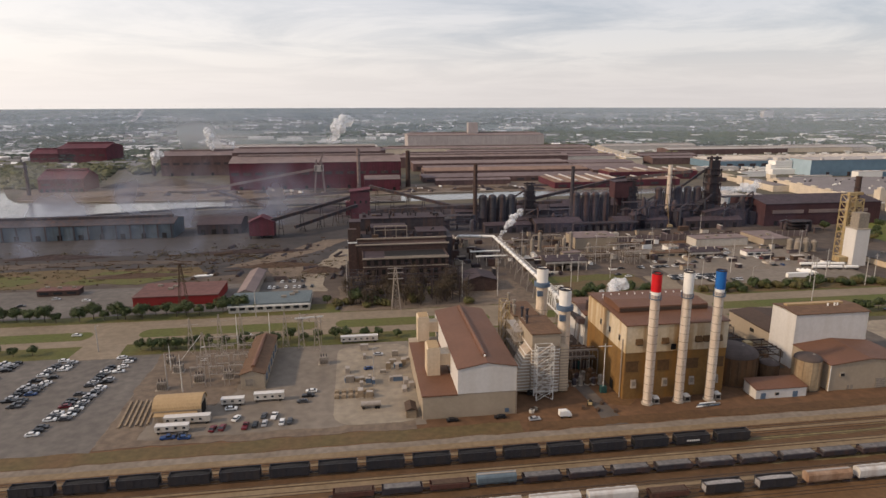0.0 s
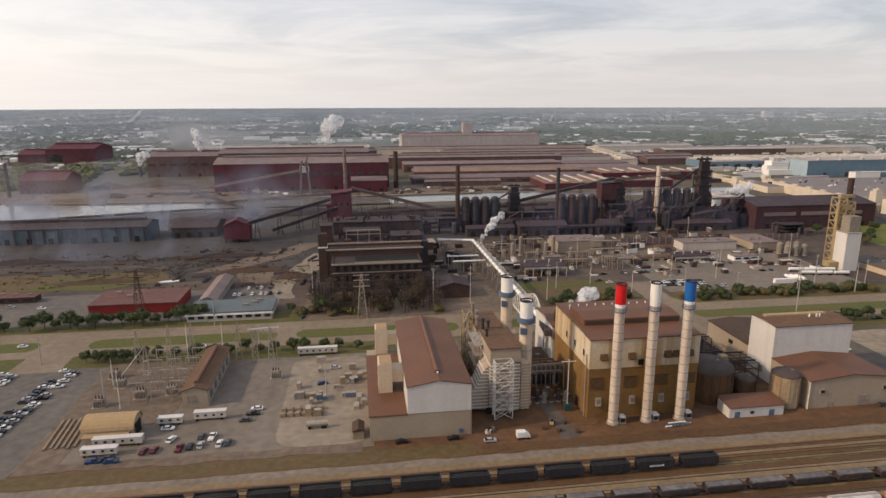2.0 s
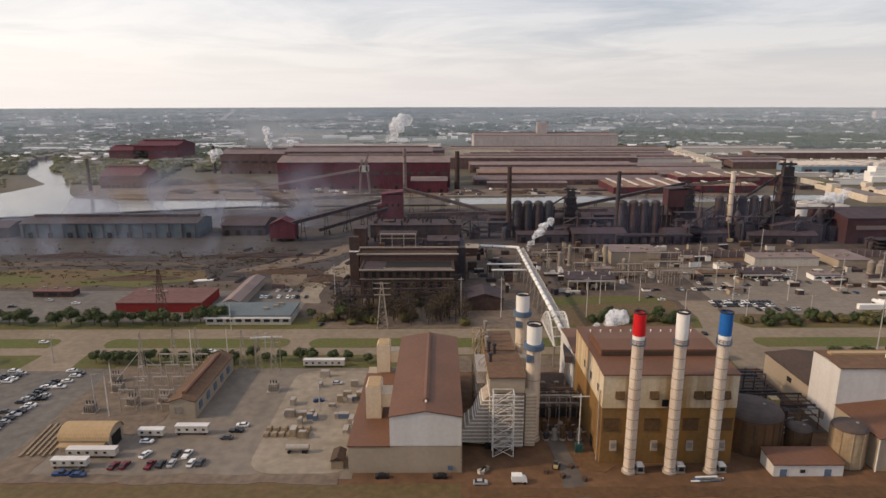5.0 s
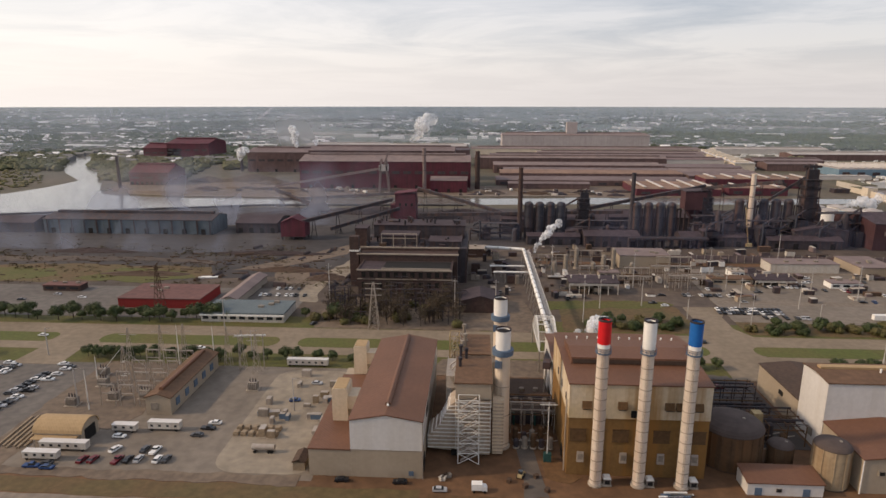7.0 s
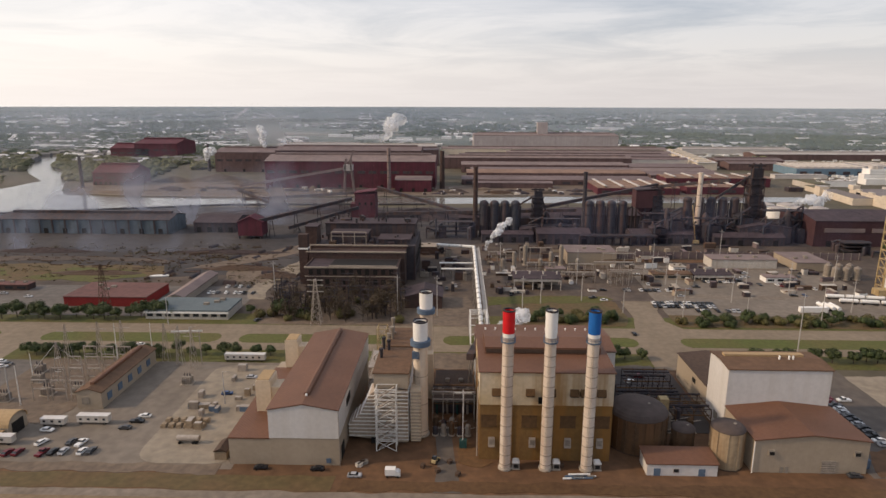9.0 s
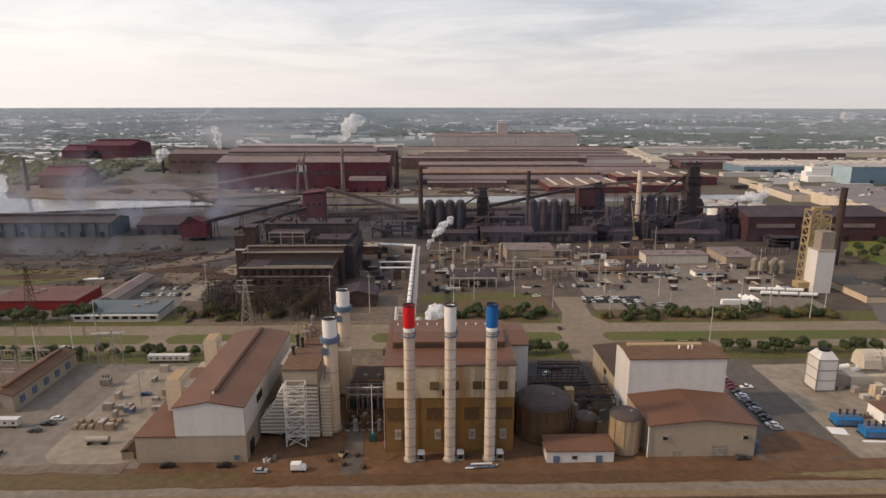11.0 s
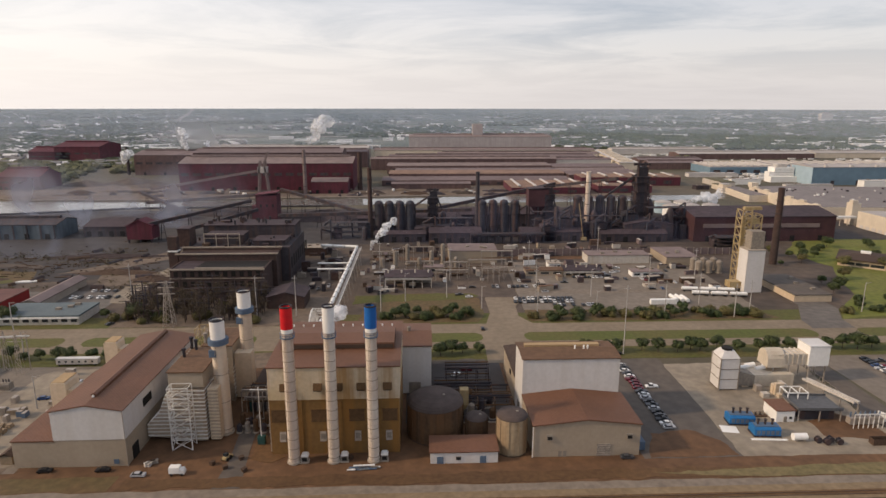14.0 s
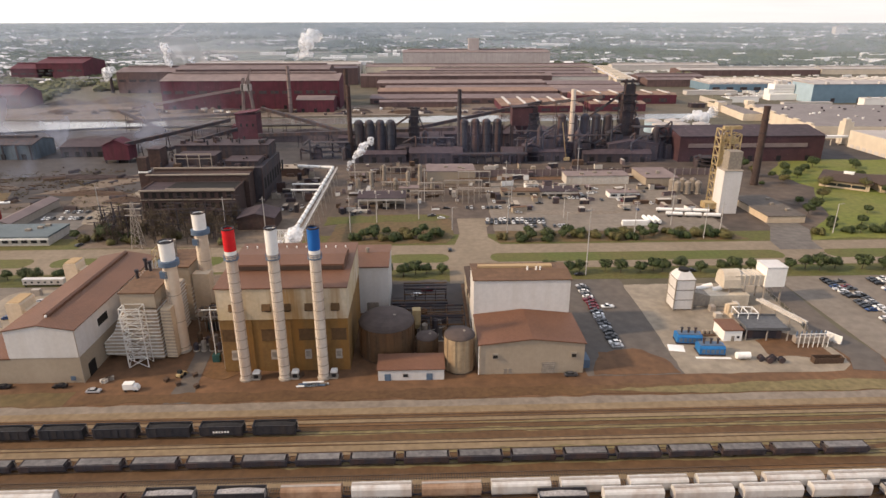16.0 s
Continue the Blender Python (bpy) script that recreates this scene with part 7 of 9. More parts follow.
# ---- old powerhouse ----
def powerhouse():
    b = thing("old_powerhouse", "sooty brick powerhouse with pale coping bands and dark openings", "powerhouse", 0, 405)
    part("front_block", S().box(3, 61, 3, 26, 0, 18.0), M_BRICK, b)
    part("front_roof", S().box(2.8, 61.2, 2.8, 26.4, 18.0, 18.3), M_SOOTROOF, b)
    part("front_coping", S().box(2.4, 61.6, 2.4, 3.4, 18.0, 18.9), M_BAND, b)
    part("front_coping", S().box(2.4, 3.4, 3.4, 26.4, 18.0, 18.9), M_BRICK, b)
    part("front_coping", S().box(60.6, 61.6, 3.4, 26.4, 18.0, 18.9), M_BRICK, b)
    # flat sheet on the roof, coloured as the shade of an open pit
    part("front_roof_pit", S().box(18, 60, 6.5, 24, 18.3, 18.5), M_DARK, b)
    part("pit_kerb", S().box(17.4, 60.2, 5.7, 6.5, 18.3, 19.0), M_BAND, b)
    part("front_band", S().box(2.7, 61.3, 2.7, 3, 12.4, 13.0), M_BAND, b)
    part("mid_block", S().box(0, 64, 26.5, 40, 0, 22.4), M_BRICK, b)
    part("mid_coping", S().box(-2, 65, 26.0, 27.5, 22.4, 23.2), M_BAND, b)
    part("mid_coping", S().box(-2, 65, 38.8, 40.3, 24.0, 24.8), M_BAND, b)
    part("mid_upstand", S().box(-1.5, 64.5, 38.9, 40.2, 22.4, 24.0), M_BRICK, b)
    part("rear_block", S().box(-2, 70, 40.5, 96, 0, 24), M_DSTEEL2, b)
    for k, (x0, x1, y0, y1, z) in enumerate(((10, 36, 50, 66, 30), (2, 68, 72, 94, 33), (44, 66, 46, 64, 27), (-6, 2, 44, 56, 36))):
        part("upper_block", S().box(x0, x1, y0, y1, 23.9, z), (M_DSTEEL2, M_BRICK)[k == 3], b)
        part("upper_coping", S().box(x0 - 0.4, x1 + 0.4, y0 - 0.4, y1 + 0.4, z, z + 0.6), M_SOOTROOF, b)
    for z in (2, 7.4, 13.8):
        for k in range(11):
            x = 6.5 + k * 5.1
            part("window_opening", S().box(x - 1.3, x + 1.3, 2.8, 3.05, z, z + 3.4), M_DARK, b)
    for k in range(8):
        y = 30 + k * 8
        part("side_opening", S().box(69.9, 70.2, y + 14, y + 18, 8, 16), M_DARK, b)
    rnd = random.Random(3)
    for k in range(46):
        x, y = rnd.uniform(0, 66), rnd.uniform(42, 94)
        z0 = 24 if not (2 < x < 68 and 72 < y < 94) else 33
        kind = rnd.random()
        if kind < 0.5:
            part("roof_vent", S().cyl(x, y, [(z0, 0.7), (z0 + rnd.uniform(2, 5), 0.7)], 9), M_DSTEEL, b)
        else:
            part("roof_plant", S().box(x, x + rnd.uniform(2, 5), y, y + rnd.uniform(2, 4), z0, z0 + rnd.uniform(1.2, 4)), rnd.choice((M_DSTEEL, M_SOOTROOF, M_RUST)), b)
    fr = S()
    for x in (12, 20, 28, 36):
        fr.bar((x, 43, 24), (x, 43, 33), 0.5)
    fr.bar((12, 43, 33), (36, 43, 33), 0.6)
    fr.bar((12, 43, 30), (36, 43, 30), 0.4)
    part("pale_frame", fr, M_BAND, b, "pale exposed steel frame")
    part("corner_column", S().box(-7, -1, 28, 33, 0, 34), M_BRICK, b)
    part("white_band", S().box(-7.2, -0.8, 27.8, 33.2, 24, 25), M_WPAINT, b)
    y = thing("bare_steel_yard", "thicket of dark steel frames before the powerhouse", "steel frames", 0, 376)
    for k in range(84):
        x, yy, h = rnd.uniform(-8, 68), rnd.uniform(-14, 28), rnd.uniform(5, 19)
        part("frame_post", S().bar((x, yy, 0), (x, yy, h), 0.5), M_DSTEEL2, y)
        part("frame_beam", S().bar((x - 4, yy, h - 0.5), (x + 4, yy, h - 0.5), 0.35), M_DSTEEL2, y)
        if k % 2:
            part("frame_brace", S().bar((x - 4, yy, h * 0.6), (x + 4, yy + 2, h * 0.3), 0.25), M_DSTEEL2, y)


powerhouse()


# ---- overhead pipe and gas mains ----
def overhead_main():
    p = thing("overhead_main", "white jointed overhead main on a steel trestle", "pipeline", 0, 0)
    pts = [(83.6, 512, 8), (83.6, 500, 12.6), (111.3, 491.5, 13.2), (111.0, 340, 14.2), (110.7, 303, 14.0)]
    for a, b in zip(pts, pts[1:]):
        n = max(1, int((Vector(b) - Vector(a)).length / 9))
        for k in range(n):
            q0, q1 = Vector(a).lerp(Vector(b), k / n), Vector(a).lerp(Vector(b), (k + 1) / n)
            part("pipe_length", S().bar(q0, q1, 2.3, n=14), M_WPAINT, p)
            part("joint_ring", S().bar(q0 - (q1 - q0).normalized() * 0.2, q0 + (q1 - q0).normalized() * 0.2, 2.7, n=14), M_EQUIP, p)
    for k in range(12):
        y = 320 + k * 15
        part("trestle", S().bar((109, y, 0), (110.4, y, 13), 0.35).bar((115, y, 0), (113.5, y, 13), 0.35).bar((109.2, y, 12.4), (116, y, 12.4), 0.4).bar((109, y, 2), (115, y, 11), 0.2), M_STEEL, p)
    part("walkway", S().box(113, 115, 312, 490, 12.7, 12.95), M_STEEL, p)
    rl = S()
    for z in (13.5, 14.1):
        rl.bar((115, 312, z), (115, 490, z), 0.12)
    part("walkway_rail", rl, M_WSTEEL, p)
    a = thing("trestle_bridge", "cream steel truss arch carrying the main over the road", "truss", 104, 312)
    for x in (1.5, 9.5):
        arch = S()
        pts = [(x, -8 + 4 * k, 10 + 10 * math.sin(math.pi * k / 9)) for k in range(10)]
        for q0, q1 in zip(pts, pts[1:]):
            arch.bar(q0, q1, 0.6)
            arch.bar(q0, (q0[0], q0[1], 10), 0.3)
            arch.bar((q0[0], q0[1], 10), q1, 0.25)
        arch.bar((x, -8, 10), (x, 28, 10), 0.6)
        part("arch", arch, M_WSTEEL, a)
        for y in (-8, 28):
            part("leg", S().bar((x, y, 0), (x, y, 10), 0.7), M_STEEL, a)
    cb = S()
    for k in range(10):
        cb.bar((1.5, -8 + 4 * k, 10 + 10 * math.sin(math.pi * k / 9)), (9.5, -8 + 4 * k, 10 + 10 * math.sin(math.pi * k / 9)), 0.3)
    part("cross_ties", cb, M_WSTEEL, a)
    for y, x0 in ((446, 88), (462, 86)):
        q = thing("pipe_bridge", "white horizontal pipe on slim posts", "pipe bridge", x0, y, 0, group="pipe bridges")
        part("pipe", S().bar((0, 0, 8), (24, 0, 8), 1.3, n=10), M_WPAINT, q)
        for k in range(4):
            part("post", S().bar((1 + k * 7, 0, 0), (1 + k * 7, 0, 7.4), 0.4), M_STEEL, q)
    dl = thing("delivery_conveyor", "dark inclined conveyor down to the boiler house", "conveyor", 0, 0)
    part("gallery", S().bar((110.5, 303, 14), (104.5, 268, 19), 3.0, 2.6), M_DSTEEL2, dl)
    for k in range(4):
        part("trestle", S().bar((108.5 - k * 1.6, 298 - k * 9, 0), (109.6 - k * 1.6, 298 - k * 9, 14.5 + k * 1.2), 0.5), M_STEEL, dl)


overhead_main()


# ---- blast furnace row ----
def stove_row(x0, x1, y, n, h, r, label):
    for k in range(n):
        x = x0 + (x1 - x0) * k / (n - 1)
        t = thing("hot_blast_stove", label, "stove", x, y, 0, group="blast stoves")
        part("shell", S().cyl(0, 0, [(0, r)] + [(h * 0.86, r)] + [(h * 0.86 + r * 0.75 * math.sin(a), r * math.cos(a)) for a in (0.4, 0.8, 1.15, 1.45)], 20), M_STOVE, t)
        for z in (h * 0.3, h * 0.58, h * 0.84):
            part("gallery_ring", S().cyl(0, 0, [(z, r), (z, r + 0.9), (z + 0.3, r + 0.9), (z + 0.3, r)], 18, cap=False), M_DSTEEL, t)
        part("down_pipe", S().bar((r + 0.6, -r * 0.4, 0), (r + 0.6, -r * 0.4, h * 0.8), 1.2, n=8), M_DSTEEL, t)


stove_row(122.5, 151, 590, 4, 36, 4.0, "sooty domed hot-blast stove")
stove_row(217, 247, 588, 4, 37, 3.9, "sooty domed hot-blast stove")
def gas_plant(x, y, seed, n=14, w=36, d=22, hmax=30):
    """Crowded dark vessels, ducts and platforms round a furnace."""
    r = random.Random(seed)
    g = thing("gas_cleaning_plant", "crowded sooty vessels, ducts and platforms of a gas plant", "gas plant", x, y, 0, group="gas plants")
    for k in range(n):
        px_, py_, h = r.uniform(0, w), r.uniform(0, d), r.uniform(0.35, 1.0) * hmax
        q = r.random()
        if q < 0.4:
            rr = r.uniform(1.2, 3.2)
            part("vessel", S().cyl(px_, py_, [(0, rr), (h * 0.85, rr), (h * 0.95, rr * 0.6), (h, rr * 0.3)], 14), r.choice((M_STOVE, M_DSTEEL2)), g)
        elif q < 0.75:
            part("frame_house", S().box(px_, px_ + r.uniform(4, 9), py_, py_ + r.uniform(3, 6), 0, h * 0.6), r.choice((M_DSTEEL2, M_DSTEEL, M_SOOTROOF)), g)
        else:
            part("gas_main", S().bar((px_, py_, 0), (px_, py_, h), 1.6, n=10), M_STOVE, g)
            part("gas_main", S().bar((px_, py_, h), (px_ + r.uniform(-14, 14), py_ + 4, h * 0.7), 1.6, n=10), M_STOVE, g)
    for z in (0.3, 0.55, 0.8):
        part("platform", S().box(r.uniform(0, 4), w - r.uniform(0, 6), d * 0.3, d * 0.7, hmax * z, hmax * z + 0.4), M_DSTEEL, g)


gas_plant(366, 570, 1, 18, 40, 26, 34)
gas_plant(300, 570, 2, 14, 56, 14, 26)
gas_plant(160, 572, 3, 14, 48, 14, 24)
gas_plant(262, 574, 4, 12, 40, 16, 30)
gas_plant(70, 576, 5, 10, 44, 22, 18)
gas_plant(410, 520, 6, 10, 26, 30, 12)
stove_row(306, 348, 592, 5, 41, 3.8, "dark steel hot-blast stove with rust stains")


def furnace(x, y, h, s, label):
    f = thing("blast_furnace", label, "blast furnace", x, y)
    part("shaft", S().cyl(0, 0, [(0, 7 * s), (h * 0.25, 7 * s), (h * 0.35, 6 * s), (h * 0.6, 4.2 * s), (h * 0.68, 2.5 * s)], 20), M_DSTEEL2, f)
    lattice(f, -7 * s, 7 * s, -7 * s, 7 * s, 0, h * 0.8, 7, 0.8 * s, M_DSTEEL, False)
    for z in (0.32, 0.45, 0.58, 0.7, 0.8):
        part("deck", S().box(-8 * s, 8 * s, -8 * s, 8 * s, h * z, h * z + 0.5), M_DSTEEL, f)
    for sx in (-1, 1):
        up = S()
        for sy in (-1, 1):
            up.bar((sx * 2 * s, sy * 2 * s, h * 0.64), (sx * 3.5 * s, sy * 2 * s, h * 0.95), 1.8 * s, n=10)
        part("uptake", up, M_STOVE, f)
        part("bleeder", S().cyl(sx * 3.5 * s, 0, [(h * 0.92, 1.6 * s), (h * 0.97, 1.8 * s), (h, 1.0 * s)], 12), M_DSTEEL, f)
    part("top_beam", S().box(-9 * s, 9 * s, -1.5 * s, 1.5 * s, h * 0.95, h * 0.98), M_DSTEEL, f)
    part("downcomer", S().bar((4 * s, 0, h * 0.9), (14 * s, 8, h * 0.5), 1.8 * s, n=12), M_STOVE, f)
    for z0, z1, q in ((0.30, 0.44, 6.4), (0.46, 0.57, 6.0), (0.60, 0.69, 5.4), (0.72, 0.79, 6.2)):
        part("clad_panel", S().box(-q * s, q * s, -6.6 * s, 6.6 * s, h * z0, h * z1), M_DSTEEL2, f)
    part("crown_house", S().box(-4.5 * s, 6.5 * s, -3 * s, 3 * s, h * 0.8, h * 0.93), M_DSTEEL, f)
    part("dust_catcher", S().cyl(15 * s, 9, [(4, 1), (h * 0.16, 5 * s), (h * 0.4, 5 * s), (h * 0.47, 2 * s)], 18), M_STOVE, f)
    part("skip_incline", S().bar((-44 * s, 14, h * 0.4), (-4 * s, 3, h * 0.82), 3.2 * s, 2.4 * s), M_DSTEEL, f)
    part("cast_house", S().ext_y([(-26 * s, 0), (26 * s, 0), (26 * s, h * 0.2), (0, h * 0.25), (-26 * s, h * 0.2)], -34 * s, -8 * s), M_DSTEEL2, f)
    part("cast_house_roof", S().ext_y([(-26.5 * s, h * 0.2), (0, h * 0.252), (26.5 * s, h * 0.2), (26.5 * s, h * 0.215), (0, h * 0.268), (-26.5 * s, h * 0.215)], -34.5 * s, -7.5 * s), M_SOOTROOF, f)


furnace(172, 600, 44, 0.65, "small sooty blast furnace among stoves")
furnace(282, 604, 46, 0.62, "dark blast furnace with charging gear")
furnace(366, 596, 68, 0.85, "tall black blast furnace with twin bleeders and skip incline")


ch = thing("charging_house", "dull red charging house over the middle furnace", "charging house", 262, 600)
part("body", S().box(0, 19, 0, 14, 26, 42), M_STOCKWALL, ch)
part("roof", S().ext_y([(-0.5, 42), (19.5, 43.5), (19.5, 44.1), (-0.5, 42.6)], -0.5, 14.5), M_SOOTROOF, ch)
for x in (1, 9.5, 18):
    for y in (1, 13):
        part("leg", S().bar((x, y, 0), (x, y, 26), 1.3), M_DSTEEL, ch)
part("brace", S().bar((1, 0.6, 4), (18, 0.6, 24), 0.8).bar((18, 0.6, 4), (1, 0.6, 24), 0.8), M_DSTEEL, ch)
part("hopper", S().rings([[(3, 2, 26), (16, 2, 26), (16, 12, 26), (3, 12, 26)], [(8, 5, 17), (11, 5, 17), (11, 9, 17), (8, 9, 17)]]), M_STOCKWALL, ch)
for k in range(9):
    dsh = thing("dust_house", "soot-black plant house crowded round the furnaces", "plant house", 268 + k * 15.5, 566 + (k % 3) * 5, 0, group="dust houses")
    hh = (13, 19, 9, 16, 11, 22, 12, 17, 10)[k]
    part("body", S().box(0, 13, 0, 11, 0, hh), (M_DSTEEL, M_DSTEEL2, M_STOVE)[k % 3], dsh)
    part("roof", S().ext_y([(-0.4, hh), (6.5, hh + 2.2), (13.4, hh), (13.4, hh + 0.5), (6.5, hh + 2.8), (-0.4, hh + 0.5)], -0.4, 11.4), (M_SOOTROOF, M_DSTEEL)[k % 2], dsh)
    part("gas_main", S().bar((2, -1.2, 0), (2, -1.2, hh + 4), 1.6, n=10), M_STOVE, dsh)
    part("gas_main", S().bar((2, -1.2, hh + 4), (12, 5, hh + 8), 1.6, n=10), M_STOVE, dsh)
    for z in (0.35, 0.7):
        part("gallery", S().box(-0.9, 13.9, -0.9, 0, hh * z, hh * z + 0.3), M_DSTEEL, dsh)


def plain_stack(x, y, h, r, mat, label):
    t = thing("works_chimney", label, "chimney", x, y, 0, group="works chimneys")
    part("shaft", S().cyl(0, 0, [(0, r * 1.25), (h - 0.8, r)], 18), mat, t)
    part("rim", S().cyl(0, 0, [(h - 1.2, r + 0.2), (h, r + 0.2), (h, r - 0.4), (h - 2, r - 0.4)], 18, cap=False), mat, t)
    part("flue_mouth", S().cyl(0, 0, [(h - 2.2, r - 0.3), (h - 2, r - 0.3)], 14), M_DARK, t)
    for k in range(5):
        z = h * (k + 1) / 6
        part("band", S().cyl(0, 0, [(z, r * 1.28), (z + 0.4, r * 1.28)], 18), M_DSTEEL, t)


plain_stack(114.6, 589, 64, 1.9, M_BRICK, "tall dark brick-brown chimney")
plain_stack(212.7, 588.9, 60, 1.7, M_DSTEEL2, "tall dark steel chimney")
plain_stack(314.1, 587.4, 60, 2.0, M_STACK, "tall pale weathered chimney")
plain_stack(431.3, 480, 58.7, 2.3, M_BRICK, "tall dark brick chimney")
plain_stack(76, 910, 54, 3.0, M_BRICK, "dark brick mill chimney")
plain_stack(-345, 1130, 48, 2.2, M_DSTEEL2, "dark steel mill chimney")
plain_stack(-440, 905, 45, 2.0, M_DSTEEL, "dark slender works chimney")
plain_stack(4, 880, 60, 2.2, M_MILLROOF, "pale slender mill chimney")


def conveyor(p, q, w=3.4, h=3.0, bents=4, label="dark enclosed conveyor gallery on trestles", mat=None):
    t = thing("conveyor_gallery", label, "conveyor", 0, 0, group="conveyors")
    part("gallery", S().bar(p, q, w, h), mat or M_DSTEEL2, t)
    p, q = Vector(p), Vector(q)
    for k in range(bents):
        c = p.lerp(q, (k + 0.5) / bents)
        if c.z > 3:
            part("trestle", S().bar((c.x - 2.5, c.y, 0), (c.x - 0.8, c.y, c.z - h / 2), 0.5).bar((c.x + 2.5, c.y, 0), (c.x + 0.8, c.y, c.z - h / 2), 0.5).bar((c.x - 2, c.y, c.z * 0.4), (c.x + 2, c.y, c.z * 0.4), 0.4), M_DSTEEL, t)


conveyor((-80, 575, 16), (-8, 645, 26))
conveyor((-150, 740, 10), (-2, 676, 28))
conveyor((14, 684, 32), (112, 640, 12), bents=6)
conveyor((-160, 745, 22), (-90, 690, 8), bents=3)
conveyor((116, 640, 6), (300, 660, 40), bents=7)
conveyor((20, 640, 12), (210, 610, 22), bents=7)
conveyor((-60, 600, 5), (0, 640, 18), bents=4)
conveyor((300, 660, 38), (345, 600, 52), bents=2)
rt = thing("transfer_tower", "tall dull-red conveyor transfer tower", "tower", -7, 660)
part("body", S().box(0, 21, 0, 20, 0, 29), M_MILLRED, rt)
part("roof", S().ext_y([(-0.6, 29), (21.6, 31.6), (21.6, 32.4), (-0.6, 29.8)], -0.6, 20.6), M_MILLRED, rt)
part("side_chute", S().box(-5, -0.1, 2, 14, 4, 18), M_MILLRED, rt)
for z in (6, 15, 23):
    part("girt_line", S().box(-0.15, 21.15, -0.2, 0, z, z + 0.35), M_STOCKWALL, rt)
for x in (4, 10, 16):
    part("window", S().box(x, x + 2, -0.15, 0, 17, 20), M_DARK, rt)
rh = thing("red_hopper_house", "red gabled hopper house on legs", "hopper house", -98, 572)
part("body", S().ext_y([(0, 3), (22, 3), (22, 15), (11, 20), (0, 15)], 0, 16), M_MILLRED, rh)
part("roof", S().ext_y([(-0.6, 15), (11, 20.1), (22.6, 15), (22.6, 15.6), (11, 20.8), (-0.6, 15.6)], -0.5, 16.5), M_MILLRED, rh)
for x in (1, 11, 21):
    for y in (1, 15):
        part("leg", S().bar((x, y, 0), (x, y, 3), 1.2), M_DSTEEL, rh)
bsh = gable_building("long_blue_shed", "long faded blue shed with a dark roof", -330, -168, 590, 625, 13, 16.5, M_BLUESHED, M_DSTEEL2, "x", doors=9, vent=True)
for k in range(14):
    part("bay_post", S().box(3 + k * 12, 4.2 + k * 12, -0.6, 0, 0, 13), M_DSTEEL2, bsh)
gable_building("long_dark_shed", "long low shed with a dark roof", -560, -340, 590, 620, 9, 13, M_DSTEEL2, M_SOOTROOF, "x")
for k, (x0, x1, y0, y1, e, r) in enumerate(((-150, -110, 600, 640, 9, 13), (100, 200, 618, 650, 12, 16), (168, 214, 560, 585, 9, 12), (200, 300, 625, 655, 14, 19), (250, 305, 566, 585, 8, 11), (120, 165, 566, 580, 7, 9), (320, 380, 560, 574, 7, 10))):
    gable_building("furnace_shed", "sooty furnace-yard shed with a dark roof", x0, x1, y0, y1, e, r, M_DSTEEL2, M_SOOTROOF, "x", group="furnace sheds", doors=4)
gable_building("stock_house", "long dull brown stock house with a pale stripe", 404, 533, 560, 620, 22, 27, M_STOCKWALL, M_SOOTROOF, "x", doors=5)
for xa, xb in ((412, 446), (452, 518)):
    setting("stock_house_band", S().box(xa, xb, 559.3, 559.8, 12.5, 16), M_MILLROOF, "pale band along the stock house wall", "trim")
wall_base = thing("viaduct", "dark trestle viaduct with many bents", "viaduct", 204, 556)
part("deck", S().box(0, 66, 0, 8, 7.5, 9), M_DSTEEL, wall_base)
for k in range(9):
    part("bent", S().box(k * 7.2, k * 7.2 + 1.2, 0.5, 7.5, 0, 7.5), M_DSTEEL, wall_base)
fn = thing("long_fence", "long grey sheet fence with posts", "fence", 215, 512)
part("panel", S().box(0, 200, 0, 0.3, 0, 5.5), M_MILLROOFD, fn)
for k in range(34):
    part("fence_post", S().box(k * 6, k * 6 + 0.4, -0.3, 0, 0, 6), M_STEEL, fn)
cr = thing("yellow_crane", "yellow mobile crane with a slim boom", "crane", 306, 566)
part("body", S().box(-2, 3, -1.5, 1.5, 0.8, 3.5), M_YELLOW, cr)
part("boom", S().bar((0, 0, 3), (-5, 0, 34), 0.7), M_YELLOW, cr)
part("tracks", S().box(-2.4, 3.2, -2, -1.3, 0, 0.9).box(-2.4, 3.2, 1.3, 2, 0, 0.9), M_DSTEEL, cr)


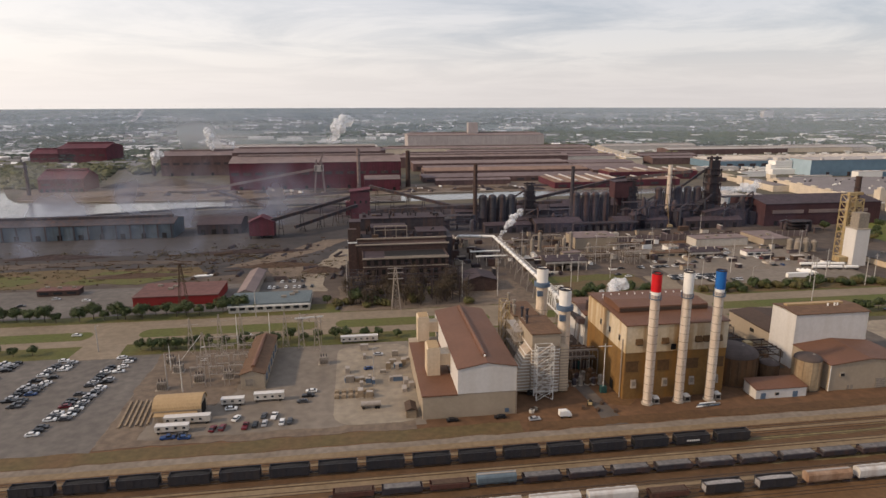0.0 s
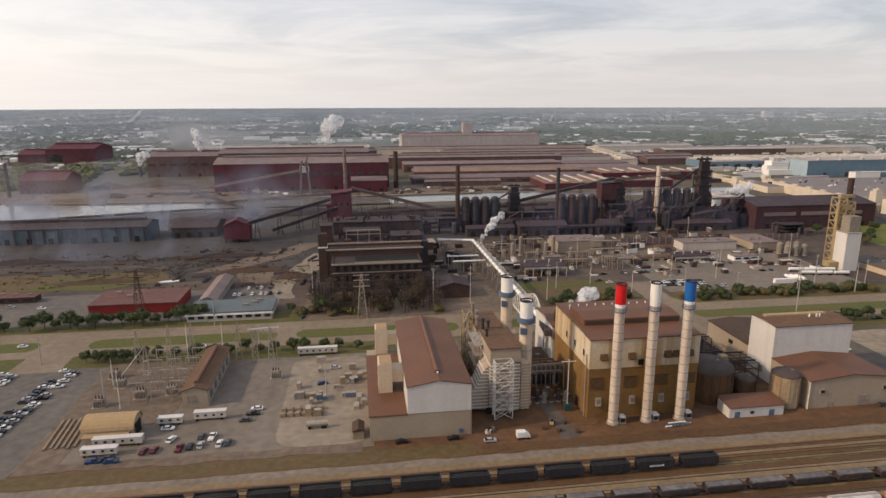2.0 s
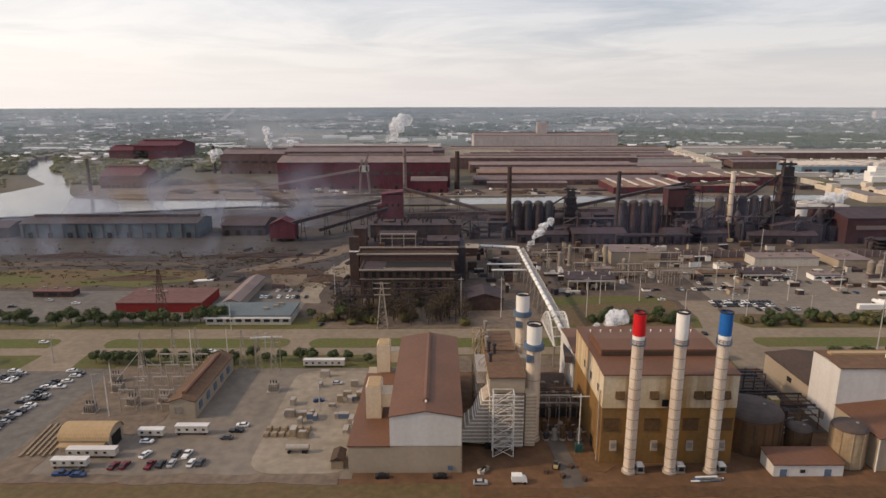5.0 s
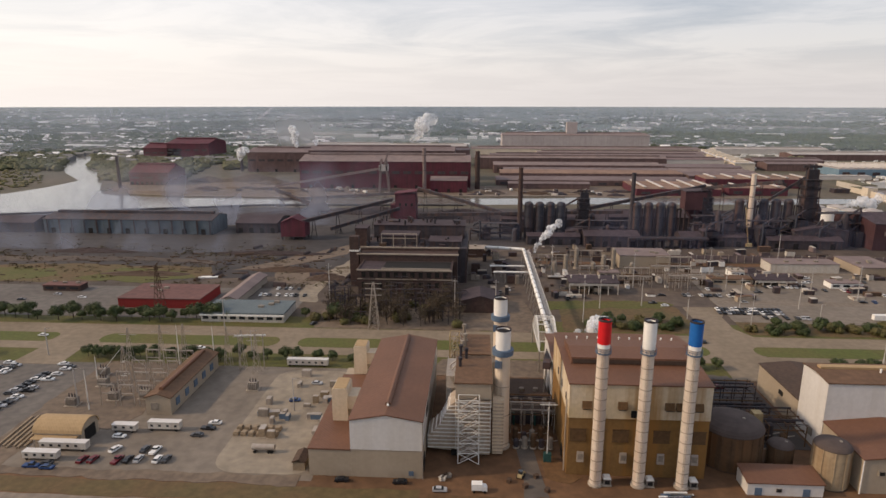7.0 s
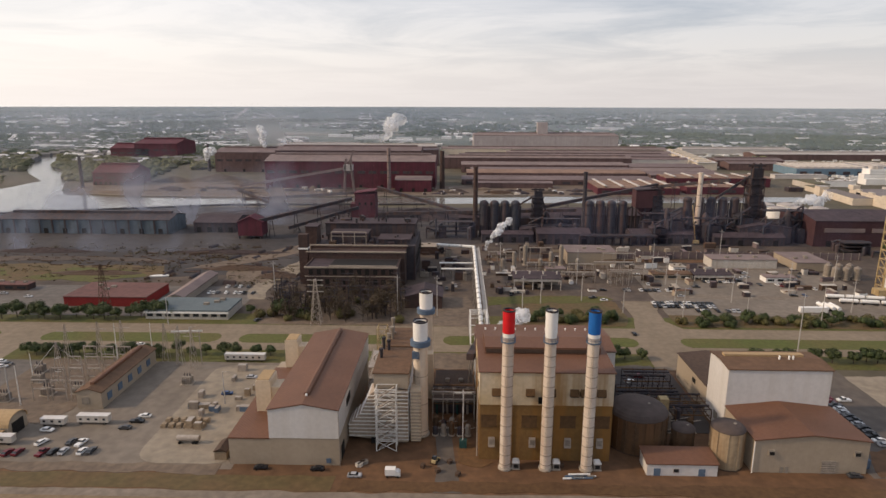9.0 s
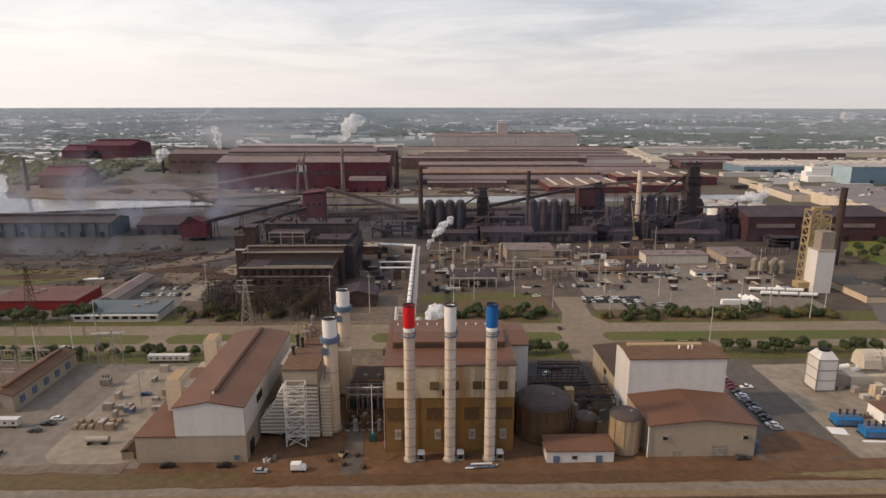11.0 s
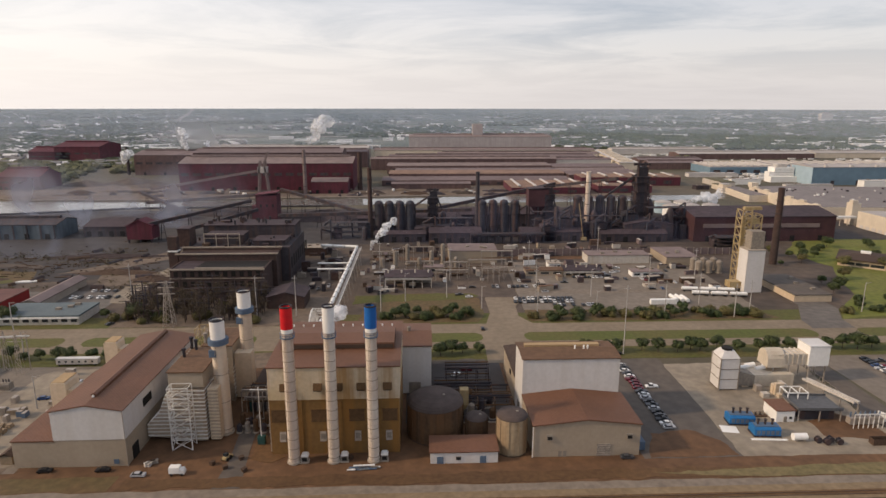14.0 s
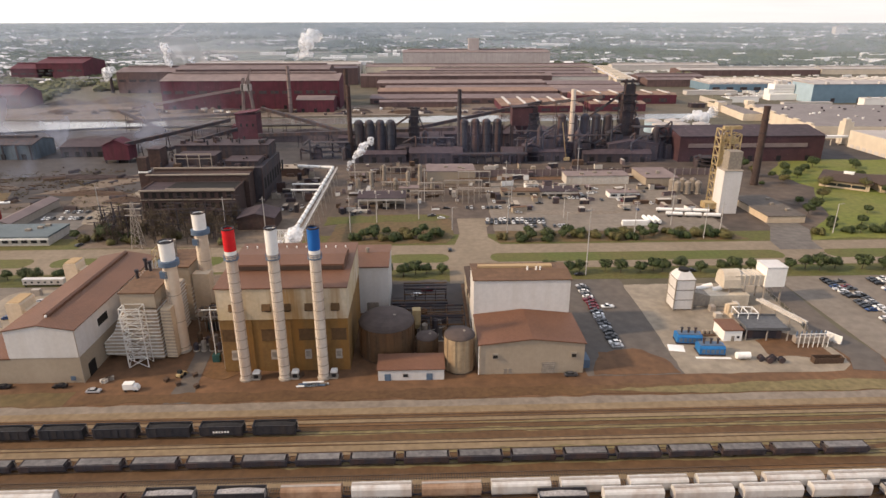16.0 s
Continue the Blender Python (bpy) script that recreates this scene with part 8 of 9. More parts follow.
# ochre tower with white silo
def ochre_tower():
    t = thing("ochre_tower", "ochre steel tower with stair gantry and machine house", "tower", 370.5, 418.6)
    lattice(t, 0, 6, 0, 8, 0, 52, 9, 0.65, M_YELLOW, True)
    lattice(t, 6.5, 13, 0, 8, 26, 49, 4, 0.6, M_YELLOW, False)
    part("machine_house", S().box(5, 12, 0.5, 7.5, 43, 46.5), M_YELLOW, t)
    part("head_beam", S().box(2, 13.5, 2, 5, 52, 54), M_YELLOW, t)
    part("elevator", S().box(1.2, 2.8, 2, 4, 2, 48), M_YELLOW, t)
    s = thing("white_silo", "plain white square silo below the ochre tower", "silo", 370, 406.5)
    part("body", S().box(0, 11.5, 0, 11, 0, 28), M_WHITE, s)
    part("roof", S().box(-0.3, 11.8, -0.3, 11.3, 28, 28.5), M_CONC, s)
    part("upper_bin", S().box(2.5, 11, 2, 10, 28.5, 40), M_EQUIP, s)
    for k in range(6):
        st = thing("grey_silo", "small grey storage silo with conical top", "silo", 362 + (k % 3) * 7.5, 456 + (k // 3) * 9, 0, group="small silos")
        part("shell", S().cyl(0, 0, [(0, 2.4), (8.2, 2.4), (9.6, 0.6)], 14), M_EQUIP, st)
        part("skirt_ring", S().cyl(0, 0, [(0, 2.6), (0.6, 2.6)], 14), M_CONC, st)
    rnd = random.Random(12)
    for k in range(9):
        tt = thing("tank_trailer", "white road tank trailer parked in the lot", "tank trailer", (317, 320.2, 323.4, 331, 342.5, 354, 334, 345.5, 357)[k], (396, 395.4, 394.6, 411.5, 410, 408.5, 402.5, 400.5, 398.5)[k], 0, (-88, -87, -89, -9, -8, -10, -10, -9, -8)[k], group="tank trailers")
        part("barrel", S().bar((0, 0, 2.1), (10, 0, 2.1), 2.3, n=14), M_WPAINT, tt)
        part("chassis", S().box(0, 10.5, -0.5, 0.5, 0.7, 1.0), M_DSTEEL, tt)
        for x in (1.5, 8, 9.2):
            part("wheel", S().bar((x, -1.1, 0.5), (x, 1.1, 0.5), 1.0, n=10), M_TYRE, tt)
    part("clutter_deck", S().box(-8, 2, -8, -1, 2, 6), M_YELLOW, t)
    bx = thing("white_container", "long white box container", "container", 300, 383)
    part("box", S().box(0, 16, 0, 2.6, 0.4, 3.4), M_WPAINT, bx)
    part("plinth", S().box(0.5, 15.5, 0.3, 2.3, 0, 0.4), M_CONC, bx)


ochre_tower()

# cluttered process yard between the road and the furnaces
yard_rnd = random.Random(31)
for k in range(175):
    x, y = yard_rnd.uniform(118, 362), yard_rnd.uniform(412, 552)
    if 203 < x < 224 and y < 480:
        continue
    w, d, h = yard_rnd.choice((yard_rnd.uniform(1.5, 4), yard_rnd.uniform(2, 11))), yard_rnd.uniform(1.6, 4.0), yard_rnd.uniform(1.2, 4.0)
    u = thing("yard_unit", "weathered container or plant unit in the works yard", "container", x, y, 0, yard_rnd.choice((0, 0, 90, 12)), group="yard units")
    part("casing", S().box(0, w, 0, d, 0, h), yard_rnd.choice((M_DUSTYWHITE, M_WPAINT, M_RUST, M_MILLROOFD, M_BEIGE, M_DSTEEL2, M_DSTEEL, M_DSTEEL2)), u)
    part("top", S().box(0.1, w - 0.1, 0.1, d - 0.1, h, h + 0.3), yard_rnd.choice((M_DUSTYWHITE, M_SOOTROOF, M_CONC, M_ROOF2, M_MILLROOFD, M_DARKROOF)), u)
for k in range(9):
    x, y = yard_rnd.choice((128, 150, 172, 200)) + yard_rnd.uniform(-6, 6), yard_rnd.uniform(430, 500)
    pipe_rack("pipe_rack", "rust-stained process pipe rack", x, x + yard_rnd.uniform(12, 26), y, y + 5, yard_rnd.uniform(6, 13), 5, M_STEEL, bents=4)
for k in range(7):
    v = thing("process_vessel", "pale vertical process vessel with a domed top", "vessel", 132 + k * 9, 470 + (k % 3) * 9, 0, group="process vessels")
    part("shell", S().cyl(0, 0, [(0, 1.6), (9 + k % 3 * 3, 1.6), (10 + k % 3 * 3, 0.7)], 12), M_EQUIP, v)
    part("skirt", S().cyl(0, 0, [(0, 1.9), (1.2, 1.9)], 12), M_CONC, v)

# dark plant between the powerhouse and the overhead main
gap = random.Random(63)
for k in range(26):
    x, y = gap.uniform(73, 106), gap.uniform(408, 535)
    w, d, h = gap.uniform(2, 7), gap.uniform(2, 5), gap.uniform(1.5, 7)
    u = thing("plant_unit", "sooty plant unit beside the powerhouse", "plant unit", x, y, 0, gap.choice((0, 90, 5)), group="powerhouse plant")
    part("casing", S().box(-w / 2, w / 2, -d / 2, d / 2, 0, h), gap.choice((M_DSTEEL, M_DSTEEL2, M_BRICK, M_EQUIP, M_DSTEEL)), u)
    part("top", S().box(-w / 2 + 0.2, w / 2 - 0.2, -d / 2 + 0.2, d / 2 - 0.2, h, h + 0.5), gap.choice((M_SOOTROOF, M_DSTEEL2, M_BAND)), u)
    part("outlet_pipe", S().bar((0, 0, h * 0.7), (gap.uniform(-6, 6), gap.uniform(3, 8), h * 0.7), 0.5, n=6), M_DSTEEL2, u)
for k, (x, y) in enumerate(((80, 424), (86, 426), (92, 423), (98, 430))):
    car_at(x, y, 90, ("white", "white", "dark grey", "silver")[k], "pickup")
for k in range(30):
    x, y = gap.uniform(-120, -6), gap.uniform(428, 540)
    hp = gap.uniform(0.8, 2.6)
    ln = gap.uniform(4, 16)
    single("scrap_bank", S().ext_x([(-1.6, 0), (1.6, 0), (0.7, hp), (-0.5, hp * 0.8)], -ln / 2, ln / 2), gap.choice((M_RUST, M_DSTEEL2, M_COAL, M_DSTEEL)), "long low bank of rusty scrap and rails", "scrap", "scrap banks", x, y, 0, gap.choice((0, 8, 25, 70, 85)))
# mounds and rubble on the sooty ground
for k, (x, y, rx, ry, h) in enumerate(((60, 690, 90, 26, 9), (230, 690, 90, 24, 10), (-40, 720, 60, 18, 7), (-130, 690, 60, 18, 6), (330, 700, 60, 20, 9), (-160, 455, 34, 7, 2.2), (-60, 470, 30, 6, 3), (-28, 452, 14, 9, 2.5), (-240, 520, 40, 7, 3), (-90, 520, 50, 6, 2.5),
                                       (-280, 1000, 50, 22, 10), (-230, 960, 40, 14, 6), (-340, 980, 36, 16, 8))):
    s = S()
    rows = []
    for i in range(6):
        f = i / 5
        rows.append([(rx * (1 - f * 0.96) * math.cos(a) * (1 + 0.25 * noise.noise(Vector((math.cos(a) * 2, math.sin(a) * 2, k * 3 + f)))), ry * (1 - f * 0.96) * math.sin(a) * (1 + 0.25 * noise.noise(Vector((math.cos(a) * 2, math.sin(a) * 2, k * 3 + 7 + f)))),
                      h * f ** 0.9 + 0.8 * noise.noise(Vector((math.cos(a) * 3, math.sin(a) * 3, k + f * 5)))) for a in [2 * math.pi * j / 28 for j in range(28)]])
    rows[0] = [(px_, py_, 0) for px_, py_, _ in rows[0]]
    s.rings(rows)
    single("ore_mound", s, M_COAL if k < 5 or 8 <= k < 10 else (M_RUST if k < 8 else M_YARD), "long heap of dark ore and slag" if k < 5 else "low heap of earth and rubble", "mound", "mounds", x, y)
rub = S()
for k in range(420):
    x, y = yard_rnd.uniform(-420, 20), yard_rnd.uniform(425, 580)
    if yard_rnd.random() < 0.6:
        x, y = yard_rnd.gauss(-160, 90), 490 + yard_rnd.gauss(0, 18)
    w, h = yard_rnd.uniform(0.4, 1.6), yard_rnd.uniform(0.2, 0.8)
    rub.bar((x, y, h / 2), (x + yard_rnd.choice((1, 1, 4)) * yard_rnd.uniform(-2, 2) * w, y + yard_rnd.uniform(-1, 1), h / 2), w, h)
single("scrap_rubble", rub, M_RUST, "scattered scrap, rails and rubble over the sooty yard", "rubble", kind="stuff")
scrub_leaf = S()
for k in range(2600):
    x, y = yard_rnd.uniform(-420, 30), yard_rnd.uniform(428, 548)
    if noise.noise(Vector((x * 0.016, y * 0.05, 3))) + 0.4 * noise.noise(Vector((x * 0.07, y * 0.15, 8))) < 0.16 or -62 < x < 0 and y > 480:
        continue
    hh = yard_rnd.uniform(0.5, 2.2)
    for j in range(9):
        p = Vector((x + yard_rnd.gauss(0, 1.0), y + yard_rnd.gauss(0, 1.0), yard_rnd.uniform(0.1, hh)))
        u = Vector((yard_rnd.gauss(0, 1), yard_rnd.gauss(0, 1), yard_rnd.gauss(0, 0.6))).normalized() * yard_rnd.uniform(0.3, 0.7)
        w = u.cross(Vector((yard_rnd.gauss(0, 1), yard_rnd.gauss(0, 1), 1))).normalized() * 0.4
        scrub_leaf.add([p - u, p - w, p + u, p + w], [(0, 1, 2, 3)])
single("yard_scrub", scrub_leaf, M_SCRUB, "olive and brown scrub over the waste ground", "scrub", kind="stuff")
single("ice_white_sheet", slab([(0, 0), (9, 1), (16, 3), (12, 5), (3, 4)], 0.6, 0.6), M_WPAINT, "pale tarpaulin spread over a heap", "tarpaulin", x=-118, y=446)

# ---- mills beyond the river ----
def mill(name, label, x0, x1, y0, y1, eave, ridge, wall, roof, axis="x", group="rolling mills", vent=True, doors=8, bands=True):
    t = gable_building(name, label, x0, x1, y0, y1, eave, ridge, wall, roof, axis, "mill", group, doors, vent)
    if bands:
        n = max(3, int((x1 - x0) / 16))
        for k in range(n):
            xx = (x1 - x0) * (k + 0.5) / n
            part("window_band", S().box(xx - 5.5, xx + 5.5, -0.3, 0, eave * 0.55, eave * 0.66), M_DSTEEL2, t)
    return t


mill("red_mill", "huge dull-red rolling mill with a pale dusty roof", -178, 66, 915, 985, 38, 45, M_MILLRED, M_MILLROOF)
mill("brown_mill", "long brown mill with a darker roof", -330, -60, 1120, 1190, 34, 40, M_MILLBROWN, M_MILLROOFD)
mill("rear_mill", "tall brown mill behind the red one", -190, 40, 1010, 1070, 46, 51, M_MILLBROWN, M_MILLROOFD)
gable_building("red_annexe", "red annexe in front of the mill", 12, 62, 880, 914, 16, 20, M_MILLRED, M_MILLROOF, "x", "mill", doors=3)
mill("red_works", "dark red riverside works", -440, -380, 932, 985, 18, 28, M_MILLRED, M_MILLRED, "x")
mill("red_works", "dark red works with stepped roofs", -642, -560, 1345, 1400, 24, 32, M_MILLRED, M_MILLRED, "x")
mill("red_works", "dark red works with stepped roofs", -590, -498, 1345, 1440, 34, 42, M_MILLRED, M_MILLRED, "x")
mill("white_mill", "vast pale mill block", 136, 500, 1620, 1720, 40, 44, M_MAUVE, M_MILLROOF, "x", bands=False)
single("white_mill_tower", S().box(0, 26, 0, 20, 0, 72), M_MAUVE, "pale tower above the vast mill", "tower", x=300, y=1650)
rnd = random.Random(77)
def wide_roof(name, label, x0, x1, y0, y1, eave, bays, wall, roof, strips=None, group="wide sheds"):
    """A wide shed under many low parallel ridges, with narrow rooflight strips where they show."""
    t = thing(name, label, "shed", x0, y0, group=group)
    w, d = x1 - x0, y1 - y0
    part("wall", S().box(0, w, 0, d, 0, eave), wall, t)
    b = d / bays
    for k in range(bays):
        part("roof_bay", S().ext_x([(k * b, eave), (k * b + b - 0.3, eave), (k * b + b * 0.6, eave + 1.8), (k * b + b * 0.4, eave + 1.8)], -0.4, w + 0.4), roof, t)
    for k in range(int(w / 24)):
        part("bay_opening", S().box(6 + k * 24, 18 + k * 24, -0.3, 0, eave * 0.2, eave * 0.62), M_DSTEEL2, t)
    if strips:
        for k in range(strips):
            x = w * (k + 0.5) / strips
            part("rooflight", S().box(x - 1.7, x + 1.7, 1, d - 1, eave + 1.9, eave + 3.2), M_FARWHITE, t, "narrow white rooflight strip")
    return t


for xa, xb, ya, yb, hh, nb, rm in ((104, 392, 962, 1012, 8, 2, M_MILLROOFD), (112, 394, 1018, 1070, 12, 2, M_TANSHED), (120, 396, 1076, 1124, 10, 2, M_MILLROOFD), (104, 396, 1130, 1184, 14, 2, M_MILLROOF),
                                   (398, 512, 1004, 1060, 11, 3, M_MILLROOFD), (398, 522, 1062, 1120, 10, 3, M_MILLROOF), (398, 526, 1124, 1182, 12, 2, M_MILLROOFD)):
    wide_roof("wide_mill_shed", "vast low mill shed with a mauve-brown roof", xa, xb, ya, yb, hh, nb, M_MILLBROWN, rm)
wide_roof("strip_roofed_shed", "red-walled shed with tan roof and white rooflight strips", 286, 396, 866, 948, 9, 3, M_MILLRED, M_TANSHED, 5)
wide_roof("strip_roofed_shed", "red-walled shed with tan roof and white rooflight strips", 404, 556, 950, 996, 13, 2, M_MILLRED, M_TANSHED, 6)
wide_roof("strip_roofed_shed", "small red shed with tan roof and white rooflight strips", 408, 484, 874, 908, 10, 1, M_MILLRED, M_TANSHED, 3)
for k, (x0, x1, y0, y1, e, wm, rm) in enumerate(((70, 420, 1196, 1222, 20, M_MILLBROWN, M_MILLROOF), (150, 536, 1232, 1262, 15, M_FARWHITE, M_MILLROOFD), (100, 520, 1284, 1330, 17, M_MILLBROWN, M_MILLROOFD), (200, 545, 1352, 1400, 17, M_FARCREAM, M_MILLROOF),
                                                 (60, 560, 1430, 1480, 20, M_FARCREAM, M_MILLROOF), (-120, 50, 1420, 1470, 26, M_FARWHITE, M_FARROOF), (-60, 60, 1250, 1300, 30, M_MILLBROWN, M_MILLROOFD), (-330, -130, 1500, 1560, 22, M_FARWHITE, M_FARROOF),
                                                 (640, 900, 1560, 1600, 12, M_FARWHITE, M_FARROOF), (746, 1060, 1412, 1470, 12, M_MILLBROWN, M_FARROOF), (1080, 1330, 1440, 1500, 11, M_FARCREAM, M_FARROOF), (596, 690, 1190, 1230, 12, M_MILLBROWN, M_MILLROOFD),
                                                 (600, 730, 1255, 1300, 12, M_MILLBROWN, M_MILLROOFD))):
    gable_building("works_shed", "long low works shed with a muted roof", x0, x1, y0, y1, e, e + 3, wm, rm, "x", "shed", "works sheds", 0, True)
sp_ = thing("cream_long_shed", "long cream shed running away from the furnaces", "shed", 0, 0)
part("wall", S().ext_z([(539, 1190), (575, 1190), (620, 1531), (584, 1531)], 0, 13), M_FARCREAM, sp_)
part("roof", S().ext_z([(538, 1189), (576, 1189), (621, 1532), (583, 1532)], 13, 14), M_FARWHITE, sp_)
for k in range(9):
    part("dormer", S().box(544 + k * 5.2, 568 + k * 5.2, 1200 + k * 36, 1210 + k * 36, 14, 17), M_FARCREAM, sp_)
for k in range(7):
    single("container_block", S().box(0, 110 + 40 * (k % 3), 0, 7, 0, 3.6), (M_FARWHITE, M_MILLROOF, M_FARCREAM)[k % 3], "row of pale stacked containers on the far lot", "containers", "container rows", 700 + 60 * (k % 2), 1190 + k * 28)
gable_building("pipe_shed", "low brown shed with a haze-paled roof", 120, 235, 925, 945, 7, 9, M_MILLBROWN, M_MILLROOFD, "x")
ct = thing("ship_unloader", "pale ore unloader tower with a long boom", "unloader", -50, 868)
part("tower", S().bar((-7, 0, 0), (-3, 0, 46), 2.0).bar((7, 0, 0), (3, 0, 46), 2.0).bar((-7, 8, 0), (-3, 8, 46), 2.0).bar((7, 8, 0), (3, 8, 46), 2.0), M_MILLROOF, ct)
part("house", S().box(-6, 6, -1, 9, 30, 38), M_FARROOF, ct)
part("boom", S().bar((2, 4, 34), (-150, 2, 8), 2.4, 3.0), M_MILLROOF, ct)
part("mast", S().bar((0, 4, 38), (8, 4, 58), 2.2), M_MILLROOF, ct)

scr = random.Random(52)
for k in range(54):
    x, y = scr.uniform(-330, 270), scr.uniform(858, 908)
    hh = scr.uniform(1.5, 4.5)
    w = scr.uniform(4, 22)
    if x > 4 and x < 66 and y > 872:
        continue
    hp = [[(w * q * math.cos(a) * scr.uniform(0.8, 1.2), 4 * q * math.sin(a) * scr.uniform(0.8, 1.2), z) for a in [2 * math.pi * j / 10 for j in range(10)]] for q, z in ((1, 0), (0.7, hh * 0.6), (0.25, hh))]
    single("scrap_mound", S().rings(hp), scr.choice((M_RUST, M_COAL, M_SAND, M_DSTEEL2, M_YARD)), "low heap of scrap on the sandy bank", "heap", "scrap heaps", x, y)
for k in range(26):
    x, y = scr.uniform(-200, 300), scr.uniform(850, 912)
    v_ = thing("scrap_truck", "pale hauling truck among the scrap heaps", "truck", x, y, 0, scr.uniform(0, 180), group="scrap trucks")
    part("bed", S().box(-4, 2, -1.5, 1.5, 0.8, 3.2), scr.choice((M_FARWHITE, M_WPAINT, M_EQUIP, M_DSTEEL2)), v_)
    part("cab", S().box(2.2, 4.2, -1.3, 1.3, 0.6, 3.0), M_FARWHITE, v_)
    part("axles", S().box(-3, 3.6, -1.4, 1.4, 0, 0.8), M_TYRE, v_)
# right-hand works
def prism_works(name, label, corners, h, wall, roof, cat="works", group="eastern works"):
    """A flat-roofed works on a skewed plan, with a parapet step and a row of rooftop vents."""
    t = thing(name, label, cat, 0, 0, group=group)
    part("wall", S().ext_z(corners, 0, h), wall, t)
    cx, cy = sum(p[0] for p in corners) / len(corners), sum(p[1] for p in corners) / len(corners)
    part("roof", S().ext_z([(cx + (x - cx) * 0.992, cy + (y - cy) * 0.992) for x, y in corners], h, h + 0.3), roof, t)
    return t


B_ = prism_works("cream_works", "wide works with a cream wall and vast grey roof", [(589, 664), (905, 640), (905, 815), (604, 842)], 13, M_FARCREAM, M_GREYROOF)
for k in range(6):
    y = 672 + k * 29
    x = 589 + (y - 664) * 0.084
    part("parapet_step", S().box(x - 0.4, x + 3.0, y, y + 9, 13, 15.0), M_FARCREAM, B_, "raised cream parapet block")
part("end_tower", S().box(602, 611, 832, 842, 13, 18.5), M_FARCREAM, B_, "cream corner block")
part("dark_opening", S().box(601.6, 602.6, 815, 824, 6, 11), M_DARK, B_)
vr_ = random.Random(41)
for k in range(60):
    x, y = vr_.uniform(615, 890), vr_.uniform(668, 812)
    part("roof_vent", S().box(x, x + vr_.uniform(1.2, 3), y, y + vr_.uniform(1.2, 2.4), 13.3, 13.3 + vr_.uniform(1.0, 2.4)), vr_.choice((M_WPAINT, M_DSTEEL, M_FARROOF, M_DSTEEL2)), B_)
prism_works("cream_wing", "low cream wing with a flat pale roof", [(575, 786), (600, 786), (603, 870), (585, 873)], 8.5, M_FARCREAM, M_GREYROOF)
prism_works("cream_wing", "small cream block at the wing's end", [(580, 866), (592, 866), (594, 882), (582, 882)], 12, M_FARCREAM, M_FARROOF)
A_ = prism_works("cream_works", "cream works block with blank walls and pale roof", [(598, 548), (735, 540), (735, 612), (598, 622)], 16, M_FARCREAM, M_FARROOF)
for k in range(8):
    part("base_panel", S().box(597.6, 598.0, 552 + k * 8.6, 557 + k * 8.6, 0, 3.2), M_FARWHITE, A_)
tw_ = thing("cream_stair_block", "tall cream block beside a covered walkway", "block", 600, 634)
part("body", S().box(0, 9, 0, 9, 0, 22), M_FARCREAM, tw_)
part("cap", S().box(-0.4, 5, -0.4, 5, 22, 25), M_FARCREAM, tw_)
wk_ = thing("covered_walkway", "white covered walkway on posts between works", "walkway", 560, 628)
part("roof", S().box(0, 42, 0, 5, 7.5, 9.5), M_WPAINT, wk_)
for k in range(6):
    part("post", S().box(1 + k * 8, 1.6 + k * 8, 0.4, 1.0, 0, 7.5), M_FARCREAM, wk_)
wb_ = thing("white_process_block", "white process block of stepped boxes", "process block", 716, 985)
part("main_box", S().box(8, 40, 6, 26, 0, 23), M_WPAINT, wb_)
part("front_box", S().box(0, 44, 0, 6, 0, 9), M_WPAINT, wb_)
part("side_box", S().box(0, 8, 6, 20, 0, 16), M_WPAINT, wb_)
part("roof_box", S().box(14, 30, 10, 22, 23, 28), M_FARWHITE, wb_)
for k in range(4):
    part("vent_pipe", S().cyl(11 + k * 8, 8, [(23, 0.9), (27 + k % 2 * 3, 0.9)], 8), M_FARWHITE, wb_)
for k in range(3):
    part("panel_line", S().box(8, 40, 5.7, 6.0, 11 + k * 4, 11.4 + k * 4), M_FARROOF, wb_)
bl_ = thing("blue_works", "large blue-sided works with a pale roof", "works", 758, 948)
part("front_wall", S().box(0.5, 300, 0, 56, 0, 27), M_FARBLUE, bl_)
part("end_wall", S().box(0, 0.5, 0, 56, 0, 27), M_PALEBLUE, bl_, "pale blue end wall")
part("roof", S().ext_x([(-0.5, 27), (57, 27), (57, 27.6), (28, 29), (-0.5, 27.6)], -0.5, 300.5), M_FARROOF, bl_)
for k in range(7):
    part("roof_vent", S().box(20 + k * 40, 25 + k * 40, 2, 6, 27.6, 30.5), M_FARWHITE, bl_)
    part("wall_door", S().box(30 + k * 40, 36 + k * 40, -0.3, 0, 0, 7), M_DSTEEL2, bl_)
wide_roof("blue_works", "long blue works under a striped pale roof", 672, 792, 1100, 1180, 13, 3, M_FARBLUE, M_FARROOF, 10)
wide_roof("blue_works", "long blue works under a striped pale roof", 800, 1150, 1130, 1200, 13, 3, M_FARBLUE, M_FARROOF, 16)
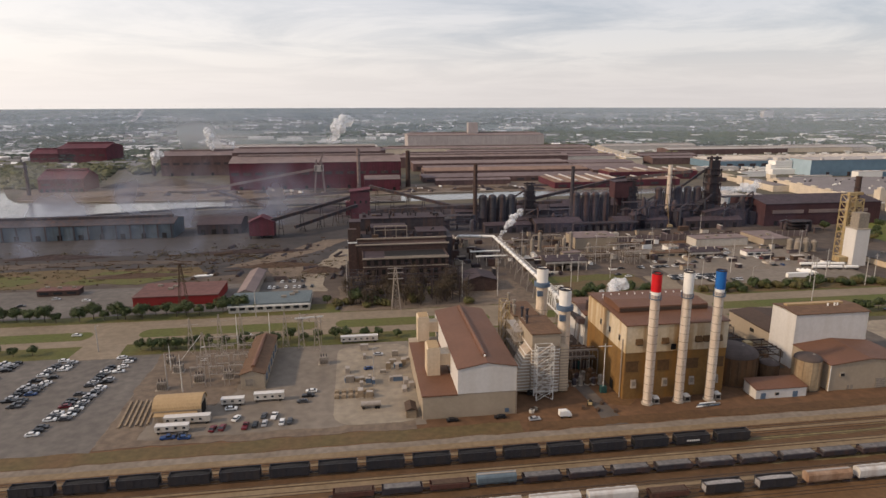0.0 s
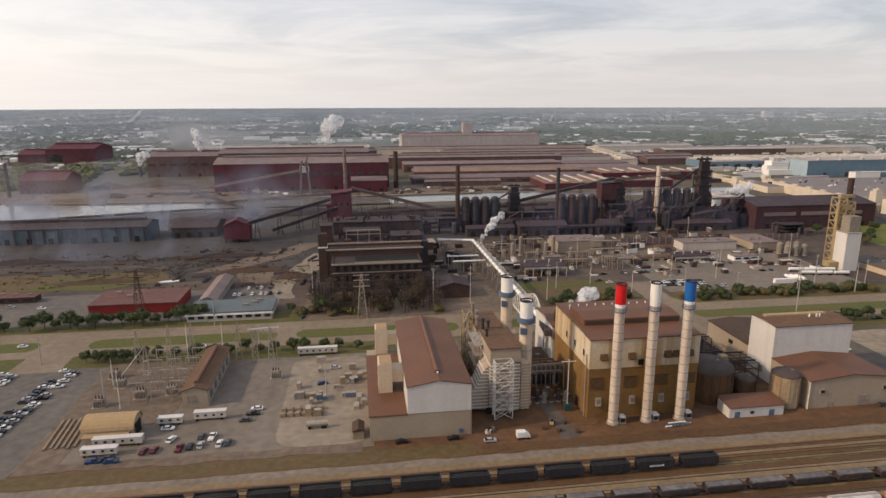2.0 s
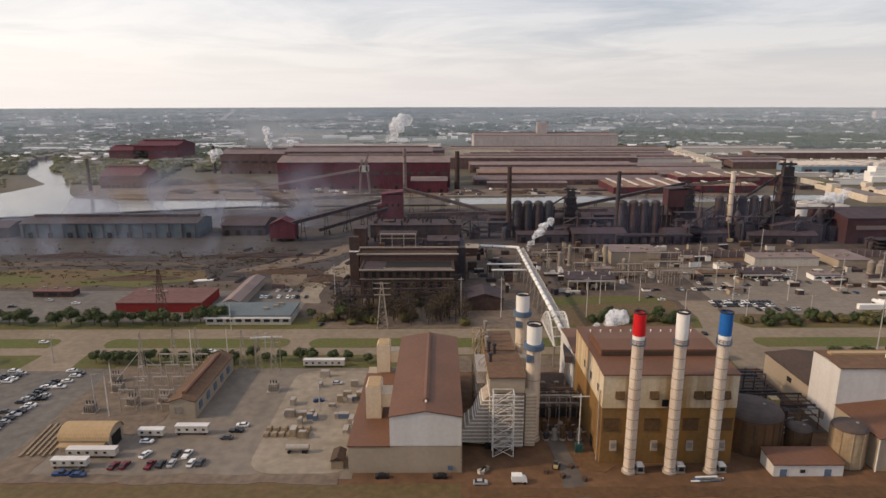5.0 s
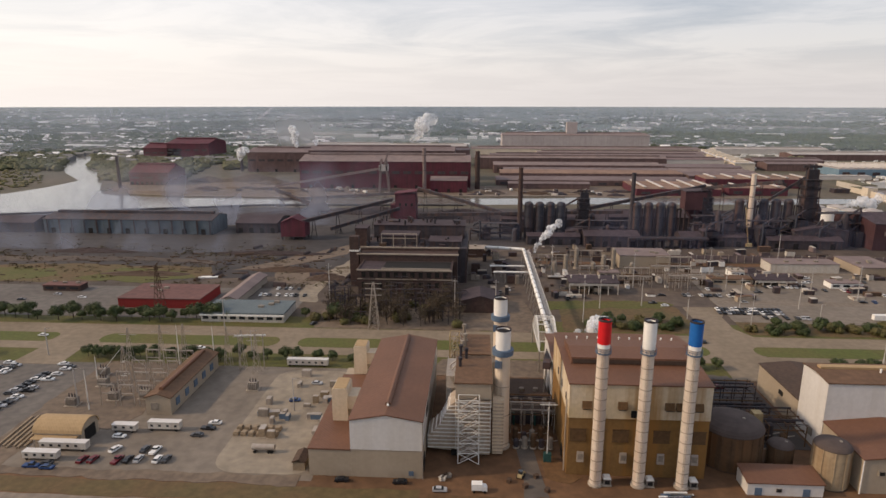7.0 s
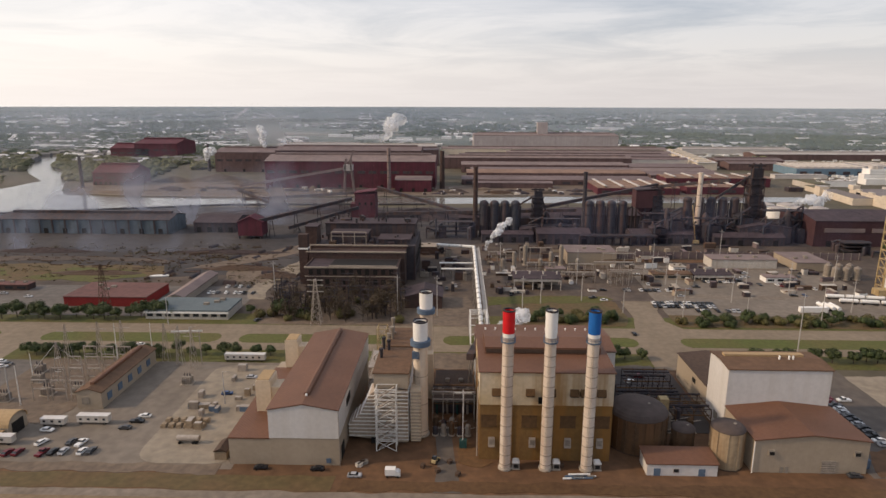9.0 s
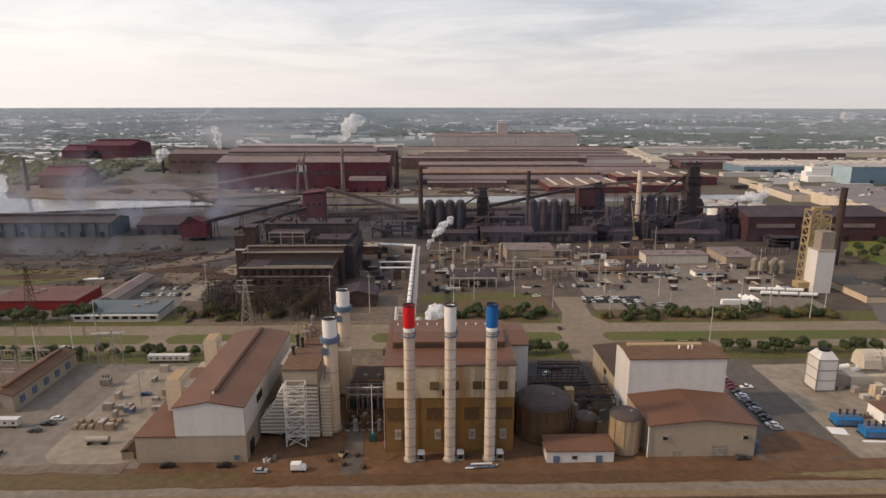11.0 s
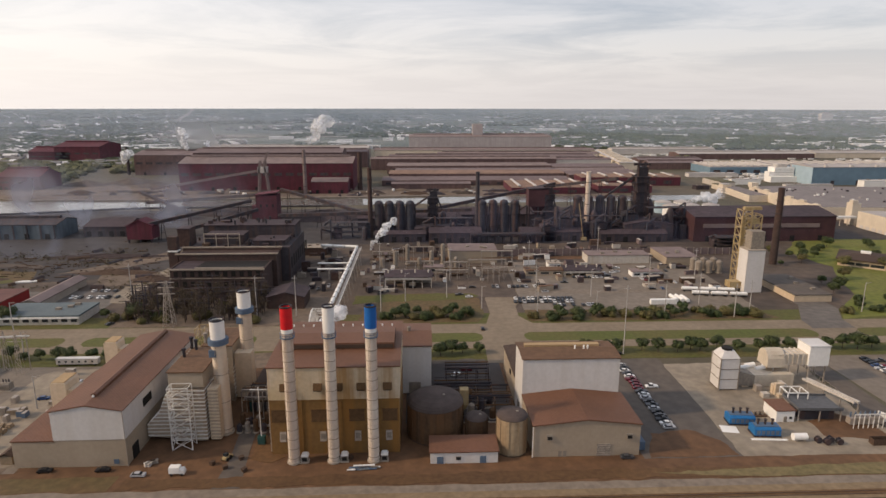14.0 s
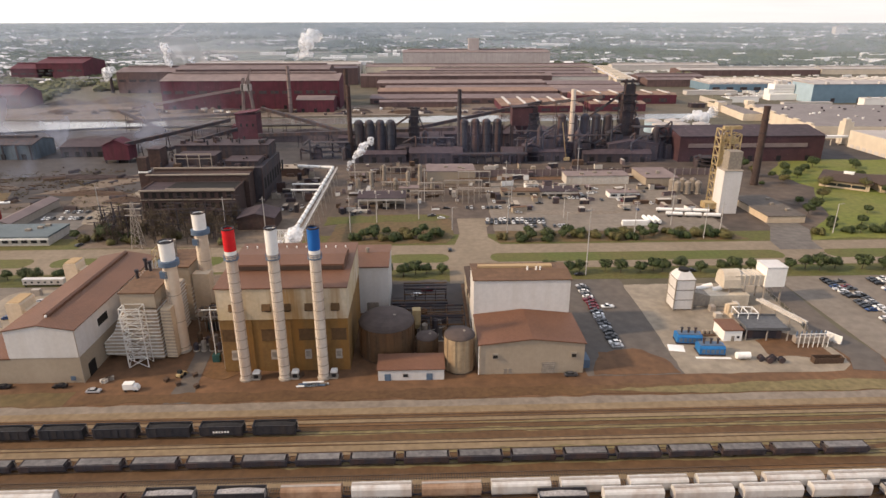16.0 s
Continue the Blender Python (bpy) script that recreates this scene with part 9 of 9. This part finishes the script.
for x, y, w, d, h, wm, rm, lab in ((617, 1060, 84, 16, 6, M_FARWHITE, M_FARROOF, "low pale shed beside the blue works"), (606, 925, 22, 60, 8, M_DUSTYWHITE, M_OLIVEROOF, "olive-roofed low shed in the eastern works"), (590, 880, 14, 40, 7, M_FARCREAM, M_OLIVEROOF, "olive-roofed low shed in the eastern works"),
                                   (640, 960, 46, 10, 8, M_WPAINT, M_FARWHITE, "white low shed in the eastern works"), (806, 900, 44, 14, 12, M_WPAINT, M_FARWHITE, "white block before the blue works"), (852, 905, 40, 14, 11, M_FARBLUE, M_FARROOF, "blue-grey block before the blue works"),
                                   (690, 900, 70, 9, 7, M_FARWHITE, M_FARROOF, "low pale shed in the eastern works"), (560, 905, 20, 12, 5, M_DSTEEL2, M_SOOTROOF, "dark low shed in the eastern works")):
    low_building("low_works_shed", lab, x, x + w, y, y + d, h, wm, rm, 0, group="low works sheds")
for k in range(5):
    tkx = thing("white_storage_tank", "squat white and blue storage tank near the furnace", "tank", 436 + (k % 3) * 22, 690 + (k // 3) * 24, 0, group="furnace tanks")
    part("shell", S().cyl(0, 0, [(0, 9), (12, 9)], 24), (M_WPAINT, M_PALEBLUE)[k % 2], tkx)
    part("lid", S().cyl(0, 0, [(12, 9.2), (12.6, 9.2), (14.4, 2)], 24), M_FARROOF, tkx)
    part("rim", S().cyl(0, 0, [(10.6, 9.25), (11, 9.25)], 24), M_FARROOF, tkx)

# ---- far town ----
def plain_to_swell(x, y):
    """Where a place on an endless plain stands on the swell that takes its part, and how much smaller it is there."""
    r = math.hypot(x - 100, y)
    if r <= 2200:
        return x, y, 1.0
    lo, hi = 2200.0, 4840.0
    for _ in range(24):
        m = (lo + hi) / 2
        if 120.3 * m / (120.3 - 90.0 * ((m - 2200) / 2650) ** 2) < r:
            lo = m
        else:
            hi = m
    return 100 + (x - 100) * lo / r, y * lo / r, lo / r


def scatter(n, seed, reach=9000):
    """Places on the plain, evenly strewn over the view rather than over the land."""
    r = random.Random(seed)
    out = []
    while len(out) < n:
        y = 1 / (1 / 900 + (1 / reach - 1 / 900) * r.random() ** 0.8)
        out.append((r.uniform(-0.95, 1.15) * y + 60, y))
    return out


def blob(s, x, y, z, rx, rz, r):
    v = []
    ph = r.uniform(0, 6)
    for zz, k in ((0.0, 0.75), (0.45, 1.0), (0.85, 0.6)):
        v.append([(x + rx * k * math.cos(ph + 2 * math.pi * i / 6) * r.uniform(0.75, 1.2), y + rx * k * math.sin(ph + 2 * math.pi * i / 6) * r.uniform(0.75, 1.2), z + rz * zz * r.uniform(0.85, 1.15)) for i in range(6)])
    s.rings(v)


def in_river(x, y):
    inside = False
    for (x0, y0), (x1, y1) in zip(RIVER, RIVER[1:] + RIVER[:1]):
        if (y0 > y) != (y1 > y) and x < x0 + (y - y0) * (x1 - x0) / (y1 - y0):
            inside = not inside
    return inside


def blocked(x, y):
    """Works area and river, where no woods or houses stand."""
    if x < -300 and y < 1500 and any(in_river(x * (1 + q / y), y + q) for q in (-25, 0, 30, 60, 90, 120)):
        return True
    return (-360 < x < 720 and y < 1750) or (720 <= x < 1400 and 700 < y < 1720 and noise.noise(Vector((x * 0.01, y * 0.01, 2))) < 0.5) or (-700 < x <= -360 and 660 < y < 960 and x > -y * 0.62) or (x > 360 and y < 1300)


fr_ = random.Random(17)
woods, near_woods = S(), S()
for x, y in scatter(46000, 5):
    d = noise.noise(Vector((x * 0.0011, y * 0.0008, 1))) + 0.5 * noise.noise(Vector((x * 0.005, y * 0.003, 5)))
    belt = x > 0.42 * y - 400 and 1950 < y < 3900
    if belt:
        d += 0.55
    if blocked(x, y) or d < 0.0 + 0.1 * fr_.random():
        continue
    px_, py_, k = plain_to_swell(x, y)
    big_ = fr_.uniform(5, 11) * (1.25 if belt else 1.0) * (1 + y / 9000)
    blob(near_woods if y < 1450 else woods, px_, py_, rise(px_, py_) - 0.5, big_ * k, fr_.uniform(6, 12) * k, fr_)
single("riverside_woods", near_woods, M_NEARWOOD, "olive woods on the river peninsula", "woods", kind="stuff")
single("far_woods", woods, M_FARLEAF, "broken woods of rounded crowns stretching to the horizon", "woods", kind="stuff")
scrub = S()
for k in range(900):
    f = fr_.random()
    x, y = -560 + fr_.gauss(0, 40) - 150 * f, 850 + 360 * f + fr_.gauss(0, 40)
    if fr_.random() < 0.5:
        x, y = -640 + fr_.uniform(-160, 60), 900 + fr_.uniform(-60, 250)
        if x > -590 - (y - 980) * 0.75 - 20:
            continue
    elif x > -470 - (y - 930) * 0.8 - 0 and x < -380 - (y - 930) * 0.8:
        x += 110
    else:
        continue
    if in_river(x, y) or in_river(x * (1 + 25 / y), y + 25) or in_river(x + 8, y):
        continue
    blob(scrub, x, y, -0.3, fr_.uniform(2, 5), fr_.uniform(2, 4.5), fr_)
single("river_scrub", scrub, M_LEAF2, "autumn-olive scrub along the river bank", "scrub", kind="stuff")
houses, pale = S(), S()
for x, y in scatter(5200, 9):
    if blocked(x, y) or y < 1250 or noise.noise(Vector((x * 0.0014, y * 0.0012, 9))) < -0.1:
        continue
    px_, py_, k = plain_to_swell(x, y)
    z = rise(px_, py_)
    w, l, h = fr_.uniform(8, 14) * k, fr_.uniform(10, 26) * k, fr_.uniform(4, 8) * k
    tgt = pale if fr_.random() < (0.12 if x > 0.42 * y - 400 and 1950 < y < 3900 else 0.26) else houses
    tgt.ext_x([(py_, z), (py_ + w, z), (py_ + w, z + h), (py_ + w / 2, z + h + 3 * k), (py_, z + h)], px_, px_ + l)
big = S()
for x, y in scatter(900, 13):
    if blocked(x, y) or y < 1500 or (x > 0.42 * y - 400 and 1950 < y < 3900 and fr_.random() < 0.85) or (x < 0.2 * y and fr_.random() < 0.72):
        continue
    px_, py_, k = plain_to_swell(x, y)
    z = rise(px_, py_)
    w, l, h = fr_.uniform(12, 30) * k, fr_.uniform(20, 110) * k, fr_.uniform(6, 11) * k
    big.box(px_, px_ + l, py_, py_ + w, z - 1, z + h)
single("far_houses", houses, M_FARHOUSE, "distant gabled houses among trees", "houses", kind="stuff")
single("far_pale_houses", pale, M_TOWNWHITE, "distant pale houses among trees", "houses", kind="stuff")
single("far_sheds", big, M_TOWNWHITE, "distant pale flat-roofed sheds and warehouses", "sheds", kind="stuff")
lots = S()
for k in range(2600):
    x, y = fr_.uniform(520, 1900), fr_.uniform(1000, 2000)
    if noise.noise(Vector((x * 0.008, y * 0.01, 4))) > 0.0:
        lots.box(x, x + fr_.uniform(4, 16), y, y + fr_.uniform(2, 5), 0, fr_.uniform(1.6, 4))
single("far_trailers", lots, M_WPAINT, "distant rows of pale trailers and vehicles", "trailers", kind="stuff")
twr = thing("far_office_tower", "distant pale office tower", "tower", 2300, 3300)
part("body", S().box(0, 60, 0, 30, rise(2300, 3300) - 2, rise(2300, 3300) + 38), M_FARWHITE, twr)
part("penthouse", S().box(12, 48, 6, 24, rise(2300, 3300) + 38, rise(2300, 3300) + 43), M_FARROOF, twr)
fw = S()
for a, b in (((-2000, 2300), (2600, 2600)), ((-700, 1700), (-1400, 4500)), ((-1800, 1900), (-300, 1800))):
    for k in range(20):
        p0 = Vector((a[0] + (b[0] - a[0]) * k / 20, a[1] + (b[1] - a[1]) * k / 20, 0))
        p1 = Vector((a[0] + (b[0] - a[0]) * (k + 1) / 20, a[1] + (b[1] - a[1]) * (k + 1) / 20, 0))
        p0.z, p1.z = rise(p0.x, p0.y) + 1.5, rise(p1.x, p1.y) + 1.5
        fw.bar(p0, p1, 22, 3)
setting("far_highway", fw, M_FARROOF, "distant pale highway embankment", "road")


# ---- steam ----
def steam(x, y, z, dx, dy, h, r0, r1, n, seed, mat, flat=1.0, label="drifting plume of white steam", name="steam_plume"):
    r = random.Random(seed)
    t = thing(name, label, "steam", x, y, z, group="steam plumes")
    for k in range(n):
        f = (k / n) ** 0.8
        w = r0 + (r1 - r0) * f
        rr = w * r.uniform(0.55, 0.95)
        c = Vector((dx * f ** 1.3 + r.gauss(0, 0.35) * w, dy * f + r.gauss(0, 0.35) * w, h * f + r.gauss(0, 0.25) * rr * flat))
        rings = []
        for i in range(1, 12):
            a0 = math.pi * i / 12
            ring = []
            for j in range(16):
                a = 2 * math.pi * j / 16
                d = Vector((math.sin(a0) * math.cos(a), math.sin(a0) * math.sin(a), -math.cos(a0)))
                q = d * rr * (1 + 0.45 * noise.noise(c * 0.3 + d * 1.6) + 0.2 * noise.noise(c + d * 4))
                ring.append(c + Vector((q.x, q.y, q.z * flat)))
            rings.append(ring)
        s = S().rings(rings)
        s.smooth = True
        part("puff", s, mat, t)
    return t


steam(-52, 1240, 50, 30, 0, 40, 9, 22, 8, 1, M_SOFTSTEAM, 0.8)
steam(-250, 1150, 42, -6, 0, 32, 4, 8, 12, 2, M_STEAM)
steam(-215, 1160, 42, -4, 0, 14, 3, 5, 7, 3, M_STEAM)
steam(-330, 1080, 24, 6, 0, 20, 4, 8, 10, 4, M_STEAM)
steam(121, 506, 8, 17, 6, 22, 1.4, 4.0, 14, 5, M_STEAM)
steam(115, 279, 25, 13, -4, 11, 1.3, 4.0, 11, 6, M_STEAM)
steam(470, 720, 10, 40, 0, 12, 4, 9, 7, 7, M_SOFTSTEAM)


# ---- drifting smoke and far haze ----
def thin_layer(x0, x1, y, z0, z1, bow, n=24):
    """A thin upright layer of smoke or haze, gently bowed."""
    v = S()
    pts = []
    for i in range(n + 1):
        f = i / n
        yy = y + bow * math.sin(f * 5.0) * 0.5 + bow * (2 * f - 1) ** 2
        pts.append(((x0 + (x1 - x0) * f, yy, z0), (x0 + (x1 - x0) * f, yy, z1)))
    for (a, b), (c, d) in zip(pts, pts[1:]):
        v.add([a, c, d, b], [(0, 1, 2, 3)])
    return v


def arc_layer(r, z1, a0=-62, a1=66, n=40):
    """A thin upright sheet standing in for haze at one distance along the skyline."""
    v = S()
    ring = [(100 + r * math.sin(radians(a0 + (a1 - a0) * i / n)), r * math.cos(radians(a0 + (a1 - a0) * i / n))) for i in range(n + 1)]
    for (xa, ya), (xb, yb) in zip(ring, ring[1:]):
        v.add([(xa, ya, 0), (xb, yb, 0), (xb, yb, z1), (xa, ya, z1)], [(0, 1, 2, 3)])
    return v


veil = thing("smoke_drift", "thin blue-grey smoke drifting low over the sooty yard", "smoke", 0, 0)
part("smoke_haze_layer", thin_layer(-470, 40, 640, 0, 95, -14), M_SMOKE, veil)
part("smoke_haze_layer", thin_layer(-420, -60, 520, 0, 50, 10), M_SMOKE, veil)
part("smoke_haze_layer", thin_layer(-560, -200, 870, 0, 70, 12), M_DUST, veil, "pale brownish dust")
part("smoke_haze_layer", thin_layer(-2300, 260, 1500, 0, 120, 30), M_GLARE, veil, "pale see-through sheet standing in for sunlit haze")
part("smoke_haze_layer", thin_layer(40, 520, 546, 0, 62, 10), M_FUME, veil, "thin violet furnace fume")
# added bluish sheets pale the far land in place of hazy air
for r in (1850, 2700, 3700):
    setting("haze_backdrop", arc_layer(r, 123.0 - 30.3 * r / 4850), M_HAZE, "pale bluish see-through sheet standing in for haze over the far suburbs", "haze")
